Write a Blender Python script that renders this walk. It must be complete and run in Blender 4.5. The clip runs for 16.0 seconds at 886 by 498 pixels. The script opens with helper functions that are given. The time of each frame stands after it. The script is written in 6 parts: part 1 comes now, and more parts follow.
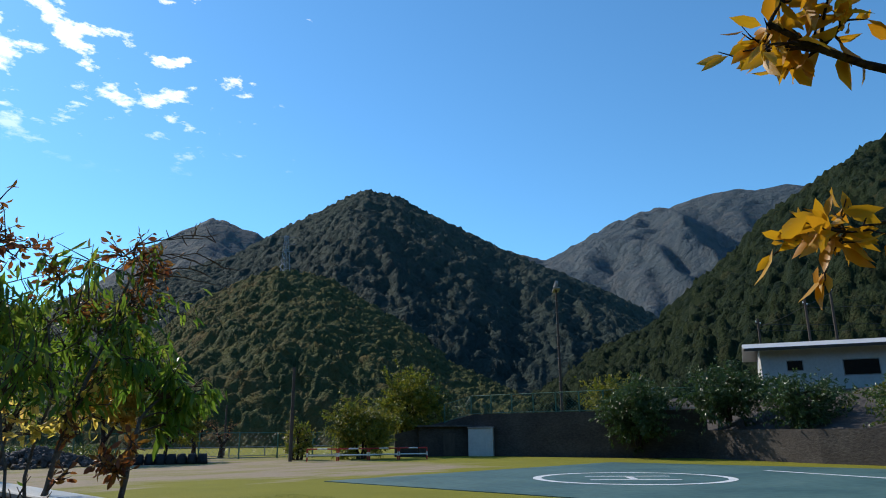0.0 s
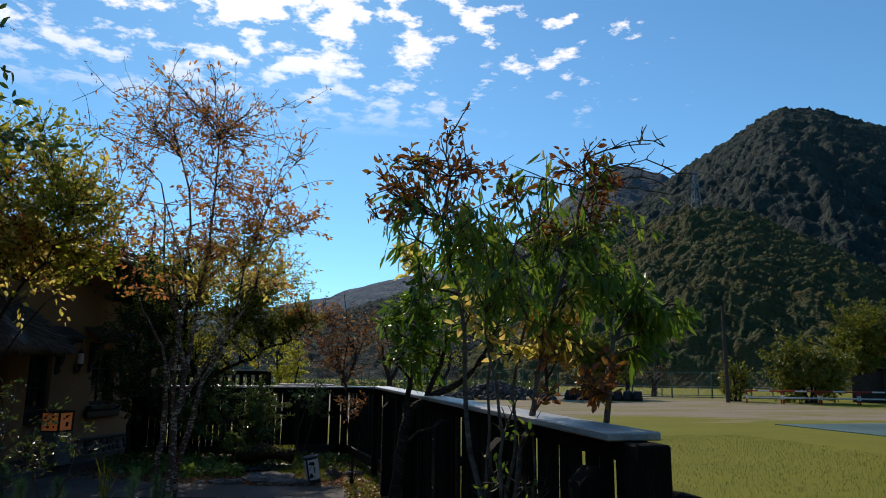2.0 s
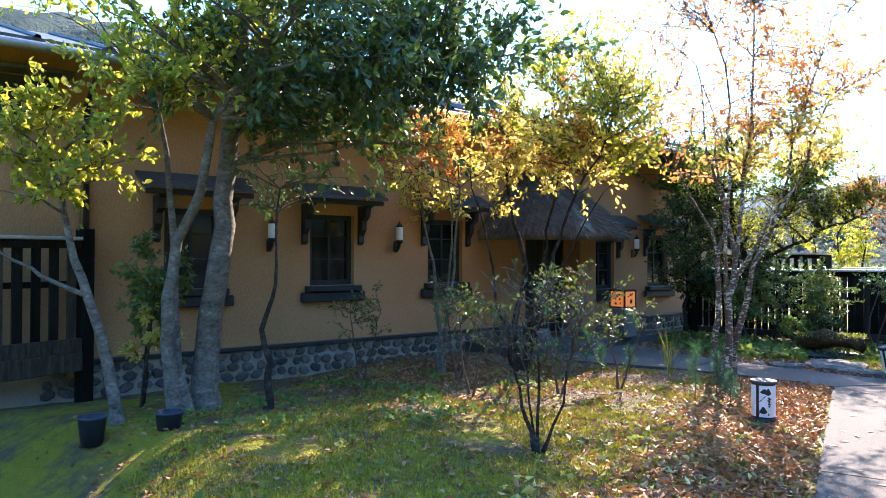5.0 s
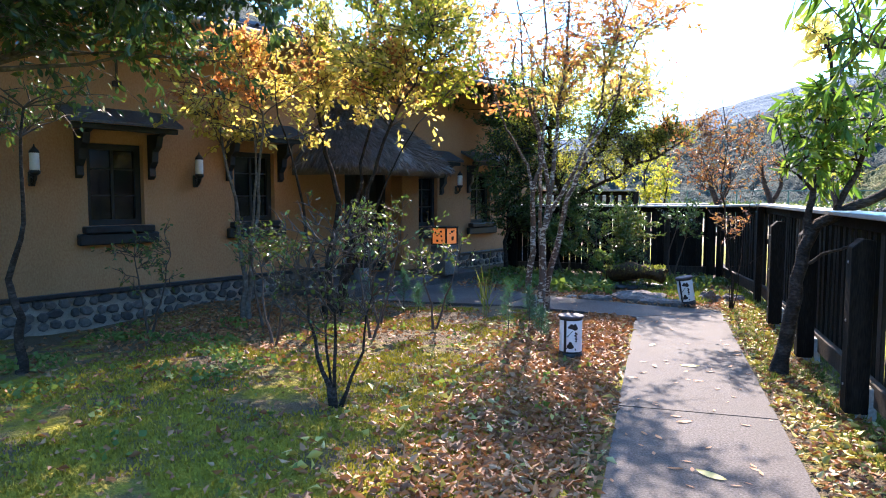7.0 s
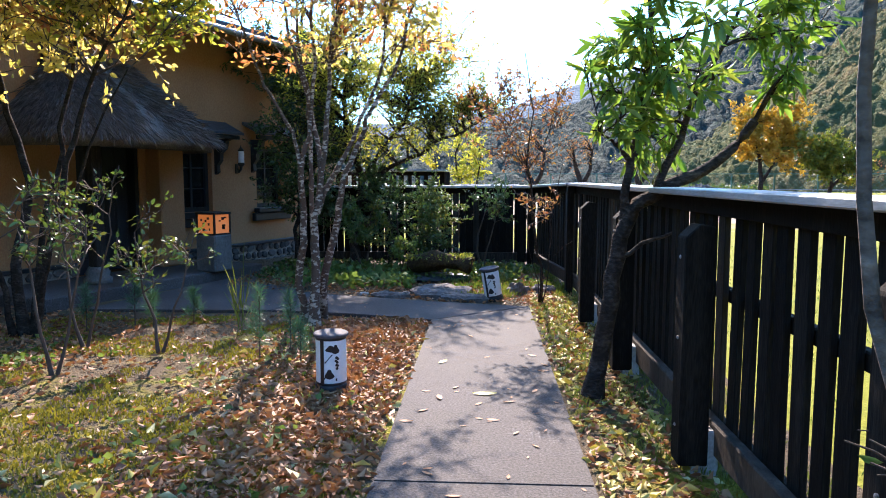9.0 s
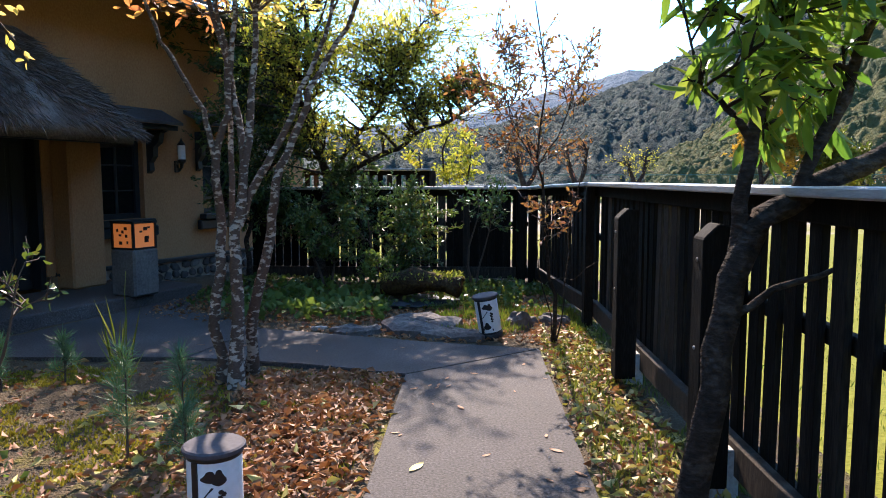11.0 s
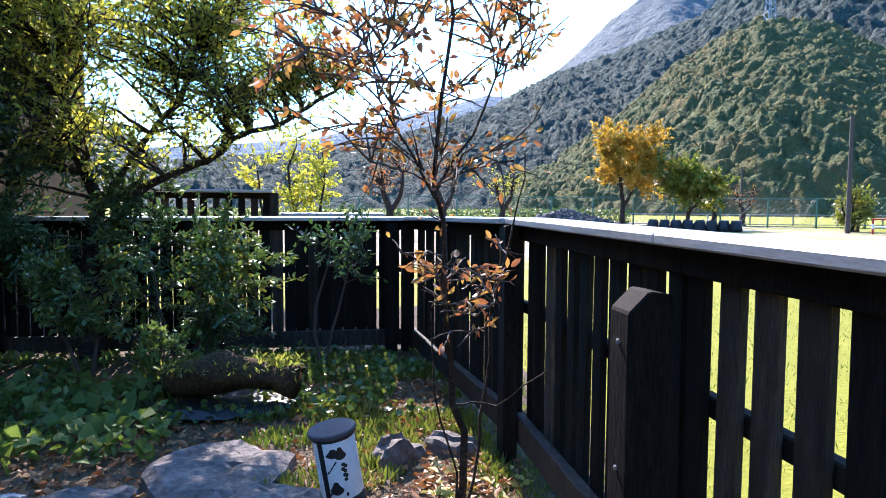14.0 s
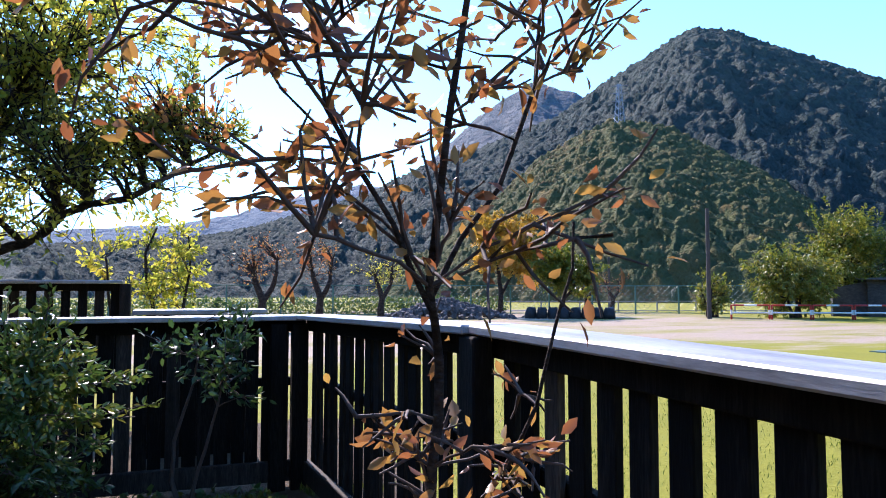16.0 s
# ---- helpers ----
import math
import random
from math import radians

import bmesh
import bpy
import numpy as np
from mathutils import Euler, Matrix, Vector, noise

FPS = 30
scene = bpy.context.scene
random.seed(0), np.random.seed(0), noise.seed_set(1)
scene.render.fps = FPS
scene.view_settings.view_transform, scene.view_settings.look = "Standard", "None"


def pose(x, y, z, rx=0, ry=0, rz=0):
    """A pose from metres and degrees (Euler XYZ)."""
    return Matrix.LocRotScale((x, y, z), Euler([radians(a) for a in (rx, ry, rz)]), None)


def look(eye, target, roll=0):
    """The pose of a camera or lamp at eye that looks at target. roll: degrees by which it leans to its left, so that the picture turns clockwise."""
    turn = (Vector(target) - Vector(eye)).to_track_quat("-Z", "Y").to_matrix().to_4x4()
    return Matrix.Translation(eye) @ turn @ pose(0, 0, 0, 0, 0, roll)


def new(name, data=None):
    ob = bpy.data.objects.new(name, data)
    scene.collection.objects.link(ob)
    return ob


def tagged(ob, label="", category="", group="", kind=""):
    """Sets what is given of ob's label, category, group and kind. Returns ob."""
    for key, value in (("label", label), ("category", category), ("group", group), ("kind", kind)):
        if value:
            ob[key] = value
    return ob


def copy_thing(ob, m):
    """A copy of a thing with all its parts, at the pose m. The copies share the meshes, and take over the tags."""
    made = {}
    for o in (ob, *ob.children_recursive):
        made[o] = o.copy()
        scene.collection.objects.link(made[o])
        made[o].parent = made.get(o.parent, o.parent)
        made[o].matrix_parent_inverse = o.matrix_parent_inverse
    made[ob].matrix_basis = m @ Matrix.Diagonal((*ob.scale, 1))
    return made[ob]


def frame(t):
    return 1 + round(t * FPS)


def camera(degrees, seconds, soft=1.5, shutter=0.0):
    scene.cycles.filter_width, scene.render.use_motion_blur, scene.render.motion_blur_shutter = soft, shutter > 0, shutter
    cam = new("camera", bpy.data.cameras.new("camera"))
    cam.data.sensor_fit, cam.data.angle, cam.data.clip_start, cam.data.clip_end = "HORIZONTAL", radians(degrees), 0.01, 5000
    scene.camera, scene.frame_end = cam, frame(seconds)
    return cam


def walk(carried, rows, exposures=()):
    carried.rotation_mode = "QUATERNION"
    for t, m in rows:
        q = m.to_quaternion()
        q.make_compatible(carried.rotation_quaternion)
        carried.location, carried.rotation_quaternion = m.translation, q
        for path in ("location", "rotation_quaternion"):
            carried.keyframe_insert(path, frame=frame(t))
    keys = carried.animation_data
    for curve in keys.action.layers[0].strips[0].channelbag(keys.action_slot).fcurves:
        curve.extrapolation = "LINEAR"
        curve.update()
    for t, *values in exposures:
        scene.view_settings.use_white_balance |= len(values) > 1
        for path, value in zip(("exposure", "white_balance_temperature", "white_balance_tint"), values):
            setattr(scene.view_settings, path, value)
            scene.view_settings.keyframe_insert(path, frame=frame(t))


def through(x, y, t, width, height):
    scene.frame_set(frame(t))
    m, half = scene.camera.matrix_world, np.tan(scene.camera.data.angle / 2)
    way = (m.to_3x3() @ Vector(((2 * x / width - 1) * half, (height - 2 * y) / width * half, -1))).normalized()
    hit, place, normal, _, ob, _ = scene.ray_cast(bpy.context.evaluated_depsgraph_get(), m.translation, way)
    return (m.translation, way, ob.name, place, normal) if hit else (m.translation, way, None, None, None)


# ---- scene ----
cam = camera(65.3, 16.0, 1.0)
PATH = [
    (0, (-0.300, -4.200, 1.620), (1.085, -2.853, 2.136), -0.5),
    (0.5, (-0.280, -4.030, 1.615), (0.945, -2.535, 2.129), -0.2),
    (1, (-0.260, -3.860, 1.605), (0.708, -2.181, 2.100), 0.1),
    (1.5, (-0.240, -3.670, 1.575), (0.450, -1.845, 2.016), 0.5),
    (2, (-0.247, -3.474, 1.527), (0.164, -1.55, 1.882), 0.6),
    (2.5, (-0.306, -3.469, 1.505), (-0.129, -1.495, 1.773), -0.1),
    (3, (-0.397, -3.513, 1.48), (-0.443, -1.522, 1.667), -0.3),
    (3.5, (-0.431, -3.529, 1.475), (-0.787, -1.565, 1.607), -0.5),
    (4, (-0.396, -3.501, 1.461), (-1.098, -1.631, 1.564), -0.7),
    (4.2, (-0.36, -3.474, 1.459), (-1.209, -1.666, 1.563), -0.6),
    (6.3, (-0.258, -3.24, 1.432), (-1.327, -1.554, 1.322), -0.5),
    (6.5, (-0.276, -3.084, 1.416), (-1.205, -1.319, 1.283), -0.3),
    (7, (-0.268, -2.774, 1.418), (-0.861, -0.87, 1.266), 0.1),
    (7.5, (-0.164, -2.368, 1.404), (-0.56, -0.414, 1.239), 0.3),
    (8, (-0.104, -1.951, 1.37), (-0.359, 0.025, 1.204), 0.9),
    (8.5, (-0.027, -1.488, 1.352), (-0.152, 0.499, 1.162), 0.5),
    (8.7, (-0.009, -1.292, 1.351), (-0.127, 0.695, 1.154), 0.2),
    (10.8, (-0.037, 0.754, 1.346), (-0.13, 2.742, 1.148), 0.1),
    (11, (-0.045, 0.949, 1.325), (-0.127, 2.939, 1.133), -0.0),
    (11.5, (-0.03, 1.461, 1.353), (-0.106, 3.451, 1.165), 0.4),
    (12, (-0.017, 1.925, 1.366), (-0.014, 3.916, 1.179), 0.7),
    (12.5, (0.035, 2.404, 1.384), (0.045, 4.396, 1.208), 0.0),
    (13, (0.021, 2.815, 1.385), (0.036, 4.809, 1.233), -0.3),
    (13.5, (0.061, 3.259, 1.385), (0.1, 5.252, 1.23), -0.7),
    (14, (0.09, 3.655, 1.402), (0.399, 5.627, 1.27), 0.3),
    (14.5, (0.114, 3.999, 1.426), (0.692, 5.912, 1.344), 0.6),
    (15, (0.125, 4.351, 1.45), (0.761, 6.247, 1.44), 0.6),
    (15.5, (0.086, 4.668, 1.452), (0.776, 6.545, 1.494), 0.1),
    (16, (0.051, 4.91, 1.452), (0.714, 6.793, 1.574), 0.0),
]
EXPOSURES = [
    (0, 0.02, 6700, 12), (1.2, -0.2, 6800, 12), (2.0, -0.4, 7100, 14), (2.6, 0.2, 7800, 18), (3.2, 0.85, 8000, 22), (4.0, 2.0, 7500, 20), (6.3, 2.75, 6600, 23),
    (7.5, 2.1, 6800, 22), (8.7, 2.1, 6700, 22), (11.0, 1.7, 7000, 22), (12.5, 2.4, 6600, 21), (13.5, 2.4, 6400, 21), (14.2, 2.1, 6100, 25), (16.0, 1.55, 6100, 30),
]
walk(cam, [(t, look(eye, target, roll)) for t, eye, target, roll in PATH], EXPOSURES)
# --- light: low autumn sun ahead of the path, thin broken cloud ---
SUN_AZ, SUN_EL = radians(-3), radians(37)
SUN_DIR = Vector((math.sin(SUN_AZ) * math.cos(SUN_EL), math.cos(SUN_AZ) * math.cos(SUN_EL), math.sin(SUN_EL)))
world = bpy.data.worlds.new("sky")
scene.world = world
world.use_nodes = True
wn, wl = world.node_tree.nodes, world.node_tree.links
wn.clear()
sky = wn.new("ShaderNodeTexSky")
sky.sky_type, sky.sun_disc, sky.sun_elevation, sky.sun_rotation = "NISHITA", False, SUN_EL, SUN_AZ
sky.air_density, sky.dust_density, sky.ozone_density = 1.0, 0.1, 3.0
coord = wn.new("ShaderNodeTexCoord")
sep = wn.new("ShaderNodeSeparateXYZ")
wl.new(coord.outputs["Generated"], sep.inputs[0])


def wmath(op, a, b=None, clamp=False):
    n = wn.new("ShaderNodeMath")
    n.operation, n.use_clamp = op, clamp
    for i, v in enumerate((a, b)):
        if v is None:
            continue
        if isinstance(v, (int, float)):
            n.inputs[i].default_value = v
        else:
            wl.new(v, n.inputs[i])
    return n.outputs[0]


height = wmath("ADD", sep.outputs[2], 0.08)
comb = wn.new("ShaderNodeCombineXYZ")
wl.new(wmath("DIVIDE", sep.outputs[0], height), comb.inputs[0])
wl.new(wmath("DIVIDE", sep.outputs[1], height), comb.inputs[1])
puff = wn.new("ShaderNodeTexNoise")
puff.inputs["Scale"].default_value, puff.inputs["Detail"].default_value, puff.inputs["Roughness"].default_value = 8.5, 7, 0.62
bank = wn.new("ShaderNodeTexNoise")
bank.inputs["Scale"].default_value, bank.inputs["Detail"].default_value = 1.3, 2
wl.new(comb.outputs[0], puff.inputs["Vector"])
wl.new(comb.outputs[0], bank.inputs["Vector"])
toward = wn.new("ShaderNodeVectorMath")
toward.operation = "DOT_PRODUCT"
wl.new(coord.outputs["Generated"], toward.inputs[0])
toward.inputs[1].default_value = Vector((math.sin(radians(-4)) * math.cos(radians(38)), math.cos(radians(-4)) * math.cos(radians(38)), math.sin(radians(38))))
cover = wmath("ADD", wmath("ADD", puff.outputs[0], wmath("MULTIPLY", bank.outputs[0], 0.55)), wmath("MULTIPLY", wmath("SUBTRACT", toward.outputs["Value"], 0.93), 1.5))
cloud = wmath("MULTIPLY", wmath("SUBTRACT", cover, 0.79), 9.0, True)
cloud = wmath("MULTIPLY", cloud, wmath("MULTIPLY", wmath("SUBTRACT", sep.outputs[2], 0.33), 7.0, True))
back_sky, back_cloud = wn.new("ShaderNodeBackground"), wn.new("ShaderNodeBackground")
deep = wn.new("ShaderNodeMix")
deep.data_type, deep.blend_type = "RGBA", "MULTIPLY"
deep.inputs[0].default_value = 1.0
wl.new(sky.outputs[0], deep.inputs[6])
deep.inputs[7].default_value = (0.55, 1.02, 1.22, 1)
wl.new(deep.outputs[2], back_sky.inputs[0])
back_sky.inputs[1].default_value = 0.15
back_cloud.inputs[0].default_value, back_cloud.inputs[1].default_value = (1.0, 0.99, 0.97, 1), 1.9
mixer, wout = wn.new("ShaderNodeMixShader"), wn.new("ShaderNodeOutputWorld")
wl.new(cloud, mixer.inputs[0])
wl.new(back_sky.outputs[0], mixer.inputs[1])
wl.new(back_cloud.outputs[0], mixer.inputs[2])
wl.new(mixer.outputs[0], wout.inputs[0])
sun = new("sun", bpy.data.lights.new("sun", "SUN"))
sun.data.energy, sun.data.angle, sun.data.color = 3.8, radians(0.6), (1.0, 0.93, 0.82)
sun.matrix_world = look(SUN_DIR * 50, (0, 0, 0))

# --- materials ---


def ramp_of(nt, fac, colors):
    r = nt.nodes.new("ShaderNodeValToRGB")
    nt.links.new(fac, r.inputs[0])
    el = r.color_ramp.elements
    while len(el) < len(colors):
        el.new(0.5)
    for i, c in enumerate(colors):
        el[i].position = i / max(1, len(colors) - 1)
        el[i].color = (*c, 1)
    return r.outputs[0]


def noise_of(nt, vec, scale, detail=4, rough=0.55):
    n = nt.nodes.new("ShaderNodeTexNoise")
    n.inputs["Scale"].default_value, n.inputs["Detail"].default_value, n.inputs["Roughness"].default_value = scale, detail, rough
    nt.links.new(vec, n.inputs["Vector"])
    return n.outputs[0]


def stretch(nt, vec, s):
    m = nt.nodes.new("ShaderNodeMapping")
    m.inputs["Scale"].default_value = s
    nt.links.new(vec, m.inputs["Vector"])
    return m.outputs[0]


def mixed(nt, fac, a, b, kind="MIX"):
    m = nt.nodes.new("ShaderNodeMix")
    m.data_type, m.blend_type = "RGBA", kind
    for i, v in ((0, fac), (6, a), (7, b)):
        if isinstance(v, (int, float)):
            m.inputs[i].default_value = v
        elif isinstance(v, tuple):
            m.inputs[i].default_value = (*v, 1)
        else:
            nt.links.new(v, m.inputs[i])
    return m.outputs[2]


def nmath(nt, op, a, b=0.0, clamp=False):
    n = nt.nodes.new("ShaderNodeMath")
    n.operation, n.use_clamp = op, clamp
    for i, v in enumerate((a, b)):
        if isinstance(v, (int, float)):
            n.inputs[i].default_value = v
        else:
            nt.links.new(v, n.inputs[i])
    return n.outputs[0]


def blank(name):
    m = bpy.data.materials.new(name)
    m.use_nodes = True
    nt = m.node_tree
    b = nt.nodes["Principled BSDF"]
    tc = nt.nodes.new("ShaderNodeTexCoord")
    geo = nt.nodes.new("ShaderNodeNewGeometry")
    return m, nt, b, tc.outputs["Object"], geo.outputs["Position"]


def surf(name, colors, rough=0.8, fine=30, broad=2, grain=(1, 1, 1), bump=0.3, dist=0.01, metal=0.0, vary=0.0, spread=0.5, local=False, spec=0.4):
    """A weathered surface: colours mixed by noise at two sizes, with fine relief; vary: shade by object."""
    m, nt, b, obj, pos = blank(name)
    src = stretch(nt, obj if local else pos, grain)
    f, g = noise_of(nt, src, fine, 5), noise_of(nt, src, broad, 3)
    fac = nmath(nt, "ADD", nmath(nt, "MULTIPLY", f, spread), nmath(nt, "MULTIPLY", g, 1 - spread))
    fac = nmath(nt, "ADD", nmath(nt, "MULTIPLY", nmath(nt, "SUBTRACT", fac, 0.5), 2.6), 0.5, True)
    if vary:
        oi = nt.nodes.new("ShaderNodeObjectInfo")
        fac = nmath(nt, "ADD", fac, nmath(nt, "MULTIPLY", nmath(nt, "SUBTRACT", oi.outputs["Random"], 0.5), vary), True)
    nt.links.new(ramp_of(nt, fac, colors), b.inputs["Base Color"])
    b.inputs["Metallic"].default_value = metal
    b.inputs["Specular IOR Level"].default_value = spec
    nt.links.new(nmath(nt, "ADD", nmath(nt, "MULTIPLY", nmath(nt, "SUBTRACT", g, 0.5), 0.25), rough, True), b.inputs["Roughness"])
    if bump:
        bn = nt.nodes.new("ShaderNodeBump")
        bn.inputs["Strength"].default_value, bn.inputs["Distance"].default_value = bump, dist
        nt.links.new(f, bn.inputs["Height"])
        nt.links.new(bn.outputs[0], b.inputs["Normal"])
    return m


def leafy(name, colors, through=0.45, rough=0.45):
    """Leaves: a colour for each leaf, some light let through."""
    m, nt, b, obj, pos = blank(name)
    geo = nt.nodes.new("ShaderNodeNewGeometry")
    patch = noise_of(nt, pos, 1.1, 2)
    fac = nmath(nt, "ADD", nmath(nt, "MULTIPLY", geo.outputs["Random Per Island"], 0.65), nmath(nt, "MULTIPLY", nmath(nt, "SUBTRACT", patch, 0.25), 0.7), True)
    col = ramp_of(nt, fac, colors)
    nt.links.new(col, b.inputs["Base Color"])
    b.inputs["Roughness"].default_value = rough
    tr = nt.nodes.new("ShaderNodeBsdfTranslucent")
    nt.links.new(mixed(nt, 1.0, col, (1.0, 1.0, 0.75), "MULTIPLY"), tr.inputs[0])
    ms = nt.nodes.new("ShaderNodeMixShader")
    ms.inputs[0].default_value = through
    nt.links.new(b.outputs[0], ms.inputs[1])
    nt.links.new(tr.outputs[0], ms.inputs[2])
    nt.links.new(ms.outputs[0], nt.nodes["Material Output"].inputs[0])
    return m


def patched_bark():
    """Smooth brown bark that peels to pale patches with sharp edges."""
    m, nt, b, obj, pos = blank("patched pale bark")
    src = stretch(nt, pos, (1, 1, 2.0))
    f, g, h = noise_of(nt, src, 60, 4), noise_of(nt, src, 20, 3, 0.5), noise_of(nt, src, 3, 2)
    brown = ramp_of(nt, f, [(0.045, 0.028, 0.021), (0.095, 0.062, 0.046), (0.16, 0.11, 0.082)])
    pale = ramp_of(nt, f, [(0.26, 0.21, 0.165), (0.40, 0.34, 0.275), (0.52, 0.46, 0.38)])
    mask = nmath(nt, "MULTIPLY", nmath(nt, "SUBTRACT", nmath(nt, "ADD", g, nmath(nt, "MULTIPLY", nmath(nt, "SUBTRACT", h, 0.5), 0.35)), 0.525), 14.0, True)
    nt.links.new(mixed(nt, mask, brown, pale), b.inputs["Base Color"])
    b.inputs["Roughness"].default_value = 0.85
    b.inputs["Specular IOR Level"].default_value = 0.15
    bn = nt.nodes.new("ShaderNodeBump")
    bn.inputs["Strength"].default_value, bn.inputs["Distance"].default_value = 0.6, 0.006
    nt.links.new(nmath(nt, "SUBTRACT", f, mask), bn.inputs["Height"])
    nt.links.new(bn.outputs[0], b.inputs["Normal"])
    return m


M_CONC = surf("path concrete", [(0.014, 0.0115, 0.011), (0.042, 0.036, 0.033), (0.068, 0.058, 0.054), (0.10, 0.087, 0.082), (0.19, 0.172, 0.162)], 0.85, 75, 1.1, bump=0.8, dist=0.006, spec=0.3, spread=0.62)
M_STAIN = surf("black stained timber", [(0.004, 0.0037, 0.0035), (0.009, 0.008, 0.007), (0.026, 0.022, 0.018)], 0.85, 22, 2, (6, 6, 0.7), 0.5, 0.004, vary=0.3, spec=0.08)
M_WEATHER = surf("weathered timber", [(0.012, 0.010, 0.008), (0.032, 0.025, 0.02), (0.085, 0.066, 0.05)], 0.75, 25, 3, (8, 8, 0.8), 0.5, 0.004, vary=0.4, spec=0.15)
M_CAP = surf("weathered cap board", [(0.2, 0.2, 0.2), (0.36, 0.36, 0.355), (0.52, 0.515, 0.505)], 0.36, 30, 2.2, (5, 0.7, 5), 0.25, 0.003, spec=0.7)
M_OCHRE = surf("ochre plaster", [(0.28, 0.135, 0.058), (0.40, 0.208, 0.096), (0.48, 0.27, 0.14)], 0.88, 60, 0.8, (1, 1, 0.6), 0.3, 0.004)
M_STONE = surf("dark wall stone", [(0.035, 0.033, 0.033), (0.075, 0.07, 0.068), (0.15, 0.135, 0.12)], 0.85, 26, 5, bump=0.6, dist=0.012, vary=0.7)
M_MORTAR = surf("stone joint", [(0.2, 0.17, 0.135), (0.36, 0.31, 0.255)], 0.95, 60, 5)
M_SLAB = surf("garden stone", [(0.05, 0.042, 0.038), (0.11, 0.092, 0.083), (0.21, 0.18, 0.165)], 0.9, 24, 3, bump=1.0, dist=0.02)
M_PALE = surf("pale concrete", [(0.2, 0.2, 0.19), (0.36, 0.35, 0.33), (0.5, 0.49, 0.46)], 0.85, 60, 4, bump=0.3)
M_DARKFRAME = surf("dark painted timber", [(0.006, 0.008, 0.010), (0.014, 0.018, 0.022), (0.03, 0.034, 0.038)], 0.5, 40, 3, (4, 4, 1), 0.2, 0.002)
M_ROOF = surf("dark roof tile", [(0.02, 0.02, 0.022), (0.06, 0.06, 0.062), (0.11, 0.11, 0.11)], 0.6, 30, 2)
M_STRAW = surf("grey thatch", [(0.075, 0.06, 0.05), (0.19, 0.155, 0.13), (0.33, 0.28, 0.24)], 0.9, 60, 3, (1, 1, 1), 0.8, 0.02)
M_BARK_DARK = surf("dark bark", [(0.012, 0.009, 0.0075), (0.036, 0.027, 0.022), (0.10, 0.08, 0.065)], 0.92, 34, 7, (1.0, 1.0, 1.8), 1.0, 0.02, spec=0.1)
M_BARK_GREY = surf("grey bark", [(0.03, 0.025, 0.022), (0.095, 0.08, 0.067), (0.15, 0.13, 0.11), (0.27, 0.245, 0.21)], 0.88, 26, 7, (1.0, 1.0, 1.6), 0.9, 0.012, spec=0.12)
M_BARK_PATCH = patched_bark()
M_TWIG = surf("brown twig", [(0.05, 0.033, 0.026), (0.10, 0.068, 0.05)], 0.8, 40, 6, bump=0.3, dist=0.003)
M_WHITE = surf("white lantern paper", [(0.62, 0.62, 0.6), (0.74, 0.74, 0.72), (0.8, 0.8, 0.79)], 0.6, 40, 8, bump=0.1, dist=0.002)
M_BLACK = surf("black enamel", [(0.008, 0.008, 0.009), (0.02, 0.02, 0.021)], 0.4, 40, 8, bump=0.1, dist=0.002)
M_LID = surf("grey lid", [(0.05, 0.045, 0.05), (0.10, 0.09, 0.10)], 0.75, 60, 6, bump=0.15, dist=0.002, spec=0.2)
M_FROST = surf("frosted lamp glass", [(0.6, 0.58, 0.54), (0.75, 0.74, 0.7)], 0.35, 40, 9, bump=0.05)
M_LOG = surf("mossy log", [(0.018, 0.011, 0.008), (0.055, 0.034, 0.018), (0.09, 0.07, 0.022)], 0.95, 40, 5, bump=0.9, dist=0.02, spec=0.08)
M_WALLROCK = surf("dark retaining wall", [(0.025, 0.022, 0.02), (0.055, 0.047, 0.042), (0.09, 0.08, 0.07)], 0.9, 5, 0.5, (1, 1, 2), 0.6, 0.05)
M_SHED = surf("white sheet metal", [(0.45, 0.45, 0.44), (0.6, 0.6, 0.59)], 0.5, 6, 1, bump=0.1)
M_HOUSE = surf("pale house cladding", [(0.4, 0.4, 0.38), (0.55, 0.55, 0.53)], 0.7, 6, 1, bump=0.15)
M_METAL = surf("galvanised steel", [(0.2, 0.2, 0.2), (0.35, 0.35, 0.35)], 0.45, 20, 3, metal=0.6, bump=0.1)
M_GREENMETAL = surf("green painted steel", [(0.03, 0.10, 0.075), (0.06, 0.17, 0.13)], 0.5, 20, 3, bump=0.1)
M_RED = surf("red rail paint", [(0.35, 0.02, 0.02), (0.5, 0.04, 0.03)], 0.4, 20, 3, bump=0.05)
M_WHITEPAINT = surf("white rail paint", [(0.65, 0.65, 0.63), (0.8, 0.8, 0.78)], 0.45, 20, 3, bump=0.05)
M_POLE = surf("brown pole", [(0.04, 0.03, 0.025), (0.10, 0.08, 0.065)], 0.8, 20, 2, (3, 3, 0.5))
M_PAD = surf("green landing pad", [(0.022, 0.06, 0.055), (0.05, 0.115, 0.10), (0.085, 0.16, 0.14)], 0.6, 3, 0.35, bump=0.2, dist=0.01)
M_MARK = surf("white ground marking", [(0.55, 0.56, 0.55), (0.78, 0.78, 0.77)], 0.6, 8, 1, bump=0.1)
M_TYRE = surf("black bag", [(0.006, 0.006, 0.007), (0.02, 0.02, 0.021)], 0.6, 10, 2, bump=0.5, dist=0.04)
M_RUBBLE = surf("dark rubble", [(0.03, 0.027, 0.025), (0.09, 0.08, 0.074), (0.17, 0.15, 0.14)], 0.9, 10, 2, bump=0.6, dist=0.03)

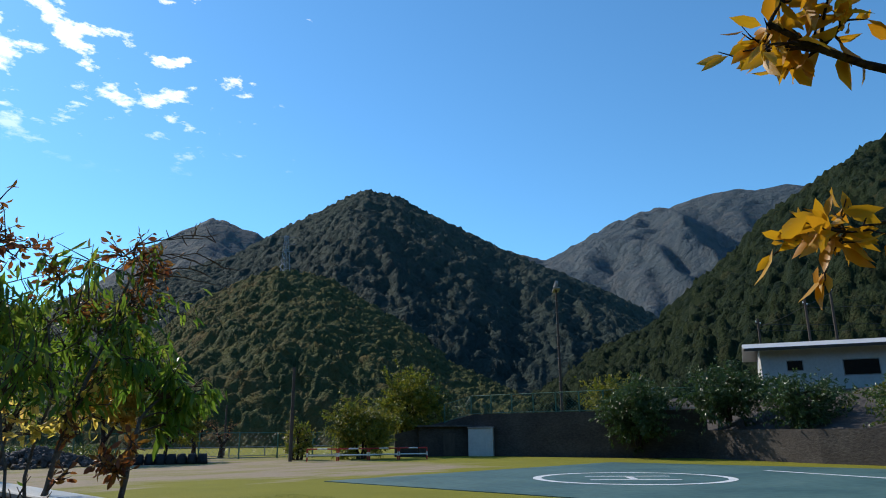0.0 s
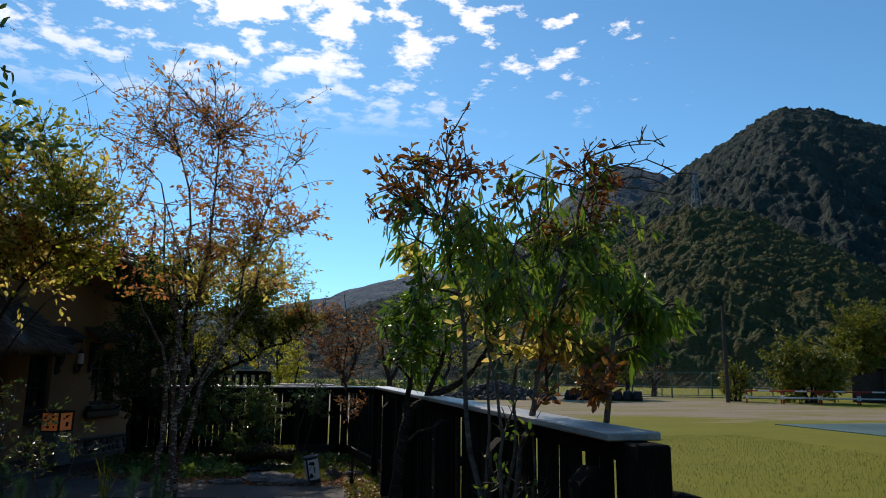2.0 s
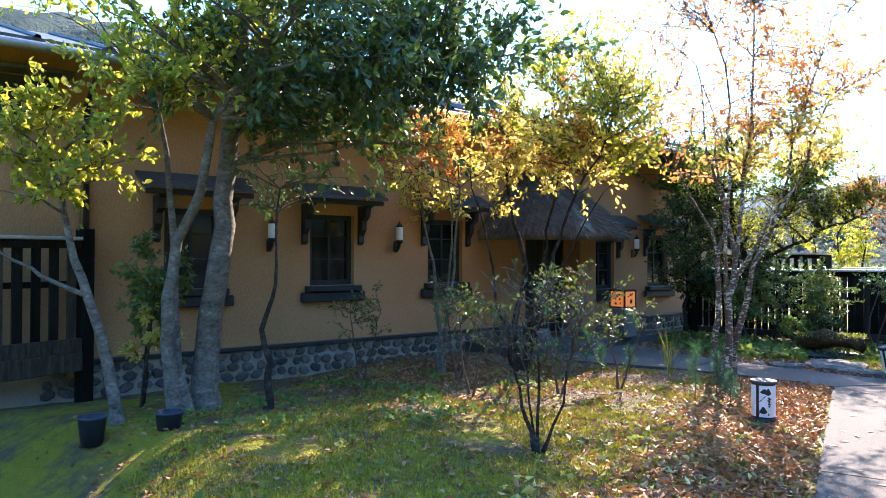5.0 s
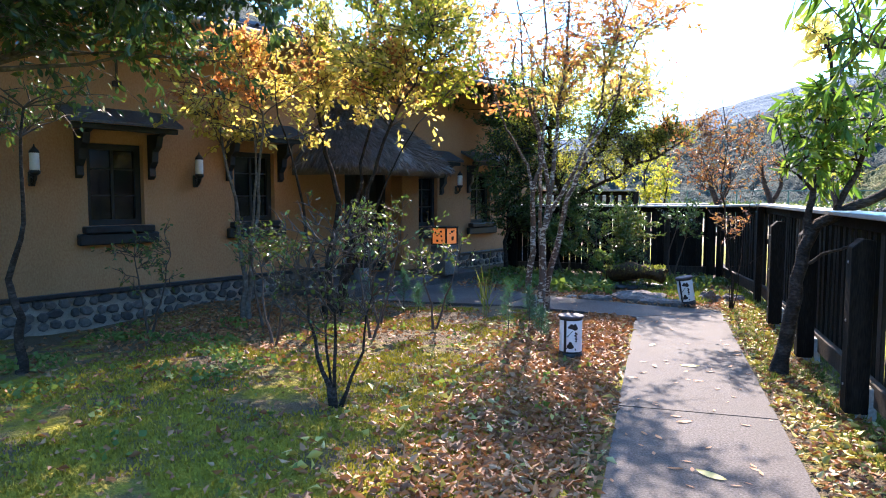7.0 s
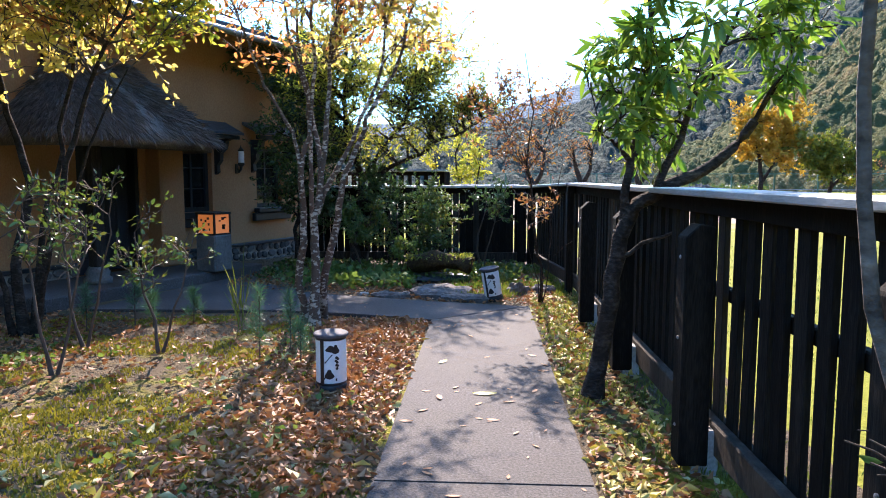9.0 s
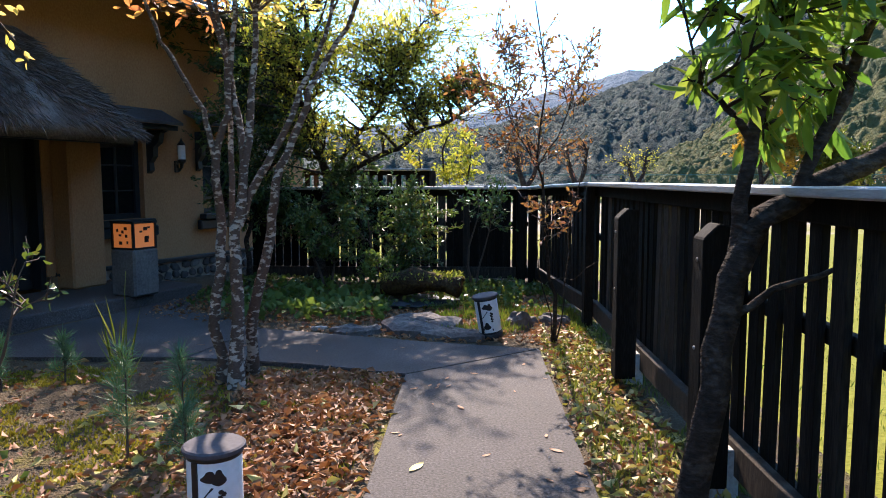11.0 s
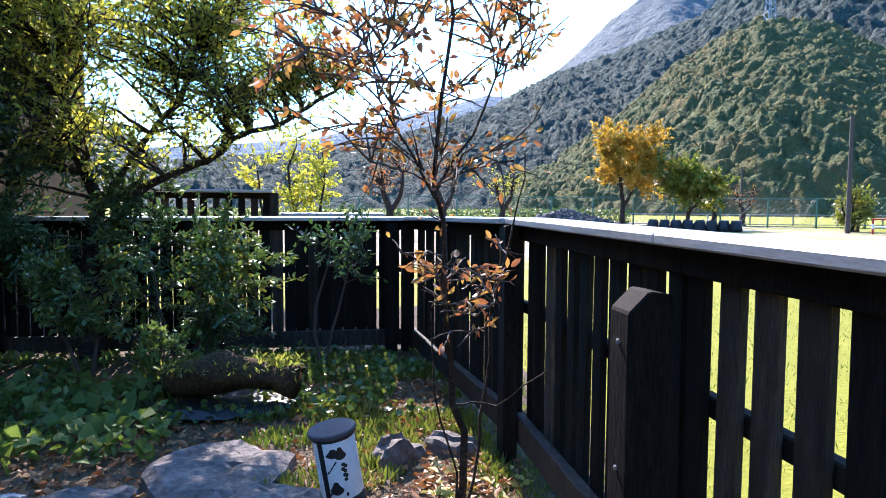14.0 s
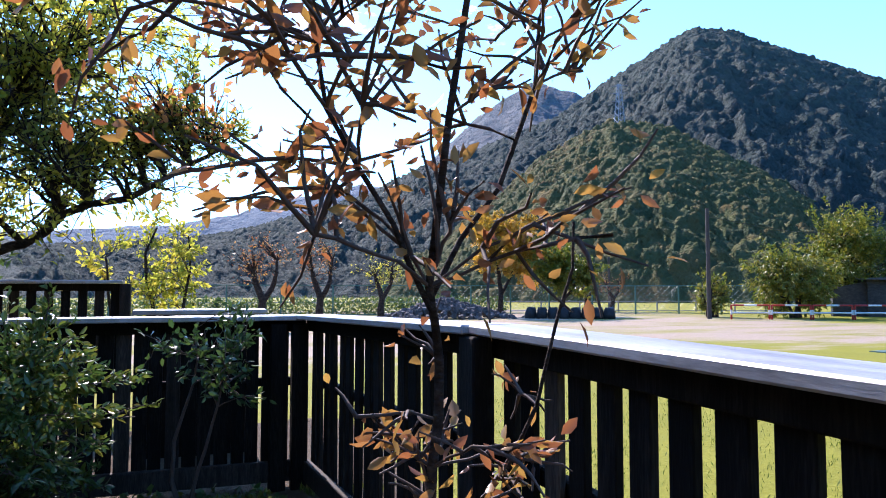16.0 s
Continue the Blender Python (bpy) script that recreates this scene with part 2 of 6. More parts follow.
M_POST = surf("grey hewn stone", [(0.06, 0.057, 0.053), (0.12, 0.113, 0.105), (0.19, 0.18, 0.165)], 0.9, 40, 4, bump=0.6, dist=0.008)
L_PEACH = leafy("peach leaves", [(0.045, 0.12, 0.02), (0.10, 0.21, 0.03), (0.19, 0.29, 0.045), (0.36, 0.33, 0.06)], 0.6, 0.34)
L_RUST = leafy("rust leaves", [(0.15, 0.04, 0.02), (0.26, 0.085, 0.03), (0.33, 0.17, 0.04), (0.42, 0.07, 0.03)], 0.45)
L_ORANGE = leafy("orange leaves", [(0.38, 0.13, 0.07), (0.56, 0.20, 0.08), (0.64, 0.33, 0.10), (0.50, 0.19, 0.10)], 0.65)
L_YELLOW = leafy("yellow leaves", [(0.42, 0.40, 0.08), (0.66, 0.55, 0.14), (0.74, 0.60, 0.22), (0.70, 0.38, 0.12)], 0.75)
L_DARK = leafy("dark evergreen leaves", [(0.016, 0.042, 0.018), (0.035, 0.08, 0.028), (0.065, 0.12, 0.035), (0.15, 0.19, 0.03)], 0.36, 0.34)
L_MAPLE = leafy("yellow-green leaves", [(0.14, 0.19, 0.03), (0.29, 0.32, 0.045), (0.47, 0.44, 0.07), (0.50, 0.39, 0.07)], 0.75)
L_SHRUB = leafy("shrub leaves", [(0.03, 0.07, 0.018), (0.06, 0.12, 0.03), (0.12, 0.17, 0.035), (0.22, 0.17, 0.03)], 0.35, 0.32)
L_FEATHER = leafy("olive feathery leaves", [(0.08, 0.11, 0.03), (0.15, 0.185, 0.042), (0.26, 0.27, 0.055), (0.36, 0.31, 0.06)], 0.7)
L_GROUND = leafy("ground cover leaves", [(0.06, 0.12, 0.025), (0.115, 0.185, 0.04), (0.19, 0.235, 0.055)], 0.45, 0.75)
L_GRASS = leafy("grass blades", [(0.06, 0.11, 0.015), (0.13, 0.17, 0.025), (0.26, 0.25, 0.06)], 0.4)
L_LITTER = leafy("fallen leaves", [(0.12, 0.042, 0.02), (0.23, 0.085, 0.035), (0.32, 0.135, 0.055), (0.39, 0.19, 0.085), (0.47, 0.32, 0.18)], 0.2, 0.65)
L_LITTER_Y = leafy("fallen yellow leaves", [(0.30, 0.27, 0.05), (0.50, 0.42, 0.10), (0.55, 0.48, 0.28)], 0.2, 0.6)
L_SAPLING = leafy("russet sapling leaves", [(0.15, 0.055, 0.03), (0.30, 0.11, 0.05), (0.38, 0.22, 0.06), (0.27, 0.10, 0.06)], 0.45)
L_BRANCH = leafy("golden leaves", [(0.50, 0.25, 0.015), (0.60, 0.34, 0.02), (0.52, 0.20, 0.015)], 0.5)
L_PINE = leafy("pine needles", [(0.03, 0.10, 0.05), (0.06, 0.16, 0.08), (0.10, 0.20, 0.08)], 0.25)
L_BUSH = leafy("sunlit bush leaves", [(0.05, 0.09, 0.012), (0.13, 0.17, 0.02), (0.26, 0.25, 0.03), (0.34, 0.28, 0.03)], 0.4)
L_VINE = leafy("vine leaves", [(0.02, 0.05, 0.015), (0.05, 0.10, 0.03), (0.10, 0.16, 0.05)], 0.3, 0.35)
L_GINKGO = leafy("amber leaves", [(0.40, 0.24, 0.03), (0.52, 0.33, 0.04), (0.44, 0.20, 0.03)], 0.4)

# landing markers and lantern glow
M_GLOW, _nt, _b, _o, _p = blank("amber lantern paper")
_b.inputs["Base Color"].default_value = (0.62, 0.24, 0.085, 1)
_b.inputs["Emission Color"].default_value, _b.inputs["Emission Strength"].default_value = (1.0, 0.30, 0.07, 1), 0.085
M_GLASS, _nt, _b, _o, _p = blank("dark window glass")
_b.inputs["Base Color"].default_value, _b.inputs["Roughness"].default_value = (0.006, 0.008, 0.01, 1), 0.08


def ground_material():
    """Field: mown grass, worn into bare tan gravel beyond the landing pad."""
    m, nt, b, obj, pos = blank("field grass")
    sp = nt.nodes.new("ShaderNodeSeparateXYZ")
    nt.links.new(pos, sp.inputs[0])
    f, g, h = noise_of(nt, pos, 25, 5), noise_of(nt, pos, 0.6, 4), noise_of(nt, stretch(nt, pos, (0.25, 0.7, 1)), 0.5, 5, 0.65)
    grass = ramp_of(nt, nmath(nt, "ADD", nmath(nt, "MULTIPLY", f, 0.6), nmath(nt, "MULTIPLY", g, 0.4)), [(0.08, 0.09, 0.01), (0.19, 0.185, 0.018), (0.29, 0.26, 0.03)])
    gravel = ramp_of(nt, f, [(0.16, 0.12, 0.08), (0.30, 0.235, 0.165), (0.44, 0.37, 0.29)])
    bare = nmath(nt, "MULTIPLY", nmath(nt, "SUBTRACT", nmath(nt, "ADD", sp.outputs[1], nmath(nt, "MULTIPLY", nmath(nt, "SUBTRACT", h, 0.5), 22)), 19.0), 0.35, True)
    edge = nmath(nt, "MULTIPLY", nmath(nt, "SUBTRACT", 31.0, nmath(nt, "ADD", sp.outputs[0], nmath(nt, "MULTIPLY", nmath(nt, "SUBTRACT", h, 0.5), 20))), 0.35, True)
    near = nmath(nt, "MULTIPLY", nmath(nt, "SUBTRACT", 60.0, sp.outputs[1]), 0.2, True)
    mask = nmath(nt, "MULTIPLY", nmath(nt, "MULTIPLY", bare, edge), nmath(nt, "MULTIPLY", near, nmath(nt, "MULTIPLY", nmath(nt, "SUBTRACT", h, 0.30), 4.0, True)))
    nt.links.new(mixed(nt, mask, grass, gravel), b.inputs["Base Color"])
    b.inputs["Roughness"].default_value = 0.95
    b.inputs["Specular IOR Level"].default_value = 0.15
    bn = nt.nodes.new("ShaderNodeBump")
    bn.inputs["Strength"].default_value, bn.inputs["Distance"].default_value = 0.7, 0.03
    nt.links.new(f, bn.inputs["Height"])
    nt.links.new(bn.outputs[0], b.inputs["Normal"])
    return m


def garden_material():
    """Garden floor: moss on the open mound, brown litter and soil elsewhere, thin grass by the fence."""
    m, nt, b, obj, pos = blank("garden floor")
    sp = nt.nodes.new("ShaderNodeSeparateXYZ")
    nt.links.new(pos, sp.inputs[0])
    f, g, h = noise_of(nt, pos, 60, 5), noise_of(nt, pos, 1.5, 4, 0.6), noise_of(nt, pos, 9, 5, 0.7)
    moss = ramp_of(nt, nmath(nt, "ADD", nmath(nt, "MULTIPLY", f, 0.5), nmath(nt, "MULTIPLY", h, 0.5)), [(0.06, 0.055, 0.008), (0.24, 0.21, 0.022), (0.42, 0.36, 0.05)])
    soil = ramp_of(nt, nmath(nt, "ADD", nmath(nt, "MULTIPLY", f, 0.5), nmath(nt, "MULTIPLY", h, 0.5)), [(0.05, 0.036, 0.024), (0.13, 0.095, 0.06), (0.24, 0.19, 0.12)])
    mask = nmath(nt, "ADD", nmath(nt, "MULTIPLY", nmath(nt, "SUBTRACT", nmath(nt, "ADD", g, nmath(nt, "MULTIPLY", h, 0.35)), 0.62), 6.0), nmath(nt, "MULTIPLY", nmath(nt, "SUBTRACT", 2.2, sp.outputs[1]), 0.22), True)
    nt.links.new(mixed(nt, mask, soil, moss), b.inputs["Base Color"])
    b.inputs["Roughness"].default_value = 0.95
    b.inputs["Specular IOR Level"].default_value = 0.15
    bn = nt.nodes.new("ShaderNodeBump")
    bn.inputs["Strength"].default_value, bn.inputs["Distance"].default_value = 1.0, 0.05
    nt.links.new(nmath(nt, "ADD", f, nmath(nt, "MULTIPLY", h, 1.2)), bn.inputs["Height"])
    nt.links.new(bn.outputs[0], b.inputs["Normal"])
    return m


def forest_material(name, colors, cell):
    """Wooded slope seen from afar: tree crowns as rounded cells of differing colour."""
    m, nt, b, obj, pos = blank(name)
    v = nt.nodes.new("ShaderNodeTexVoronoi")
    v.inputs["Scale"].default_value = 1 / cell
    wob = nt.nodes.new("ShaderNodeVectorMath")
    nz = nt.nodes.new("ShaderNodeTexNoise")
    nz.inputs["Scale"].default_value = 1.6 / cell
    nt.links.new(pos, nz.inputs["Vector"])
    wob.operation = "MULTIPLY_ADD"
    nt.links.new(nz.outputs["Color"], wob.inputs[0])
    wob.inputs[1].default_value = (cell * 0.9,) * 3
    nt.links.new(pos, wob.inputs[2])
    nt.links.new(wob.outputs[0], v.inputs["Vector"])
    sepc = nt.nodes.new("ShaderNodeSeparateColor")
    nt.links.new(v.outputs["Color"], sepc.inputs[0])
    f, g = noise_of(nt, pos, 4 / cell, 5, 0.65), noise_of(nt, pos, 0.09 / cell, 4)
    fac = nmath(nt, "ADD", nmath(nt, "MULTIPLY", sepc.outputs[0], 0.4), nmath(nt, "ADD", nmath(nt, "MULTIPLY", f, 0.35), nmath(nt, "MULTIPLY", nmath(nt, "SUBTRACT", g, 0.35), 0.9)), True)
    nt.links.new(ramp_of(nt, fac, colors), b.inputs["Base Color"])
    b.inputs["Roughness"].default_value = 0.95
    b.inputs["Specular IOR Level"].default_value = 0.1
    bn = nt.nodes.new("ShaderNodeBump")
    bn.inputs["Strength"].default_value, bn.inputs["Distance"].default_value = 1.0, cell * 0.5
    nt.links.new(nmath(nt, "ADD", nmath(nt, "MULTIPLY", v.outputs["Distance"], -1.0), f), bn.inputs["Height"])
    nt.links.new(bn.outputs[0], b.inputs["Normal"])
    return m


# --- mesh helpers ---


def raw(name, verts, faces, material, smooth=False):
    me = bpy.data.meshes.new(name)
    me.from_pydata([tuple(v) for v in verts], [], faces)
    me.materials.append(material)
    if smooth:
        me.polygons.foreach_set("use_smooth", [True] * len(me.polygons))
    me.update()
    return me


def under(name, me, parent=None, label="", at=None):
    ob = new(name, me)
    if parent is not None:
        ob.parent = parent
    if at is not None:
        ob.matrix_basis = at
    if label:
        tagged(ob, label)
    return ob


def part(name, bm, material, parent=None, label="", at=None, smooth=False):
    me = bpy.data.meshes.new(name)
    bm.to_mesh(me)
    bm.free()
    me.materials.append(material)
    if smooth:
        me.polygons.foreach_set("use_smooth", [True] * len(me.polygons))
    return under(name, me, parent, label, at)


def thing(name, label, category, at=None, group="", kind=""):
    ob = new(name)
    if at is not None:
        ob.matrix_basis = at
    return tagged(ob, label, category, group, kind)


def box(x0, x1, y0, y1, z0, z1, bevel=0.0, bm=None):
    bm = bm or bmesh.new()
    r = bmesh.ops.create_cube(bm, size=1.0, matrix=Matrix.LocRotScale(((x0 + x1) / 2, (y0 + y1) / 2, (z0 + z1) / 2), None, (x1 - x0, y1 - y0, z1 - z0)))
    if bevel:
        es = list({e for v in r["verts"] for e in v.link_edges})
        bmesh.ops.bevel(bm, geom=es, offset=bevel, segments=1, affect="EDGES")
    return bm


def prism(points, z0, z1, bevel=0.0):
    bm = bmesh.new()
    f = bm.faces.new([bm.verts.new((x, y, z0)) for x, y in points])
    ext = bmesh.ops.extrude_face_region(bm, geom=[f])
    bmesh.ops.translate(bm, vec=(0, 0, z1 - z0), verts=[v for v in ext["geom"] if isinstance(v, bmesh.types.BMVert)])
    bmesh.ops.recalc_face_normals(bm, faces=bm.faces)
    if bevel:
        top = [e for e in bm.edges if all(abs(v.co.z - z1) < 1e-5 for v in e.verts)]
        bmesh.ops.bevel(bm, geom=top, offset=bevel, segments=2, affect="EDGES")
    return bm


def lathe(profile, n=20, squash=1.0):
    """A turned shape from (radius, height) pairs."""
    vs, fs = [], []
    for r, z in profile:
        for k in range(n):
            a = 2 * math.pi * k / n
            vs.append((r * math.cos(a), r * math.sin(a) * squash, z))
    for i in range(len(profile) - 1):
        for k in range(n):
            fs.append((i * n + k, i * n + (k + 1) % n, (i + 1) * n + (k + 1) % n, (i + 1) * n + k))
    fs.append(tuple(range(n - 1, -1, -1)))
    fs.append(tuple((len(profile) - 1) * n + k for k in range(n)))
    return vs, fs


def tubes(lines, sides=6):
    """Tapered tubes round polylines; each line is a list of (point, radius)."""
    vs, fs = [], []
    for line in lines:
        base = len(vs)
        n = len(line)
        k_sides = sides if line[0][1] > 0.012 else 4
        for i, (p, r) in enumerate(line):
            d = (line[min(i + 1, n - 1)][0] - line[max(i - 1, 0)][0])
            d = d.normalized() if d.length > 1e-6 else Vector((0, 0, 1))
            a = d.orthogonal().normalized()
            c = d.cross(a)
            for k in range(k_sides):
                t = 2 * math.pi * k / k_sides
                vs.append(p + (a * math.cos(t) + c * math.sin(t)) * r)
        for i in range(n - 1):
            for k in range(k_sides):
                fs.append((base + i * k_sides + k, base + i * k_sides + (k + 1) % k_sides, base + (i + 1) * k_sides + (k + 1) % k_sides, base + (i + 1) * k_sides + k))
    return vs, fs


def leaves_mesh(name, centers, dirs, size, width, rng, material, curl=0.25, fine=False):
    """Folded leaf blades: base, sides, tip; fine: a curved outline with a midrib."""
    n = len(centers)
    c = np.array(centers, float)
    d = np.array(dirs, float)
    d /= np.linalg.norm(d, axis=1)[:, None] + 1e-9
    up = rng.normal(size=(n, 3))
    side = np.cross(d, up)
    side /= np.linalg.norm(side, axis=1)[:, None] + 1e-9
    nrm = np.cross(side, d)
    s = size * rng.uniform(0.6, 1.25, (n, 1))
    w = s * width * rng.uniform(0.8, 1.2, (n, 1))
    if fine:
        drop = rng.uniform(0.2, 1.6, (n, 1)) * curl
        v = np.empty((n, 8, 3))
        m1, m2 = c + d * s * 0.33 - nrm * s * drop * 0.08, c + d * s * 0.68 - nrm * s * drop * 0.3
        v[:, 0], v[:, 1], v[:, 2] = c, m1, m2
        v[:, 3] = c + d * s - nrm * s * drop * 0.65
        v[:, 4], v[:, 5] = m1 + side * w * 0.46 + nrm * w * curl * 0.8, m2 + side * w * 0.42 + nrm * w * curl * 0.7
        v[:, 6], v[:, 7] = m1 - side * w * 0.46 + nrm * w * curl * 0.8, m2 - side * w * 0.42 + nrm * w * curl * 0.7
        tri = ((0, 1, 4), (0, 6, 1), (1, 2, 5), (1, 5, 4), (1, 7, 2), (1, 6, 7), (2, 3, 5), (2, 7, 3))
    else:
        mid = c + d * s * 0.45
        v = np.empty((n, 4, 3))
        v[:, 0] = c
        v[:, 1] = mid + side * w * 0.5 + nrm * w * curl
        v[:, 2] = c + d * s - nrm * s * curl * 0.6
        v[:, 3] = mid - side * w * 0.5 + nrm * w * curl
        tri = ((0, 1, 2), (0, 2, 3))
    idx = np.arange(n)[:, None] * v.shape[1]
    f = np.concatenate([idx + np.array([q]) for q in tri])
    me = bpy.data.meshes.new(name)
    me.vertices.add(n * v.shape[1])
    me.vertices.foreach_set("co", v.reshape(-1))
    me.loops.add(len(f) * 3)
    me.loops.foreach_set("vertex_index", f.reshape(-1).astype(np.int32))
    me.polygons.add(len(f))
    me.polygons.foreach_set("loop_start", np.arange(0, len(f) * 3, 3, dtype=np.int32))
    me.polygons.foreach_set("loop_total", np.full(len(f), 3, dtype=np.int32))
    me.materials.append(material)
    me.update(calc_edges=True)
    me.validate()
    return me


def bend(a, b, r0, r1, rng, n=6, wob=0.06, sag=0.0):
    """A wobbling tapered line from a to b."""
    a, b = Vector(a), Vector(b)
    ln = (b - a).length
    out = []
    off = Vector((0, 0, 0))
    for i in range(n + 1):
        t = i / n
        if 0 < i < n:
            off += Vector(rng.normal(size=3)) * wob * ln / n
        p = a.lerp(b, t) + off * math.sin(math.pi * t) + Vector((0, 0, sag * ln * math.sin(math.pi * t)))
        out.append((p, r0 + (r1 - r0) * t))
    return out


def tree(name, label, category, stems, crowns, seed, bark, limbs=16, twigs=6, limb_r=0.02, group="", sides=6, fine=True):
    """stems: (points, base radius, top radius); crowns: (centre, radii, share of limbs, leaves, size, width, droop, material).
    Limbs run from the stems to places in the crown, twigs spread from them, leaves sit along the twigs."""
    rng = np.random.default_rng(seed)
    root = Vector(stems[0][0][0])
    ob = thing(name, label, category, pose(*root), group)
    lines, nodes = [], []
    for pts, r0, r1 in stems:
        line = []
        for i in range(len(pts) - 1):
            seg = bend(Vector(pts[i]) - root, Vector(pts[i + 1]) - root, r0 + (r1 - r0) * i / (len(pts) - 1), r0 + (r1 - r0) * (i + 1) / (len(pts) - 1), rng, 4, 0.11)
            line += seg if i == 0 else seg[1:]
        if pts[0][2] < 0.05:
            line[0] = (line[0][0], r0 * 1.35)
        lines.append(line)
        nodes += [(p, r) for p, r in line[len(line) // 3:]]
    thin = []
    for ci, (centre, radii, share, count, size, width, droop, material) in enumerate(crowns):
        tips = []
        n_l = max(2, int(limbs * share))
        for k in range(n_l):
            q = rng.normal(size=3)
            q = q / np.linalg.norm(q) * rng.uniform(0.35, 1.0)
            tgt = Vector(centre) - root + Vector((q[0] * radii[0], q[1] * radii[1], q[2] * radii[2]))
            src, sr = min(nodes, key=lambda a: (a[0] - tgt).length + max(0.0, a[0].z - tgt.z + 0.15 * (a[0] - tgt).length) * 1.4)
            limb = bend(src, tgt, min(limb_r, sr * 0.75), 0.004, rng, 6, 0.12, 0.06)
            thin.append(limb)
            tips.append((limb[-1][0], (limb[-1][0] - limb[-3][0])))
            for j in range(twigs):
                p = limb[int(rng.integers(2, len(limb)))][0]
                span = 0.42 * max(radii) * rng.uniform(0.35, 1.0)
                dv = Vector(rng.normal(size=3)) * 0.6 + (tgt - src).normalized() * 0.5 + Vector((0, 0, 0.25))
                e = p + dv.normalized() * span
                tw = bend(p, e, 0.005, 0.002, rng, 3, 0.12, 0.04)
                thin.append(tw)
                for a, b in zip(tw, tw[1:]):
                    tips += [(a[0].lerp(b[0], q), tw[-1][0] - tw[0][0]) for q in (0.35, 0.7, 1.0)]
        if count and tips:
            pick = rng.integers(0, len(tips), count)
            pos = np.array([tips[i][0][:] for i in pick]) + rng.normal(size=(count, 3)) * 0.022 * max(radii) ** 0.5
            dr = np.array([tips[i][1][:] for i in pick])
            dr = dr / (np.linalg.norm(dr, axis=1)[:, None] + 1e-6) + rng.normal(size=(count, 3)) * 0.7
            dr[:, 2] -= droop
            under("crown", leaves_mesh("crown", pos, dr, size, width, rng, material, fine=fine), ob, "" if ci == 0 else "leaves of another tint")
    for line in lines:
        under("trunk", raw("trunk", *tubes([line], sides + 2), bark, True), ob)
    tagged(under("limb", raw("limb", *tubes(thin, 5), bark if limb_r > 0.012 else M_TWIG, True), ob), kind="stuff")
    return ob

# --- ground ---
def grid(name, x0, x1, y0, y1, nx, ny, zf, material, smooth=True):
    vs = [(x0 + (x1 - x0) * i / nx, y0 + (y1 - y0) * j / ny) for j in range(ny + 1) for i in range(nx + 1)]
    vs = [(x, y, zf(x, y)) for x, y in vs]
    fs = [(j * (nx + 1) + i, j * (nx + 1) + i + 1, (j + 1) * (nx + 1) + i + 1, (j + 1) * (nx + 1) + i) for j in range(ny) for i in range(nx)]
    return raw(name, vs, fs, material, smooth)


def field_sheet():
    """One sheet to the horizon, sunk under the garden bed."""
    xs = [-1600, -800, -400, -200, -100, -40, -11.95, -11.9, -6, 1.62, 1.66, 12, 40, 100, 200, 400, 800, 1600]
    ys = [-1600, -800, -400, -200, -100, -40, -8.95, -8.9, 0, 12.9, 12.95, 40, 100, 200, 400, 800, 1600]
    vs = [(x, y, -0.9 if -11.92 < x < 1.64 and -8.92 < y < 12.92 else -0.06) for y in ys for x in xs]
    n = len(xs)
    return raw("ground", vs, [(j * n + i, j * n + i + 1, (j + 1) * n + i + 1, (j + 1) * n + i) for j in range(len(ys) - 1) for i in range(n - 1)], ground_material())


ground = tagged(under("ground", field_sheet()), "mown yellow-green field grass worn to tan gravel", "ground", kind="structure")


def garden_z(x, y):
    """Height of the garden floor: flat by the path, a low mossy mound, falling away at the near left corner."""
    mound = 0.10 * math.exp(-((x + 3.3) ** 2 / 2.6 + (y - 0.6) ** 2 / 3.0))
    z = -0.022 + mound * min(1.0, max(0.0, (-0.55 - x) * 1.5))
    near_wall = (x + 6.9) * 0.930 - (y - 3.2) * 0.367
    z -= 0.12 * min(1.0, max(0.0, (1.5 - near_wall) / 1.3)) * min(1.0, max(0.0, (5.2 - y) / 1.5))
    past = (-3.95 - x - y) / 1.414
    z -= min(0.4, 0.30 * max(0.0, past)) * min(1.0, max(0.0, (0.3 - y) / 0.8)) * min(1.0, max(0.0, (-1.7 - x) / 1.2))
    bumps = 0.03 * noise.noise(Vector((x * 1.3, y * 1.3, 0))) + 0.014 * noise.noise(Vector((x * 5, y * 5, 3)))
    if x < -0.55 or x > 0.55:
        z += bumps * min(1.0, (abs(x) - 0.55) * 3)
    return z


# Reaches 0.55 past the fence: darker floor standing in for shade on the lawn.
garden = tagged(under("ground_garden", grid("ground_garden", -12, 1.7, -9, 13.0, 170, 290, garden_z, garden_material())), "mossy garden floor with soil and leaf litter", "ground", kind="structure")

pad = thing("pavement_landing_pad", "weathered green landing pad with a white circle marking", "pavement", kind="structure")
part("surface", box(15.9, 36, -14, 17.8, -0.2, -0.035), M_PAD, pad)


def ring(cx, cy, r0, r1, z, n=72):
    vs, fs = [], []
    for k in range(n):
        a = 2 * math.pi * k / n
        vs += [(cx + r0 * math.cos(a), cy + r0 * math.sin(a), z), (cx + r1 * math.cos(a), cy + r1 * math.sin(a), z)]
    for k in range(n):
        j = (k + 1) % n
        fs.append((2 * k, 2 * k + 1, 2 * j + 1, 2 * j))
    return vs, fs


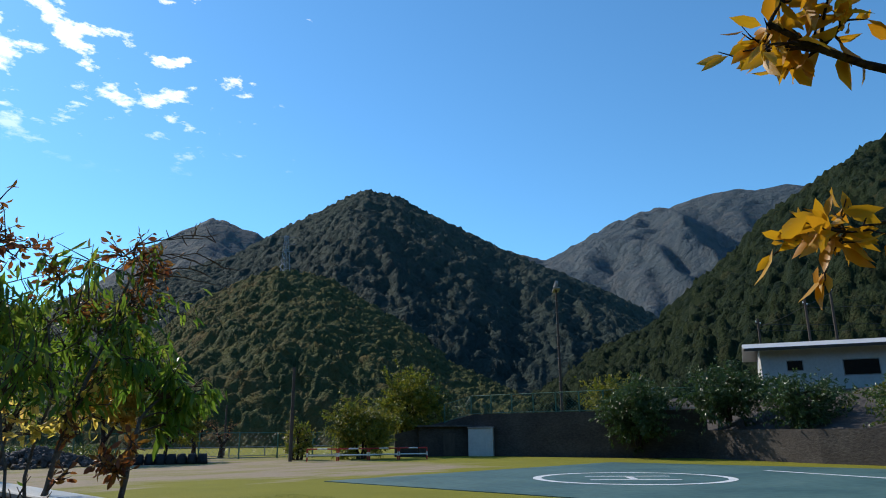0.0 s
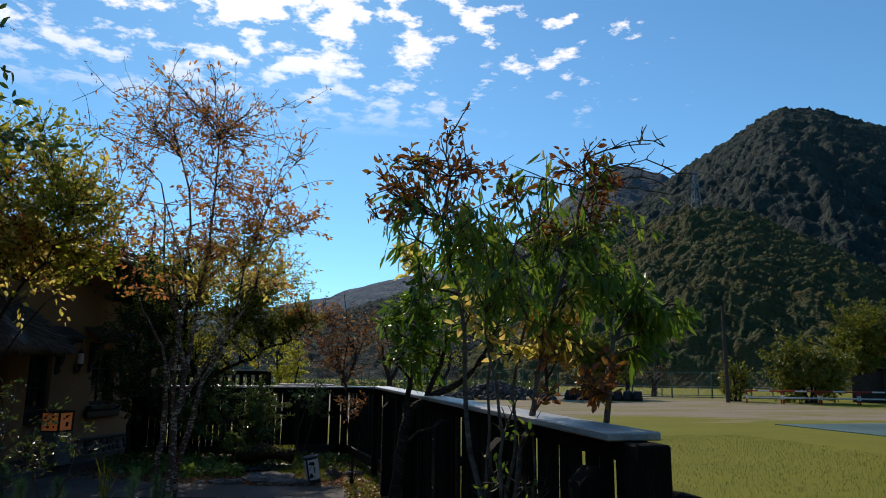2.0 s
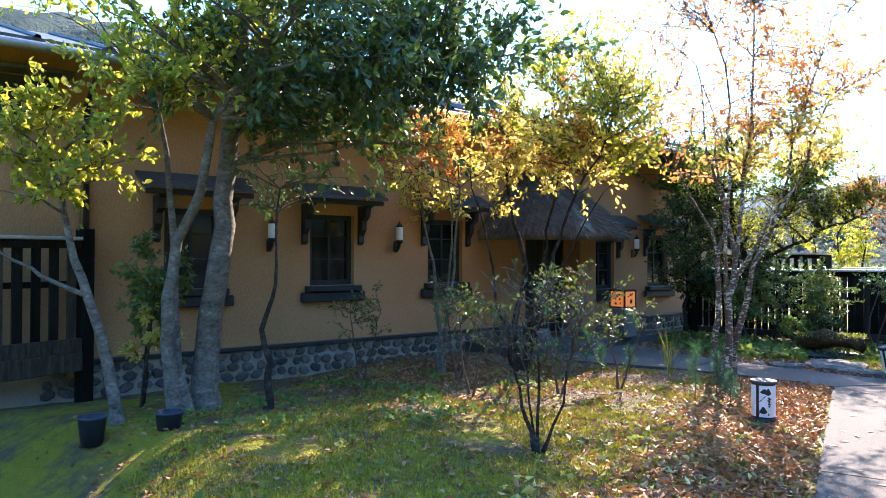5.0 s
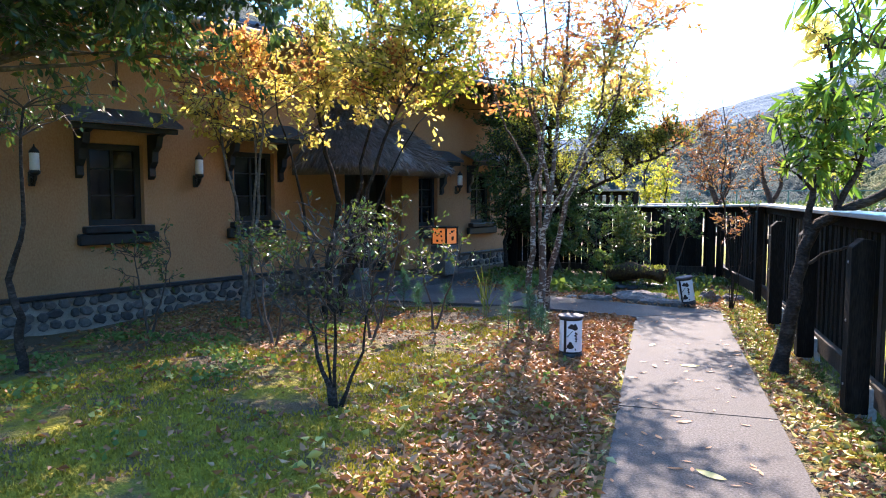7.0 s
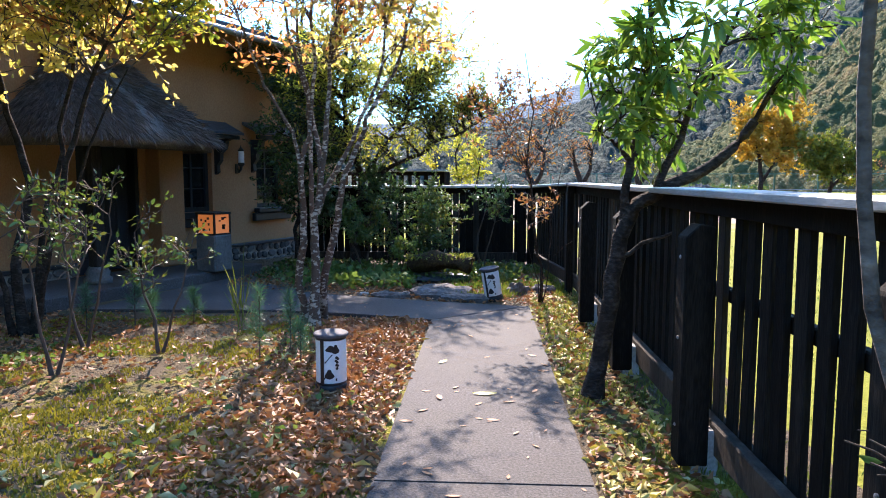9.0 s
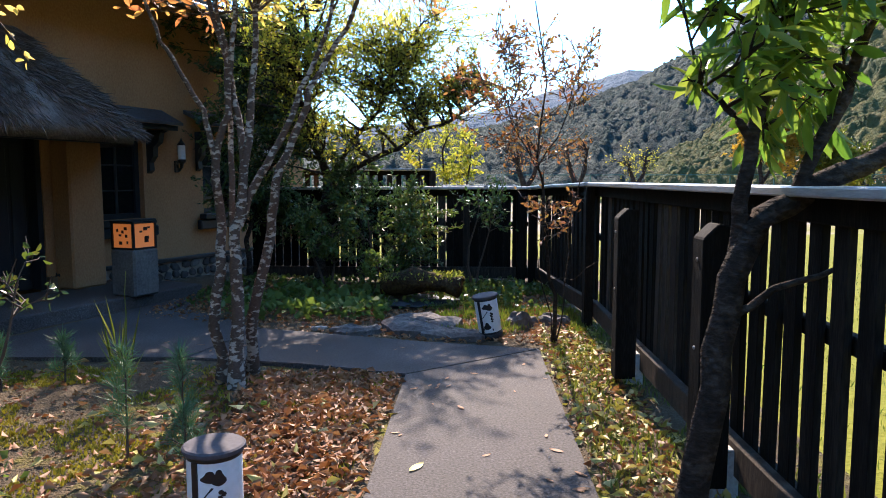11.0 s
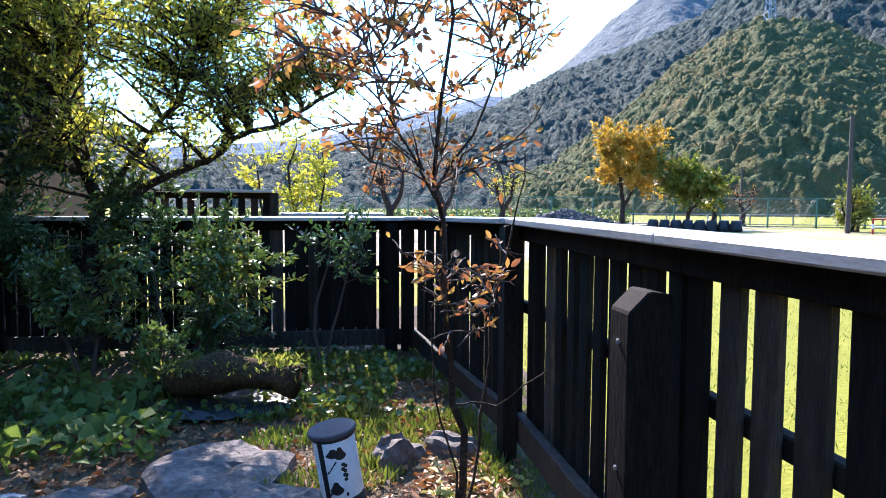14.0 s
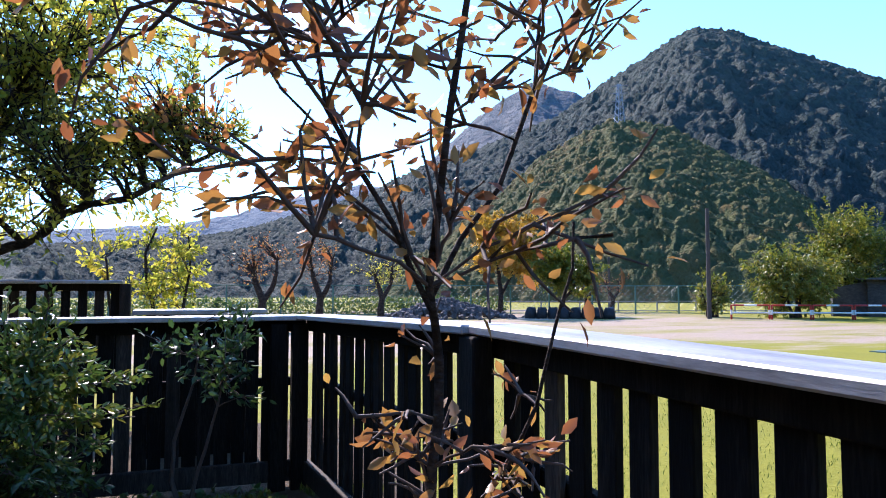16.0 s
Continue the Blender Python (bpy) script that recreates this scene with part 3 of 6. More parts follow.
under("circle_marking", raw("circle_marking", *ring(24.0, 9.7, 3.35, 3.68, -0.028), M_MARK), pad)
for nm, cx, cy, ln, ang in (("stroke_marking", 24.75, 10.35, 3.2, -51), ("stroke_marking", 23.2, 9.1, 3.2, -51), ("bar_marking", 23.97, 9.72, 1.4, 39), ("line_marking", 28.5, 1.5, 14, 62)):
    part(nm, box(-ln / 2, ln / 2, -0.14, 0.14, -0.031, -0.027), M_MARK, pad, at=pose(cx, cy, 0, 0, 0, ang))

# --- path: cast concrete strips with open joints ---
path = thing("pavement_path", "worn grey-brown concrete garden path with open joints", "pavement", kind="structure")
for pts in (
    [(-0.5, -6.5), (0.5, -6.5), (0.5, -1.774), (-0.5, -1.774)],
    [(-0.5, -1.767), (0.5, -1.767), (0.5, 1.986), (-0.5, 1.986)],
    [(-0.5, 1.992), (0.5, 1.992), (0.5, 6.402), (-0.5, 5.627)],
    [(-0.5, 5.635), (0.5, 6.410), (-0.55, 6.66), (-1.95, 7.10), (-2.2, 6.02), (-1.3, 5.88)],
    [(-2.21, 6.03), (-1.965, 7.11), (-2.95, 7.95), (-3.33, 8.9), (-4.06, 6.5), (-4.2, 5.95), (-3.2, 5.98)],
):
    part("concrete_slab", prism(pts, -0.12, 0.0, 0.006), M_CONC, path)

# --- mountains: wooded slopes from a foot to a crest, with gullies and crowns ---
def mountain(name, label, crest, far, foot, material, canopy, cell, rows=70, cols=220, gully=0.14, seed=0, eye=(-0.1, -1.0, 1.55)):
    azs, els = [c[0] for c in crest], [c[1] for c in crest]
    vs, fs = [], []
    for j in range(rows + 5):
        v = min(1.0, j / rows)
        back = max(0, j - rows)
        for i in range(cols + 1):
            u = i / cols
            az = azs[0] + (azs[-1] - azs[0]) * u
            top = eye[2] + far * math.tan(radians(float(np.interp(az, azs, els))))
            d = foot + (far - foot) * v + back * far * 0.05
            x, y = eye[0] + d * math.sin(radians(az)), eye[1] + d * math.cos(radians(az))
            g = noise.fractal(Vector((az * 0.085 + v * 0.9, v * 1.3 - az * 0.02, seed)), 1.0, 2.1, 4)
            ridge = (0.32 - abs(g)) * gully * top * math.sin(math.pi * v) * 1.2
            z = top * v ** 0.92 + ridge - back * top * 0.12
            p = Vector((x, y, z)) / cell
            cells = noise.voronoi(Vector((p.x, p.y, 0.35 * p.z)) + Vector((noise.noise(p * 0.7), noise.noise(p * 0.7 + Vector((5, 0, 0))), 0)) * 0.5)[0]
            lump = 1.0 - min(1.0, cells[0] * 1.15) ** 1.5 + abs(noise.noise(p * 3.1 + Vector((7, 1, 3)))) * 0.6
            z += canopy * lump * min(1.0, v * 8 + 0.15)
            x += canopy * 0.5 * noise.noise(p + Vector((31, 0, 0)))
            vs.append((x, y, z - 0.5 * canopy - 2.0 * (1 - min(1, v * 10))))
    n = cols + 1
    fs = [(j * n + i, j * n + i + 1, (j + 1) * n + i + 1, (j + 1) * n + i) for j in range(rows + 4) for i in range(cols)]
    return tagged(under(name, raw(name, vs, fs, material, True)), label, "mountain", kind="structure")


F_NEAR = forest_material("autumn woodland", [(0.03, 0.05, 0.028), (0.06, 0.08, 0.034), (0.095, 0.105, 0.04), (0.13, 0.105, 0.04), (0.16, 0.09, 0.04)], 2.6)
# Blue-green lean of these forest colours stands in for distance haze.
F_MID = forest_material("mixed mountain forest with haze tint", [(0.018, 0.036, 0.036), (0.034, 0.056, 0.051), (0.052, 0.072, 0.060), (0.068, 0.072, 0.058)], 6)
# Uplands: distance haze is painted into the base colour as grey-blue.
F_FAR = forest_material("bare upland forest with haze tint", [(0.055, 0.085, 0.11), (0.10, 0.125, 0.14), (0.155, 0.155, 0.155)], 20)
# Farthest ridge: conifer colour paled and blued to paint in the haze.
F_HAZED = forest_material("distant conifers tinted blue for haze", [(0.07, 0.115, 0.16), (0.10, 0.145, 0.185), (0.13, 0.17, 0.20)], 40)
F_DARK = forest_material("cedar plantation", [(0.006, 0.014, 0.008), (0.014, 0.028, 0.013), (0.028, 0.042, 0.016), (0.055, 0.045, 0.02)], 3.0)
mountain("backdrop_front_hill", "rounded hill covered with autumn broadleaf woodland", [(13.8, 1.7), (17.8, 3.4), (23.3, 7.4), (26.8, 10.4), (30, 12.3), (32.6, 13.4), (36.8, 12.4), (40.6, 10.2), (44.4, 8), (47.8, 5.4), (52.8, 3.2), (59.8, 1.4)], 210, 95, F_NEAR, 2.3, 3.3, 190, 480, 0.09, 3)
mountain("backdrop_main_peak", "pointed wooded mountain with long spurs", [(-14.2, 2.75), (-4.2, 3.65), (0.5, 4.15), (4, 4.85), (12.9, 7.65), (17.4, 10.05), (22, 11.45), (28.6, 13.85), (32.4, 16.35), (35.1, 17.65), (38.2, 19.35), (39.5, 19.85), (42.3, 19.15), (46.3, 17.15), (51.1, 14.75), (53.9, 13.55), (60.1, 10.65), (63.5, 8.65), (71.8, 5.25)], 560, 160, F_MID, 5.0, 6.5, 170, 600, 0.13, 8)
mountain("backdrop_left_peak", "rounded peak behind the wooded mountain, tinted blue for haze", [(13.2, 6.45), (19.2, 11.65), (22.9, 14.55), (26.5, 16.75), (30.1, 15.95), (35.2, 12.45)], 1000, 500, F_FAR, 6, 30, 40, 90, 0.12, 12)
mountain("backdrop_right_range", "bare mountain range in the distance, tinted blue for haze", [(45.7, 12.55), (51, 14.75), (54.5, 13.75), (60.4, 16.45), (63.1, 17.05), (68.8, 18.05), (74.4, 17.65), (87.7, 16.05), (104.7, 12.05)], 1500, 700, F_FAR, 9, 40, 60, 160, 0.24, 21)
mountain("backdrop_cedar_slope", "steep dark cedar slope above the house", [(52, 2.0), (57.4, 5.5), (63.2, 8), (68.2, 12.1), (73.4, 16.3), (80.1, 19.6), (95, 22), (125, 20)], 230, 85, F_DARK, 3.6, 3.4, 110, 360, 0.08, 5)
mountain("backdrop_pale_ridge", "distant ridge at the valley end, paled to blue for haze", [(-26, 3.3), (-10, 4.3), (-1.4, 5.2), (2, 5.9), (5.6, 7.1), (10.4, 8.1), (12.5, 8.7), (14.6, 8.4), (22, 7.3)], 2200, 1200, F_HAZED, 8, 50, 24, 90, 0.2, 17)
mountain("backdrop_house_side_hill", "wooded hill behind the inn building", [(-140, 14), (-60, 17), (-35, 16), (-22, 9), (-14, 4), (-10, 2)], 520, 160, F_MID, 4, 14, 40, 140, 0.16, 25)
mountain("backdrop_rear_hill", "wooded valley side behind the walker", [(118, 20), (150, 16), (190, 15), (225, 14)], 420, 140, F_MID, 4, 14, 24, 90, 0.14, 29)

# --- fence beside the path ---
SLAT = raw("slat", *(lambda b: ([v.co[:] for v in b.verts], [tuple(v.index for v in f.verts) for f in b.faces]))((lambda b: (b.verts.ensure_lookup_table(), b.verts.index_update(), b)[2])(box(-0.014, 0.014, -0.056, 0.056, 0, 1.0, 0.004))), M_STAIN)
SLAT_WORN = SLAT.copy()
SLAT_WORN.materials.clear()
SLAT_WORN.materials.append(M_WEATHER)


def support_post(parent, x, y, z):
    bm2 = bmesh.new()
    s = 0.068
    prof = [(-s, 0.02), (s, 0.02), (s, z - 0.012), (-0.005, z), (-s, z - 0.062)]
    a = [bm2.verts.new((px, -s, pz)) for px, pz in prof]
    b = [bm2.verts.new((px, s, pz)) for px, pz in prof]
    bm2.faces.new(a)
    bm2.faces.new(b[::-1])
    for i in range(5):
        bm2.faces.new((a[i], b[i], b[(i + 1) % 5], a[(i + 1) % 5]))
    bmesh.ops.recalc_face_normals(bm2, faces=bm2.faces)
    bmesh.ops.bevel(bm2, geom=list(bm2.edges), offset=0.006, segments=1, affect="EDGES")
    post = part("support_post", bm2, M_STAIN, parent, at=pose(x, y, 0))
    for z in (0.2, 0.62, 1.0):
        vs, fs = lathe([(0.009, 0.0), (0.009, 0.004), (0.004, 0.007)], 8)
        under("bolt", raw("bolt", vs, fs, M_METAL), post, at=pose(-0.0685, 0, z, 0, -90, 0))
    part("footing", box(x + 0.0, x + 0.12, y - 0.062, y + 0.125, -0.1, 0.19, 0.008), M_PALE, parent, "pale concrete footing block")


def fence_run(fence, a, b, za, zb, flip=1, worn=0.25, seed=1, cap_w=0.3, gap=0.175, phase=0.0):
    """Slats between rails under a wide cap, from a to b; flip: the side on which the low rail stands."""
    rng = random.Random(seed)
    a, b = Vector((*a, 0)), Vector((*b, 0))
    d = b - a
    ln = d.length
    ang = math.degrees(math.atan2(d.y, d.x)) - 90
    slope = (zb - za) / ln
    at = pose(a.x, a.y, 0, 0, 0, ang)

    def beam(nm, x0, x1, h0, h1, mt, lab="", bev=0.006):
        bm = box(x0, x1, 0, ln, h0, h1, bev)
        for v in bm.verts:
            v.co.z += slope * v.co.y
        part(nm, bm, mt, fence, lab, at)

    beam("cap_board", -cap_w / 2 - 0.02, cap_w / 2 - 0.02, za - 0.035, za, M_CAP, "silver-grey weathered cap board")
    beam("top_rail", -0.035 * flip - 0.012, -0.035 * flip + 0.045, za - 0.125, za - 0.038, M_STAIN)
    beam("top_board", 0.03, 0.06, za - 0.115, za - 0.039, M_STAIN)
    beam("middle_rail", 0.018, 0.062, za - 0.54, za - 0.475, M_STAIN)
    beam("bottom_rail", 0.018, 0.062, za - 1.20, za - 1.13, M_STAIN)
    beam("sill_beam", -0.075, -0.018, za - 1.24, za - 1.09, M_WEATHER, "weathered low beam")
    n = int(ln / gap)
    for i in range(n):
        y = (i + 0.5) * ln / n + phase
        me = SLAT_WORN if rng.random() < worn else SLAT
        z0, z1 = za - 1.24 + slope * y, za - 0.05 + slope * y
        under("slat", me, fence, at=at @ pose(rng.uniform(-0.003, 0.003), y + rng.uniform(-0.008, 0.008), z0, 0, rng.uniform(-0.4, 0.4), rng.uniform(-2, 2)) @ Matrix.Diagonal((1, rng.uniform(0.80, 0.93), z1 - z0, 1)))


fence = thing("fence", "black-stained slatted timber fence with a grey cap board", "fence")
fence_run(fence, (1.15, -0.80), (1.15, 5.558), 1.30, 1.319, seed=2, cap_w=0.24, worn=0.1, gap=0.1655, phase=0.06)
fence_run(fence, (1.15, 5.562), (1.15, 7.35), 1.319, 1.325, seed=4, cap_w=0.24, worn=0.1, gap=0.1625)
fence_run(fence, (1.13, 7.36), (0.88, 10.28), 1.325, 1.275, seed=3, cap_w=0.26, worn=0.1)
part("end_post", box(1.07, 1.21, -0.945, -0.805, -0.05, 1.262, 0.008), M_STAIN, fence)
part("corner_post", box(0.99, 1.07, 7.25, 7.40, -0.05, 1.285, 0.008), M_STAIN, fence)
for y in (-0.68, 0.60, 2.25, 3.90, 5.56):
    support_post(fence, 0.98, y, 1.155)
support_post(fence, 1.36, -0.74, 1.05)
back = thing("fence", "black slatted fence closing the end of the garden", "fence")
fence_run(back, (0.84, 10.36), (-3.1, 10.42), 1.268, 1.262, seed=5, cap_w=0.34, worn=0.1, gap=0.112)
for x in (0.78, 0.62, -1.2, -2.9):
    part("post", box(x - 0.06, x + 0.06, 10.20, 10.31, -0.05, 1.21, 0.008), M_STAIN, back)
far_fence = thing("fence", "weathered slatted fence beyond the garden end", "fence")
fence_run(far_fence, (-0.8, 14.0), (-5.0, 14.05), 1.58, 1.58, seed=6, worn=0.6)
part("post", box(-0.84, -0.72, 13.92, 14.06, -0.08, 1.54, 0.008), M_WEATHER, far_fence)
table_cap = thing("low_wall", "low wall with a pale cap beyond the fence", "wall")
part("wall_body", box(-0.4, 0.55, 11.6, 11.8, -0.08, 1.24, 0.01), M_STAIN, table_cap)
part("cap_board", box(-0.5, 0.65, 11.5, 11.95, 1.243, 1.285, 0.006), M_CAP, table_cap)

# --- inn building ---
WALL_AT = pose(-6.9, 3.2, 0, 0, 0, -21.53)  # local y runs along the wall, local x out into the garden


def wall_part(name, bm, material, parent, label="", smooth=False):
    return part(name, bm, material, parent, label, smooth=smooth)


inn = tagged(thing("wall_inn", "ochre plastered inn wall with dark timber windows", "building", WALL_AT, kind="structure"))
WINDOWS = [(-0.97, 1.06, 2.04), (0.95, 1.06, 2.04), (2.95, 1.06, 2.04), (6.75, 0.86, 1.86), (8.5, 0.88, 1.90)]
DOOR = (4.7, 5.68)
HALF = 0.345


def plaster():
    """Wall with thickness, openings cut by building round them."""
    bm = bmesh.new()
    T, TOP = -0.28, 3.78
    cuts = [(c - HALF, c + HALF, a, b) for c, a, b in WINDOWS] + [(DOOR[0], DOOR[1], 0.12, 1.92)]
    cuts.sort()
    s = -3.6
    for a, b, z0, z1 in cuts:
        box(T, 0, s, a, 0.262, TOP, bm=bm)
        if z0 > 0.27:
            box(T, 0, a, b, 0.262, z0, bm=bm)
        box(T, 0, a, b, z1, TOP, bm=bm)
        s = b
    box(T, 0, s, 10.6, 0.262, TOP, bm=bm)
    bmesh.ops.remove_doubles(bm, verts=bm.verts, dist=0.0005)
    return bm


wall_part("plaster", plaster(), M_OCHRE, inn)
bm = box(-6, -0.3, -3.6, 10.6, -0.1, 0.2)
box(-6.2, -6, -3.6, 10.6, 0.2, 3.78, bm=bm)
box(-6, -0.3, -3.6, -3.4, 0.2, 3.78, bm=bm)
box(-6, -0.3, 10.4, 10.6, 0.2, 3.78, bm=bm)
wall_part("back_rooms", bm, M_OCHRE, inn)
bm = box(-0.26, 0.035, -3.6, DOOR[0] - 0.1, -0.25, 0.25)
box(-0.26, 0.035, DOOR[1] + 0.1, 10.6, -0.25, 0.25, bm=bm)
wall_part("plinth_core", bm, M_MORTAR, inn)
for a, b in ((-3.6, DOOR[0] - 0.1), (DOOR[1] + 0.1, 10.6)):
    wall_part("plinth_trim", box(-0.02, 0.085, a, b, 0.251, 0.30, 0.008), M_DARKFRAME, inn, "dark ledge over the stone plinth")


def window(c, z0, z1):
    w = thing("window", "dark timber window with a bracketed hood and heavy sill", "window", WALL_AT @ pose(0, c, 0), "inn windows")
    bm = box(-0.16, -0.08, -HALF + 0.002, -HALF + 0.07, z0, z1)
    box(-0.16, -0.08, HALF - 0.07, HALF - 0.002, z0, z1, bm=bm)
    box(-0.16, -0.08, -HALF + 0.07, HALF - 0.07, z1 - 0.07, z1, bm=bm)
    box(-0.16, -0.08, -HALF + 0.07, HALF - 0.07, z0, z0 + 0.07, bm=bm)
    part("window_frame", bm, M_DARKFRAME, w)
    bm = box(-0.14, -0.10, -0.018, 0.018, z0 + 0.07, z1 - 0.07)
    part("mullion", bm, M_DARKFRAME, w)
    for h in (0.36, 0.68):
        part("glazing_bar", box(-0.135, -0.105, -HALF + 0.07, HALF - 0.07, z0 + h - 0.01, z0 + h + 0.01), M_DARKFRAME, w)
    for a, b in ((-HALF + 0.07, -0.018), (0.018, HALF - 0.07)):
        part("pane", box(-0.125, -0.117, a, b, z0 + 0.07, z1 - 0.07), M_GLASS, w, "dark glass pane")
    part("window_sill", box(-0.05, 0.12, -0.42, 0.42, z0 - 0.085, z0 - 0.002, 0.012), M_DARKFRAME, w)
    part("sill_block", box(0.002, 0.09, -0.49, 0.49, z0 - 0.225, z0 - 0.09, 0.015), M_DARKFRAME, w)
    # hood: a sloping board on two scrolled brackets
    bm = bmesh.new()
    prof = [(0.004, z1 + 0.42), (0.38, z1 + 0.235), (0.38, z1 + 0.20), (0.004, z1 + 0.37)]
    a = [bm.verts.new((x, -0.68, z)) for x, z in prof]
    b = [bm.verts.new((x, 0.68, z)) for x, z in prof]
    bm.faces.new(a)
    bm.faces.new(b[::-1])
    for i in range(4):
        bm.faces.new((a[i], b[i], b[(i + 1) % 4], a[(i + 1) % 4]))
    bmesh.ops.recalc_face_normals(bm, faces=bm.faces)
    part("hood", bm, M_ROOF, w, "dark sloping hood board")
    part("hood_beam", box(0.25, 0.33, -0.64, 0.64, z1 + 0.135, z1 + 0.20, 0.006), M_DARKFRAME, w)
    for y in (-0.44, 0.44):
        bm = bmesh.new()
        prof = [(0.003, z1 - 0.42), (0.06, z1 - 0.38), (0.05, z1 - 0.28), (0.12, z1 - 0.20), (0.13, z1 - 0.08), (0.22, z1 - 0.02), (0.25, z1 + 0.10), (0.33, z1 + 0.133), (0.003, z1 + 0.133)]
        a = [bm.verts.new((x, y - 0.04, z)) for x, z in prof]
        b = [bm.verts.new((x, y + 0.04, z)) for x, z in prof]
        bm.faces.new(a)
        bm.faces.new(b[::-1])
        for i in range(len(prof)):
            j = (i + 1) % len(prof)
            bm.faces.new((a[i], b[i], b[j], a[j]))
        bmesh.ops.recalc_face_normals(bm, faces=bm.faces)
        part("bracket", bm, M_DARKFRAME, w)


for c, z0, z1 in WINDOWS:
    window(c, z0, z1)


def wall_lamp(s, z):
    lamp = thing("wall_lamp", "black iron wall lamp with a white glass cylinder", "wall lamp", WALL_AT @ pose(0, s, z), "inn wall lamps")
    part("back_plate", box(0.002, 0.03, -0.035, 0.035, -0.16, 0.0, 0.008), M_BLACK, lamp)
    vs, fs = tubes([[(Vector((0.02, 0, -0.06)), 0.018), (Vector((0.07, 0, -0.13)), 0.024), (Vector((0.11, 0, -0.09)), 0.022), (Vector((0.115, 0, 0.0)), 0.03)]], 8)
    under("arm", raw("arm", vs, fs, M_BLACK, True), lamp)
    vs, fs = lathe([(0.02, -0.05), (0.055, -0.02), (0.06, 0.01), (0.05, 0.015)], 14)
    under("cup", raw("cup", vs, fs, M_BLACK, True), lamp, at=pose(0.115, 0, 0))
    vs, fs = lathe([(0.047, 0.012), (0.05, 0.03), (0.05, 0.20), (0.044, 0.205)], 14)
    under("shade", raw("shade", vs, fs, M_FROST, True), lamp, "white frosted glass cylinder", pose(0.115, 0, 0))
    vs, fs = lathe([(0.055, 0.204), (0.05, 0.225), (0.03, 0.25), (0.012, 0.27), (0.006, 0.30)], 14)
    under("cap", raw("cap", vs, fs, M_BLACK, True), lamp, at=pose(0.115, 0, 0))


for s, z in ((0.0, 1.68), (2.0, 1.69), (7.65, 1.62), (9.45, 1.64)):
    wall_lamp(s, z)

door = tagged(thing("door_1", "dark timber entrance door under a thatched porch", "door", WALL_AT, kind="structure"))
part("door_leaf", box(-0.22, -0.17, DOOR[0] + 0.06, DOOR[1] - 0.06, 0.121, 1.86), M_DARKFRAME, door)
bm = box(-0.2, -0.02, DOOR[0], DOOR[0] + 0.06, 0.121, 1.92)
box(-0.2, -0.02, DOOR[1] - 0.06, DOOR[1], 0.121, 1.92, bm=bm)
box(-0.2, -0.02, DOOR[0] + 0.06, DOOR[1] - 0.06, 1.86, 1.92, bm=bm)
part("door_frame", bm, M_DARKFRAME, door)
for k in range(4):
    y = DOOR[0] + 0.12 + k * 0.2
    part("door_panel", box(-0.17, -0.155, y, y + 0.16, 0.3, 1.75, 0.006), M_DARKFRAME, door)

pier = thing("porch_pier", "ochre plastered pier beside the entrance", "pier", WALL_AT)
part("shaft", box(0.003, 0.30, 5.78, 6.22, 0.121, 1.95, 0.02), M_OCHRE, pier)
pier2 = thing("porch_column", "timber porch column on a moulded stone base", "column", WALL_AT @ pose(0.75, 4.35, 0.121))
part("shaft", box(-0.07, 0.07, -0.07, 0.07, 0.2, 1.85, 0.012), M_WEATHER, pier2)
vs, fs = lathe([(0.16, 0.0), (0.16, 0.06), (0.13, 0.08), (0.14, 0.13), (0.10, 0.2)], 18)
under("base", raw("base", vs, fs, M_POST, True), pier2, "grey moulded stone base")
step = tagged(thing("floor_porch", "low grey stone porch step", "step", WALL_AT, kind="structure"))
part("step_slab", box(0.04, 1.25, 3.3, 6.75, -0.1, 0.12, 0.012), M_CONC, step)


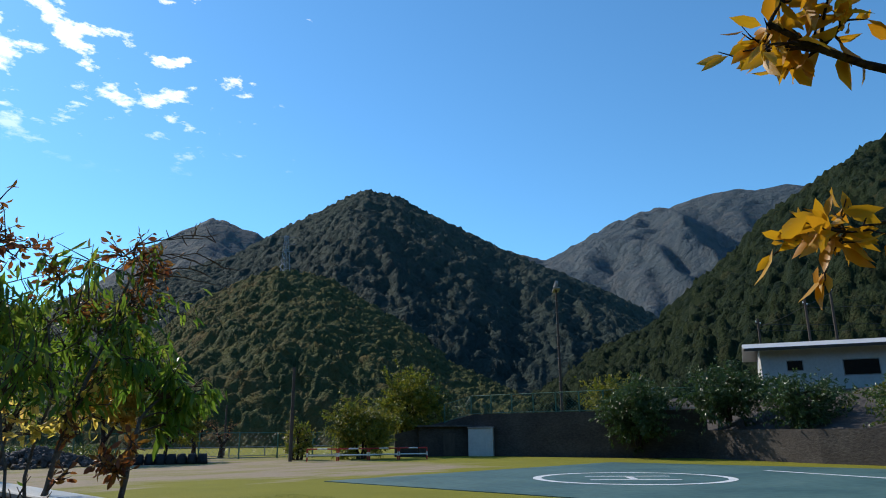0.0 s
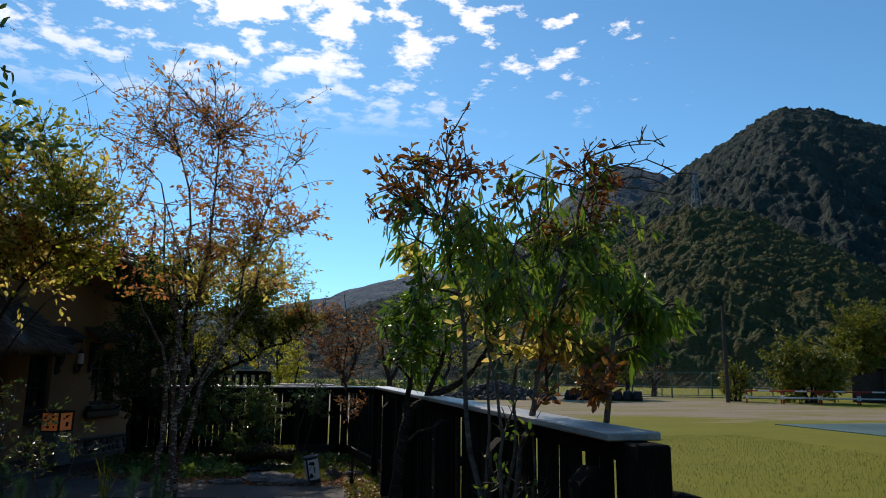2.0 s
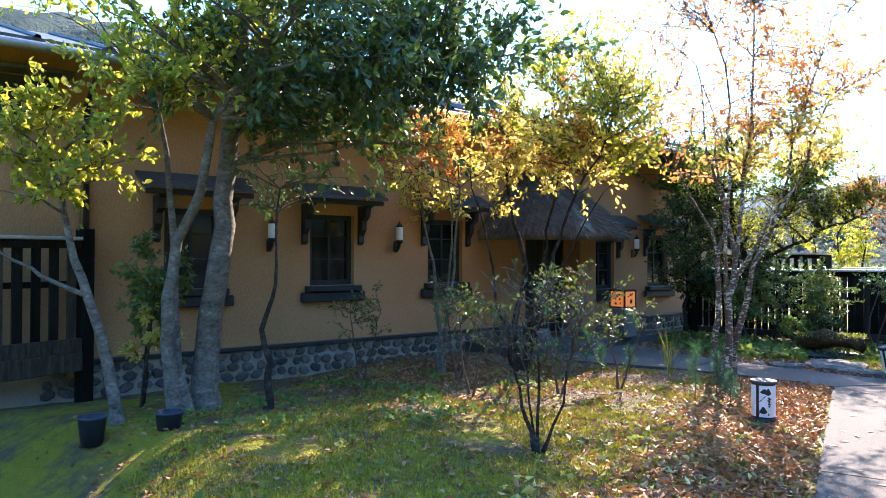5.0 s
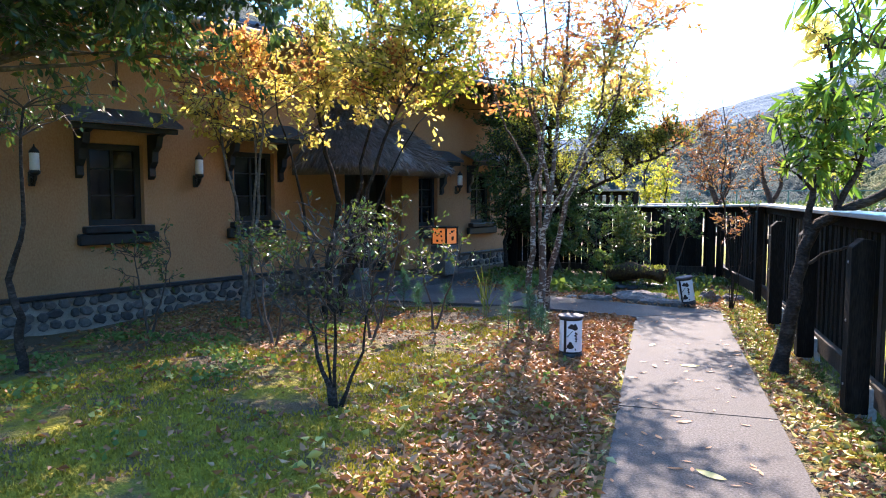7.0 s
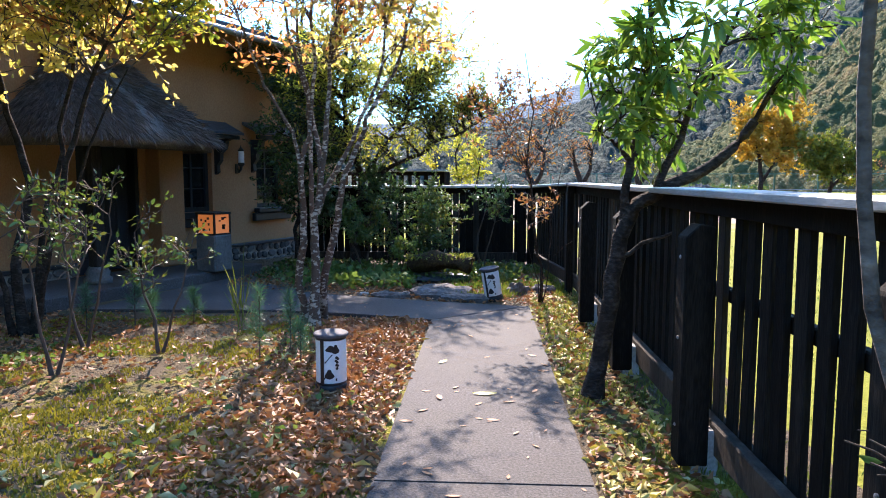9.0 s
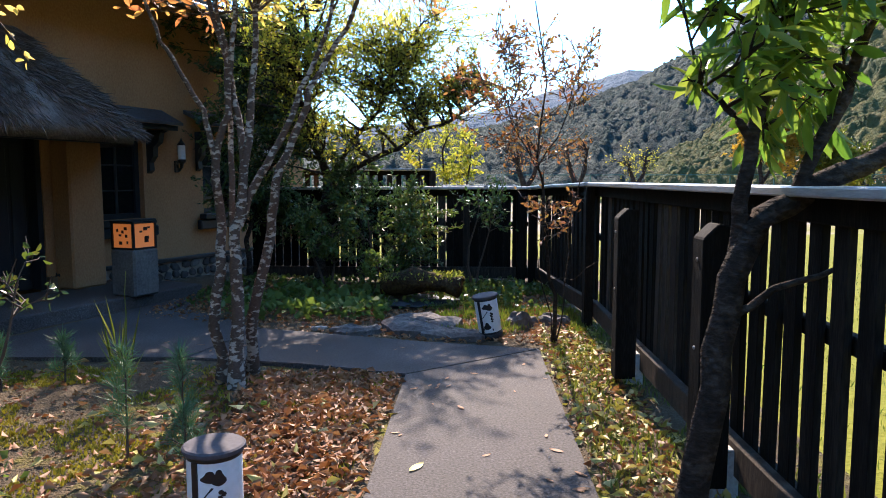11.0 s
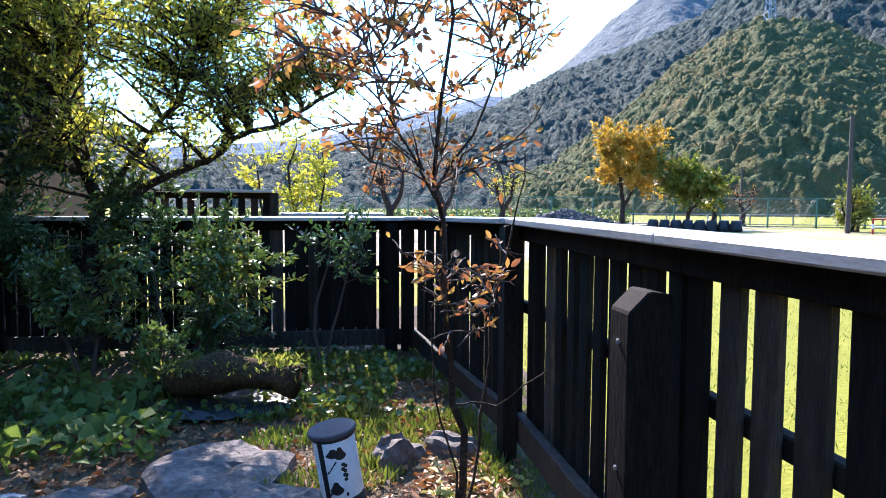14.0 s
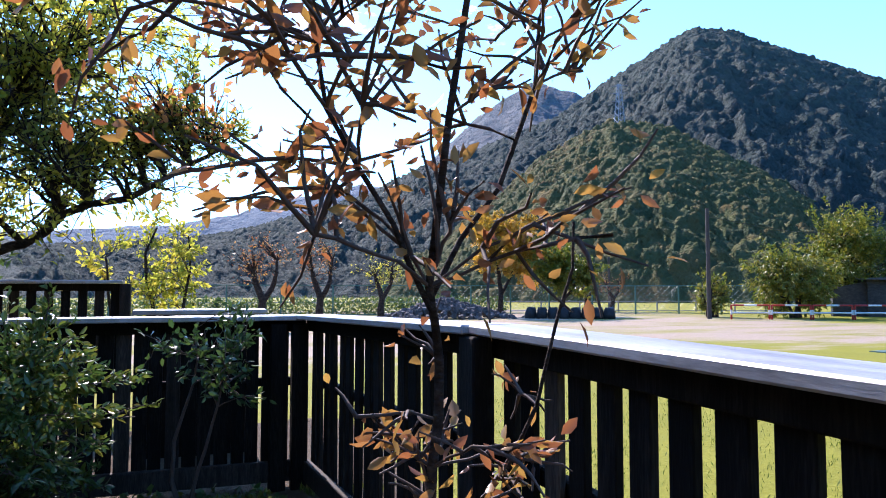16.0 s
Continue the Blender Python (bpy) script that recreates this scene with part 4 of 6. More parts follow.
def thatch():
    """Bell-shaped thatched porch roof: a thick shell and overlapping straw."""
    rng = np.random.default_rng(4)
    roof = thing("porch_roof", "shaggy grey thatched porch roof with ragged eaves", "roof", WALL_AT)
    cy, half = 4.95, 1.35

    def at(u, v):
        # u from -1 to 1 round the front, v from ridge to eave
        a = u * math.pi / 2
        ex, ey = 1.22 * abs(math.cos(a)) ** 0.55, half * math.copysign(abs(math.sin(a)) ** 0.6, u)
        k = v
        return Vector((0.03 + ex * (0.06 + 0.94 * k), cy + ey * (0.38 + 0.62 * k ** 1.1), 2.95 - 0.95 * k ** 0.85 - 0.12 * k ** 4))

    nu, nv = 40, 12
    vs = [at(-1 + 2 * i / nu, j / nv) for j in range(nv + 1) for i in range(nu + 1)]
    m = len(vs)
    vs += [v + Vector((-0.05 if v.x > 0.1 else 0, 0, -0.15)) for v in vs]
    w = nu + 1
    fs = [(j * w + i, j * w + i + 1, (j + 1) * w + i + 1, (j + 1) * w + i) for j in range(nv) for i in range(nu)]
    fs += [tuple(m + q for q in f[::-1]) for f in fs]
    fs += [(nv * w + i, nv * w + i + 1, m + nv * w + i + 1, m + nv * w + i) for i in range(nu)]
    under("shell", raw("shell", vs, fs, M_STRAW, True), roof)
    c, d = [], []
    for _ in range(13000):
        u, v = rng.uniform(-1, 1), rng.uniform(0, 1.0) ** 0.8
        p, q = at(u, v), at(u, min(1.08, v + 0.06))
        c.append(tuple(p + Vector((0.0, 0, 0.012))))
        g = (q - p).normalized()
        d.append((g.x + rng.normal() * 0.16, g.y + rng.normal() * 0.16, g.z + 0.16 + rng.normal() * 0.18))
    straw = under("straw", leaves_mesh("straw", c, d, 0.2, 0.055, rng, leafy("thatch straw", [(0.07, 0.055, 0.047), (0.16, 0.13, 0.11), (0.29, 0.245, 0.21)], 0.05, 0.9), 0.1), roof)
    tagged(straw, kind="stuff")
    beam = box(0.5, 0.62, cy - 1.15, cy + 1.15, 1.76, 1.86, 0.01)
    part("eave_beam", beam, M_DARKFRAME, roof)


thatch()
roof = tagged(thing("roof_inn", "dark tiled inn roof with eaves deepened for shade and a pale gutter", "roof", WALL_AT, kind="structure"))
bm = bmesh.new()
# Eaves reach 0.78 out, a depth added to shade the plaster below.
prof = [(0.78, 3.60), (-3.1, 4.75), (-6.7, 3.62), (-6.7, 3.52), (-3.1, 4.6), (0.78, 3.48)]
a = [bm.verts.new((x, -4.1, z)) for x, z in prof]
b = [bm.verts.new((x, 11.1, z)) for x, z in prof]
bm.faces.new(a)
bm.faces.new(b[::-1])
for i in range(6):
    bm.faces.new((a[i], b[i], b[(i + 1) % 6], a[(i + 1) % 6]))
bmesh.ops.recalc_face_normals(bm, faces=bm.faces)
part("roof_deck", bm, M_ROOF, roof)
for k in range(24):
    y = -4.05 + k * 0.65
    vs, fs = tubes([[(Vector((0.80, y, 3.60)), 0.035), (Vector((-3.1, y, 4.765)), 0.035)]], 6)
    under("batten", raw("batten", vs, fs, M_ROOF), roof)
vs, fs = tubes([[(Vector((0.84, -4.1, 3.5)), 0.05), (Vector((0.84, 11.1, 3.5)), 0.05)]], 8)
under("gutter", raw("gutter", vs, fs, M_METAL, True), roof, "pale metal gutter")
pipe = thing("downpipe", "dark downpipe on the ochre wall", "pipe", WALL_AT)
vs, fs = tubes([[(Vector((0.05, -2.17, 0.31)), 0.035), (Vector((0.05, -2.17, 3.15)), 0.035), (Vector((0.80, -2.17, 3.46)), 0.035)]], 8)
under("tube", raw("tube", vs, fs, M_BLACK, True), pipe)
for s, z in ((-2.75, 2.95),):
    up = thing("window", "small dark upper window with a hood", "window", WALL_AT @ pose(0, s, z), "upper inn windows")
    part("window_frame", box(0.003, 0.05, -0.3, 0.3, 0.0, 0.42, 0.01), M_DARKFRAME, up)
    part("hood", box(0.003, 0.30, -0.42, 0.42, 0.44, 0.49, 0.01), M_ROOF, up)
for s in (-1.95, 0.98, 4.3):
    hook = thing("wall_hook", "small black iron bracket on the plaster", "bracket", WALL_AT @ pose(0, s, 2.72))
    part("plate", box(0.003, 0.06, -0.05, 0.05, 0, 0.07, 0.006), M_BLACK, hook)
    part("rod", box(0.02, 0.04, -0.012, 0.012, 0.071, 0.35), M_BLACK, hook)

gate = thing("gate", "dark weathered slatted timber gate beside the inn", "gate")
fence_run(gate, (-7.5, 1.0), (-7.75, -2.2), 1.66, 1.66, seed=9, worn=0.5, cap_w=0.12)
part("gate_beam", box(-7.50, -7.42, -2.2, 1.0, 0.22, 0.42, 0.008), M_WEATHER, gate)
part("post", box(-7.6, -7.44, 1.01, 1.14, -0.4, 1.75, 0.008), M_STAIN, gate)

# --- garden lanterns ---
def ground_lantern(at, label):
    """White cylinder with a dark seam, a leaf and grape motif and a flat lid."""
    lan = thing("garden_lantern", label, "lantern", at, "white garden lanterns")
    vs, fs = lathe([(0.115, -0.05), (0.115, 0.035), (0.11, 0.04)], 28)
    under("base", raw("base", vs, fs, M_BLACK, True), lan)
    vs, fs = lathe([(0.106, 0.038), (0.108, 0.05), (0.108, 0.37), (0.106, 0.378)], 32)
    under("shade", raw("shade", vs, fs, M_WHITE, True), lan, "white cylinder")
    for z in (0.04, 0.365):
        vs, fs = lathe([(0.1085, z), (0.1105, z + 0.002), (0.1105, z + 0.016), (0.1085, z + 0.018)], 28)
        under("band", raw("band", vs, fs, M_BLACK, True), lan)
    vs, fs = lathe([(0.118, 0.384), (0.124, 0.39), (0.124, 0.404), (0.116, 0.41)], 30)
    under("lid", raw("lid", vs, fs, M_LID), lan, "flat grey lid with a black rim")
    part("seam", box(-0.113, -0.104, -0.013, 0.013, 0.055, 0.366), M_BLACK, lan, at=pose(0, 0, 0, 0, 0, 60))

    def motif(outline, a0, z0, s):
        # flat shape laid round the front of the cylinder
        vsm = []
        for px, pz in outline:
            a = a0 + px * s / 0.108
            vsm.append((0.1095 * math.sin(a), -0.1095 * math.cos(a), z0 + pz * s))
        cx = sum(v[0] for v in vsm) / len(vsm)
        cyy = sum(v[1] for v in vsm) / len(vsm)
        k = 0.1098 / math.hypot(cx, cyy)
        vsm.append((cx * k, cyy * k, sum(v[2] for v in vsm) / len(vsm)))
        n = len(outline)
        under("painted_leaf", raw("painted_leaf", vsm, [(i, (i + 1) % n, n) for i in range(n)], M_BLACK), lan)

    blade = [(math.sin(t) * (0.8 + 0.2 * math.cos(3 * t)) * (1 - 0.25 * math.cos(t)), math.cos(t)) for t in [2 * math.pi * k / 18 for k in range(18)]]
    motif(blade, -0.05, 0.125, 0.036)
    motif([(x * 1.1, y * 0.7) for x, y in blade], 0.05, 0.31, 0.036)
    motif([(x * 0.9, y) for x, y in blade], 0.36, 0.305, 0.034)
    for da, dz in ((0.42, 0.245), (0.52, 0.235), (0.38, 0.222), (0.47, 0.21), (0.42, 0.19), (0.5, 0.185), (0.45, 0.165)):
        motif([(math.cos(k), math.sin(k)) for k in (0, 1.05, 2.1, 3.14, 4.2, 5.25)], da, dz, 0.011)
    motif([(-0.2, -1), (0.2, -1), (1.9, 1), (1.6, 1.1)], -0.35, 0.235, 0.03)
    motif([(-1.2, -1), (-0.9, -1.1), (0.2, 0.2), (0, 0.4)], -0.28, 0.1, 0.03)
    motif([(-0.5, -0.8), (0.5, -0.8), (0.5, 0.8), (-0.5, 0.8)], 0.4, 0.085, 0.012)
    return lan


ground_lantern(pose(-0.99, 3.38, 0.0, 0, 0, 8) @ Matrix.Diagonal((0.92, 0.92, 0.90, 1)), "white cylinder garden lantern with black leaf painting, upright in leaf litter")
ground_lantern(pose(0.13, 6.86, 0.0, 4, -9, -8) @ Matrix.Diagonal((0.92, 0.92, 0.90, 1)), "white cylinder garden lantern leaning in the grass beside the path")

amber = thing("stone_lantern", "square amber paper lantern glowing on a grey stone post", "lantern", pose(-3.66, 8.20, 0.12, 0, 0, -21))
part("post", box(-0.17, 0.17, -0.17, 0.17, 0, 0.5, 0.02), M_POST, amber, "rough grey stone post")
part("paper_box", box(-0.145, 0.145, -0.145, 0.145, 0.515, 0.775), M_GLOW, amber, "orange paper panels lit from inside")
bm = box(-0.16, 0.16, -0.16, 0.16, 0.5, 0.518)
box(-0.165, 0.165, -0.165, 0.165, 0.772, 0.80, bm=bm)
for sx in (-1, 1):
    for sy in (-1, 1):
        box(sx * 0.147 - 0.012, sx * 0.147 + 0.012, sy * 0.147 - 0.012, sy * 0.147 + 0.012, 0.518, 0.772, bm=bm)
part("frame", bm, M_BLACK, amber)
rr = random.Random(3)
for face in range(4):
    for k in range(7):
        px, pz = rr.uniform(-0.08, 0.08), rr.uniform(0.56, 0.73)
        part("brush_stroke", box(px - rr.uniform(0.008, 0.03), px + rr.uniform(0.008, 0.03), -0.1475, -0.1455, pz - rr.uniform(0.006, 0.02), pz + rr.uniform(0.006, 0.02)), M_BLACK, amber, at=pose(0, 0, 0, 0, 0, 90 * face))

# --- stones and log at the bend ---
def boulder(seed, sx, sy, sz, rough=0.18, div=2):
    bm = bmesh.new()
    bmesh.ops.create_icosphere(bm, subdivisions=div, radius=1)
    for v in bm.verts:
        n = 1 + rough * noise.noise(v.co * 1.7 + Vector((seed * 3.1, 0, 0))) * 2 + rough * noise.noise(v.co * 4.0 + Vector((0, seed, 0)))
        v.co = Vector((v.co.x * sx * n, v.co.y * sy * n, max(-0.5, min(0.72, v.co.z)) * sz * n))
    return bm


def flat_stone(seed, sx, sy, top):
    """A sunken slab with a broken outline and a split, uneven top."""
    bm = bmesh.new()
    rk = random.Random(seed)
    n, rings = 22, 6
    rim = [0.8 + 0.28 * noise.noise(Vector((math.cos(2 * math.pi * i / n) * 1.3, math.sin(2 * math.pi * i / n) * 1.3, seed * 2.7))) + rk.uniform(-0.06, 0.06) for i in range(n)]
    rows = []
    for j in range(rings + 1):
        f = j / rings
        row = []
        for i in range(n):
            a = 2 * math.pi * i / n
            x, y = math.cos(a) * rim[i] * f * sx, math.sin(a) * rim[i] * f * sy
            step = 0.35 * top if noise.noise(Vector((x * 4.5, y * 7, seed))) > 0.05 else 0.0
            z = top + 0.45 * top * noise.noise(Vector((x * 9, y * 9, seed * 1.3))) - step
            row.append(bm.verts.new((x, y, z if j < rings else z * 0.55)))
        rows.append(row)
    rows.append([bm.verts.new((v.co.x * 1.03, v.co.y * 1.03, -0.06)) for v in rows[-1]])
    for p, q in zip(rows, rows[1:]):
        for i in range(n):
            bm.faces.new((p[i], p[(i + 1) % n], q[(i + 1) % n], q[i]))
    bmesh.ops.remove_doubles(bm, verts=rows[0], dist=1.0)
    bmesh.ops.recalc_face_normals(bm, faces=bm.faces)
    return bm


for k, (x, y, sx, sy, top, rz) in enumerate(((-0.48, 7.28, 0.50, 0.44, 0.06, 20), (-0.22, 6.88, 0.40, 0.20, 0.05, -14), (-1.08, 7.0, 0.28, 0.17, 0.045, 10), (0.42, 7.38, 0.19, 0.15, 0.11, 30), (0.74, 7.5, 0.2, 0.12, 0.075, -30))):
    stone = part("stepping_stone", flat_stone(k + 2, sx, sy, top), M_SLAB, None, at=pose(x, y, 0.0, 0, 0, rz))
    tagged(stone, "flat brown garden stone sunk in the soil", "stone", "garden stones")
part("pale_stone", boulder(9, 0.07, 0.035, 0.03), M_PALE, None, at=pose(-1.43, 7.1, 0.0))
tagged(scene.collection.objects[-1], "small pale stone at the path edge", "stone")
part("pale_stone", boulder(11, 0.16, 0.10, 0.05), M_PALE, None, at=pose(-1.05, -0.9, 0.06, 0, 0, 20))
tagged(scene.collection.objects[-1], "pale stone lying in the moss", "stone")

log = thing("log", "mossy hollow log lying over a dark basin", "log")
rng = np.random.default_rng(6)
line = [(Vector((-1.02 + 0.86 * t, 8.50 - 0.16 * t, 0.20 + 0.05 * math.sin(3 * t))), 0.125 + 0.03 * math.sin(6 * t)) for t in [k / 14 for k in range(15)]]
vs, fs = tubes([line], 12)
vs = [v + Vector(noise.noise_vector(v * 5)) * 0.05 + Vector(noise.noise_vector(v * 14)) * 0.02 for v in vs]
fs = fs + [tuple(range(11, -1, -1)), tuple(14 * 12 + k for k in range(12))]
under("trunk", raw("trunk", vs, fs, M_LOG, True), log)
# Raised mound coloured black to give the shade of a hollow.
part("basin", boulder(5, 0.55, 0.28, 0.09), M_BLACK, log, "black mound standing in for the shaded hollow under the log", pose(-0.62, 8.45, 0.01))
c = [(-1.05 + 0.9 * rng.random(), 8.46 + rng.normal() * 0.09, 0.27 + rng.random() * 0.06) for _ in range(1300)]
tagged(under("moss", leaves_mesh("moss", c, rng.normal(size=(1300, 3)) + np.array((0, 0, 0.3)), 0.05, 0.3, rng, L_FEATHER), log), kind="stuff")

pot = thing("bucket", "dark blue plastic bucket under the trees", "bucket", pose(-5.25, 0.42, -0.09))
vs, fs = lathe([(0.085, 0), (0.11, 0.22), (0.118, 0.225), (0.118, 0.24), (0.105, 0.24), (0.08, 0.02)], 20)
under("body", raw("body", vs, fs, surf("blue plastic", [(0.01, 0.015, 0.03), (0.025, 0.035, 0.06)], 0.4, 20, 4, bump=0.05), True), pot)
copy_thing(pot, pose(-5.75, 0.05, -0.12, 0, 0, 40))

# --- trees and shrubs of the garden ---
tree("peach_tree", "young multi-stemmed peach tree with drooping green and rust leaves", "tree",
     [([(0.80, 0.25, 0), (0.78, 0.30, 0.90), (0.70, 0.35, 1.75), (0.62, 0.4, 2.68)], 0.021, 0.007),
      ([(0.86, 0.22, 0), (0.92, 0.25, 0.70), (1.10, 0.25, 1.55), (1.35, 0.3, 2.37), (1.45, 0.35, 2.84)], 0.022, 0.006),
      ([(0.90, 0.30, 0), (0.93, 0.34, 0.70), (0.98, 0.35, 1.40), (0.98, 0.3, 2.26)], 0.017, 0.006),
      ([(0.88, 0.34, 0), (0.84, 0.42, 0.80), (0.9, 0.5, 1.65), (1.1, 0.5, 2.47)], 0.013, 0.005),
      ([(0.94, 0.2, 0), (1.02, 0.22, 0.60), (1.08, 0.3, 1.20), (1.2, 0.35, 2.06)], 0.014, 0.005),
      ([(0.84, 0.14, 0), (0.84, 0.12, 0.60), (0.83, 0.05, 1.20), (0.75, 0.1, 1.75)], 0.016, 0.006),
      ([(0.92, -0.12, 0), (1.05, -0.05, 0.50), (1.3, 0.0, 0.95), (1.45, 0.1, 1.55), (1.7, 0.3, 1.86)], 0.032, 0.010)],
     [((1.05, 0.35, 2.17), (0.9, 0.6, 0.55), 1.0, 2100, 0.11, 0.21, 2.0, L_PEACH),
      ((0.6, 0.4, 2.62), (0.6, 0.45, 0.36), 0.6, 760, 0.055, 0.45, 0.3, L_RUST),
      ((1.45, 0.4, 2.62), (0.5, 0.4, 0.40), 0.5, 480, 0.055, 0.45, 0.3, L_RUST),
      ((1.85, 0.3, 1.95), (0.32, 0.3, 0.28), 0.4, 420, 0.12, 0.22, 2.2, L_PEACH),
      ((0.95, 0.3, 1.80), (0.5, 0.4, 0.30), 0.4, 260, 0.075, 0.4, 0.6, L_YELLOW),
      ((1.3, 0.0, 1.50), (0.25, 0.2, 0.20), 0.3, 200, 0.06, 0.45, 0.4, L_RUST),
      ((1.95, 0.5, 2.78), (0.3, 0.2, 0.35), 0.2, 0, 0.1, 0.4, 0, L_RUST),
      ((0.95, 0.25, 0.85), (0.36, 0.3, 0.50), 0.5, 70, 0.05, 0.4, 0.3, L_PEACH)],
     11, M_BARK_GREY, 32, 6, 0.011)
tree("peach_tree", "dark-barked peach tree leaning to the fence with glossy green leaves", "tree",
     [([(0.69, 3.29, 0), (0.77, 3.30, 0.5), (0.84, 3.32, 1.0), (0.94, 3.33, 1.21), (1.13, 3.35, 1.32), (1.41, 3.40, 1.45), (1.67, 3.45, 1.72)], 0.06, 0.03),
      ([(0.84, 3.32, 0.98), (0.86, 3.33, 1.25), (0.93, 3.35, 1.60), (0.97, 3.38, 1.90), (1.01, 3.42, 2.35), (0.97, 3.5, 2.7)], 0.032, 0.010),
      ([(0.90, 3.34, 1.46), (0.82, 3.31, 1.55), (0.71, 3.29, 1.63)], 0.017, 0.007),
      ([(0.81, 3.31, 0.86), (0.97, 3.29, 0.97), (1.19, 3.26, 1.08)], 0.018, 0.008),
      ([(1.05, 3.34, 1.27), (1.20, 3.35, 1.6), (1.35, 3.4, 2.0), (1.55, 3.45, 2.4)], 0.028, 0.010)],
     [((1.0, 3.42, 1.95), (0.42, 0.5, 0.5), 1.0, 750, 0.135, 0.22, 1.0, L_PEACH),
      ((0.86, 3.33, 1.74), (0.34, 0.3, 0.28), 0.6, 260, 0.13, 0.26, 0.8, L_PEACH),
      ((1.55, 3.3, 2.3), (0.55, 0.5, 0.5), 0.6, 600, 0.145, 0.22, 1.0, L_PEACH),
      ((1.1, 3.4, 2.6), (0.5, 0.5, 0.25), 0.3, 160, 0.11, 0.35, 0.5, L_YELLOW)],
     12, M_BARK_DARK, 18, 7, 0.016)
tree("sapling", "slender sapling with sparse russet autumn leaves", "tree",
     [([(0.64, 6.67, 0), (0.58, 6.50, 0.55), (0.50, 6.25, 1.1), (0.43, 6.06, 1.46), (0.40, 6.0, 2.6)], 0.019, 0.004),
      ([(0.44, 6.08, 1.42), (0.24, 6.02, 1.75), (0.15, 6.0, 2.2)], 0.007, 0.0025),
      ([(0.44, 6.08, 1.44), (0.66, 6.1, 1.85), (0.80, 6.2, 2.4)], 0.007, 0.0025),
      ([(0.62, 6.62, 0), (0.52, 6.45, 0.5), (0.46, 6.3, 1.0)], 0.008, 0.003),
      ([(0.66, 6.64, 0), (0.72, 6.5, 0.6), (0.76, 6.3, 1.2), (0.8, 6.2, 1.6)], 0.008, 0.003),
      ([(0.58, 6.50, 0.55), (0.76, 6.45, 0.55), (0.95, 6.35, 0.72)], 0.005, 0.003)],
     [((0.43, 6.08, 1.98), (0.60, 0.52, 0.58), 1.0, 1600, 0.040, 0.45, 0.5, L_SAPLING),
      ((0.52, 6.2, 1.15), (0.3, 0.3, 0.3), 0.3, 170, 0.042, 0.45, 0.5, L_SAPLING)],
     13, M_BARK_DARK, 48, 5, 0.0036)
tree("stewartia_tree", "multi-stemmed tree with patchy pale bark and orange leaves", "tree",
     [([(-1.70, 5.40, 0), (-1.68, 5.38, 0.76), (-1.70, 5.38, 1.33), (-1.61, 5.4, 1.76), (-1.55, 5.42, 2.4), (-1.75, 5.5, 4.2)], 0.042, 0.010),
      ([(-1.56, 5.26, 0), (-1.56, 5.30, 0.77), (-1.53, 5.32, 1.1), (-1.45, 5.35, 1.77), (-1.42, 5.4, 2.4), (-1.3, 5.5, 4.5)], 0.048, 0.010),
      ([(-1.57, 5.62, 0), (-1.46, 5.5, 0.67), (-1.36, 5.45, 1.1), (-1.24, 5.42, 1.5), (-1.09, 5.42, 1.92), (-0.84, 5.45, 2.31), (-0.5, 5.5, 3.3)], 0.042, 0.010),
      ([(-1.54, 5.33, 1.05), (-1.44, 5.36, 1.3), (-1.29, 5.4, 1.57), (-1.14, 5.4, 1.92), (-0.93, 5.4, 2.4), (-0.6, 5.3, 3.7)], 0.032, 0.008),
      ([(-1.69, 5.38, 1.28), (-1.72, 5.35, 1.63), (-1.86, 5.35, 1.96), (-2.02, 5.35, 2.21), (-2.15, 5.35, 2.6), (-2.5, 5.3, 3.4)], 0.022, 0.007),
      ([(-1.50, 5.34, 1.45), (-1.62, 5.5, 2.0), (-1.85, 5.6, 2.7), (-2.0, 5.7, 3.9)], 0.026, 0.008),
      ([(-1.60, 5.45, 0), (-1.60, 5.42, 0.8), (-1.62, 5.45, 1.5), (-1.70, 5.5, 2.4), (-1.9, 5.6, 3.6)], 0.030, 0.008)],
     [((-1.4, 5.5, 3.5), (1.5, 1.2, 1.3), 1.0, 3900, 0.075, 0.38, 0.4, L_ORANGE),
      ((-0.95, 5.5, 2.8), (1.2, 0.9, 0.5), 0.4, 1400, 0.075, 0.4, 0.4, L_YELLOW),
      ((-1.5, 5.5, 4.7), (1.6, 1.1, 0.6), 0.8, 1500, 0.068, 0.38, 0.2, L_ORANGE)],
     14, M_BARK_PATCH, 58, 7, 0.013)
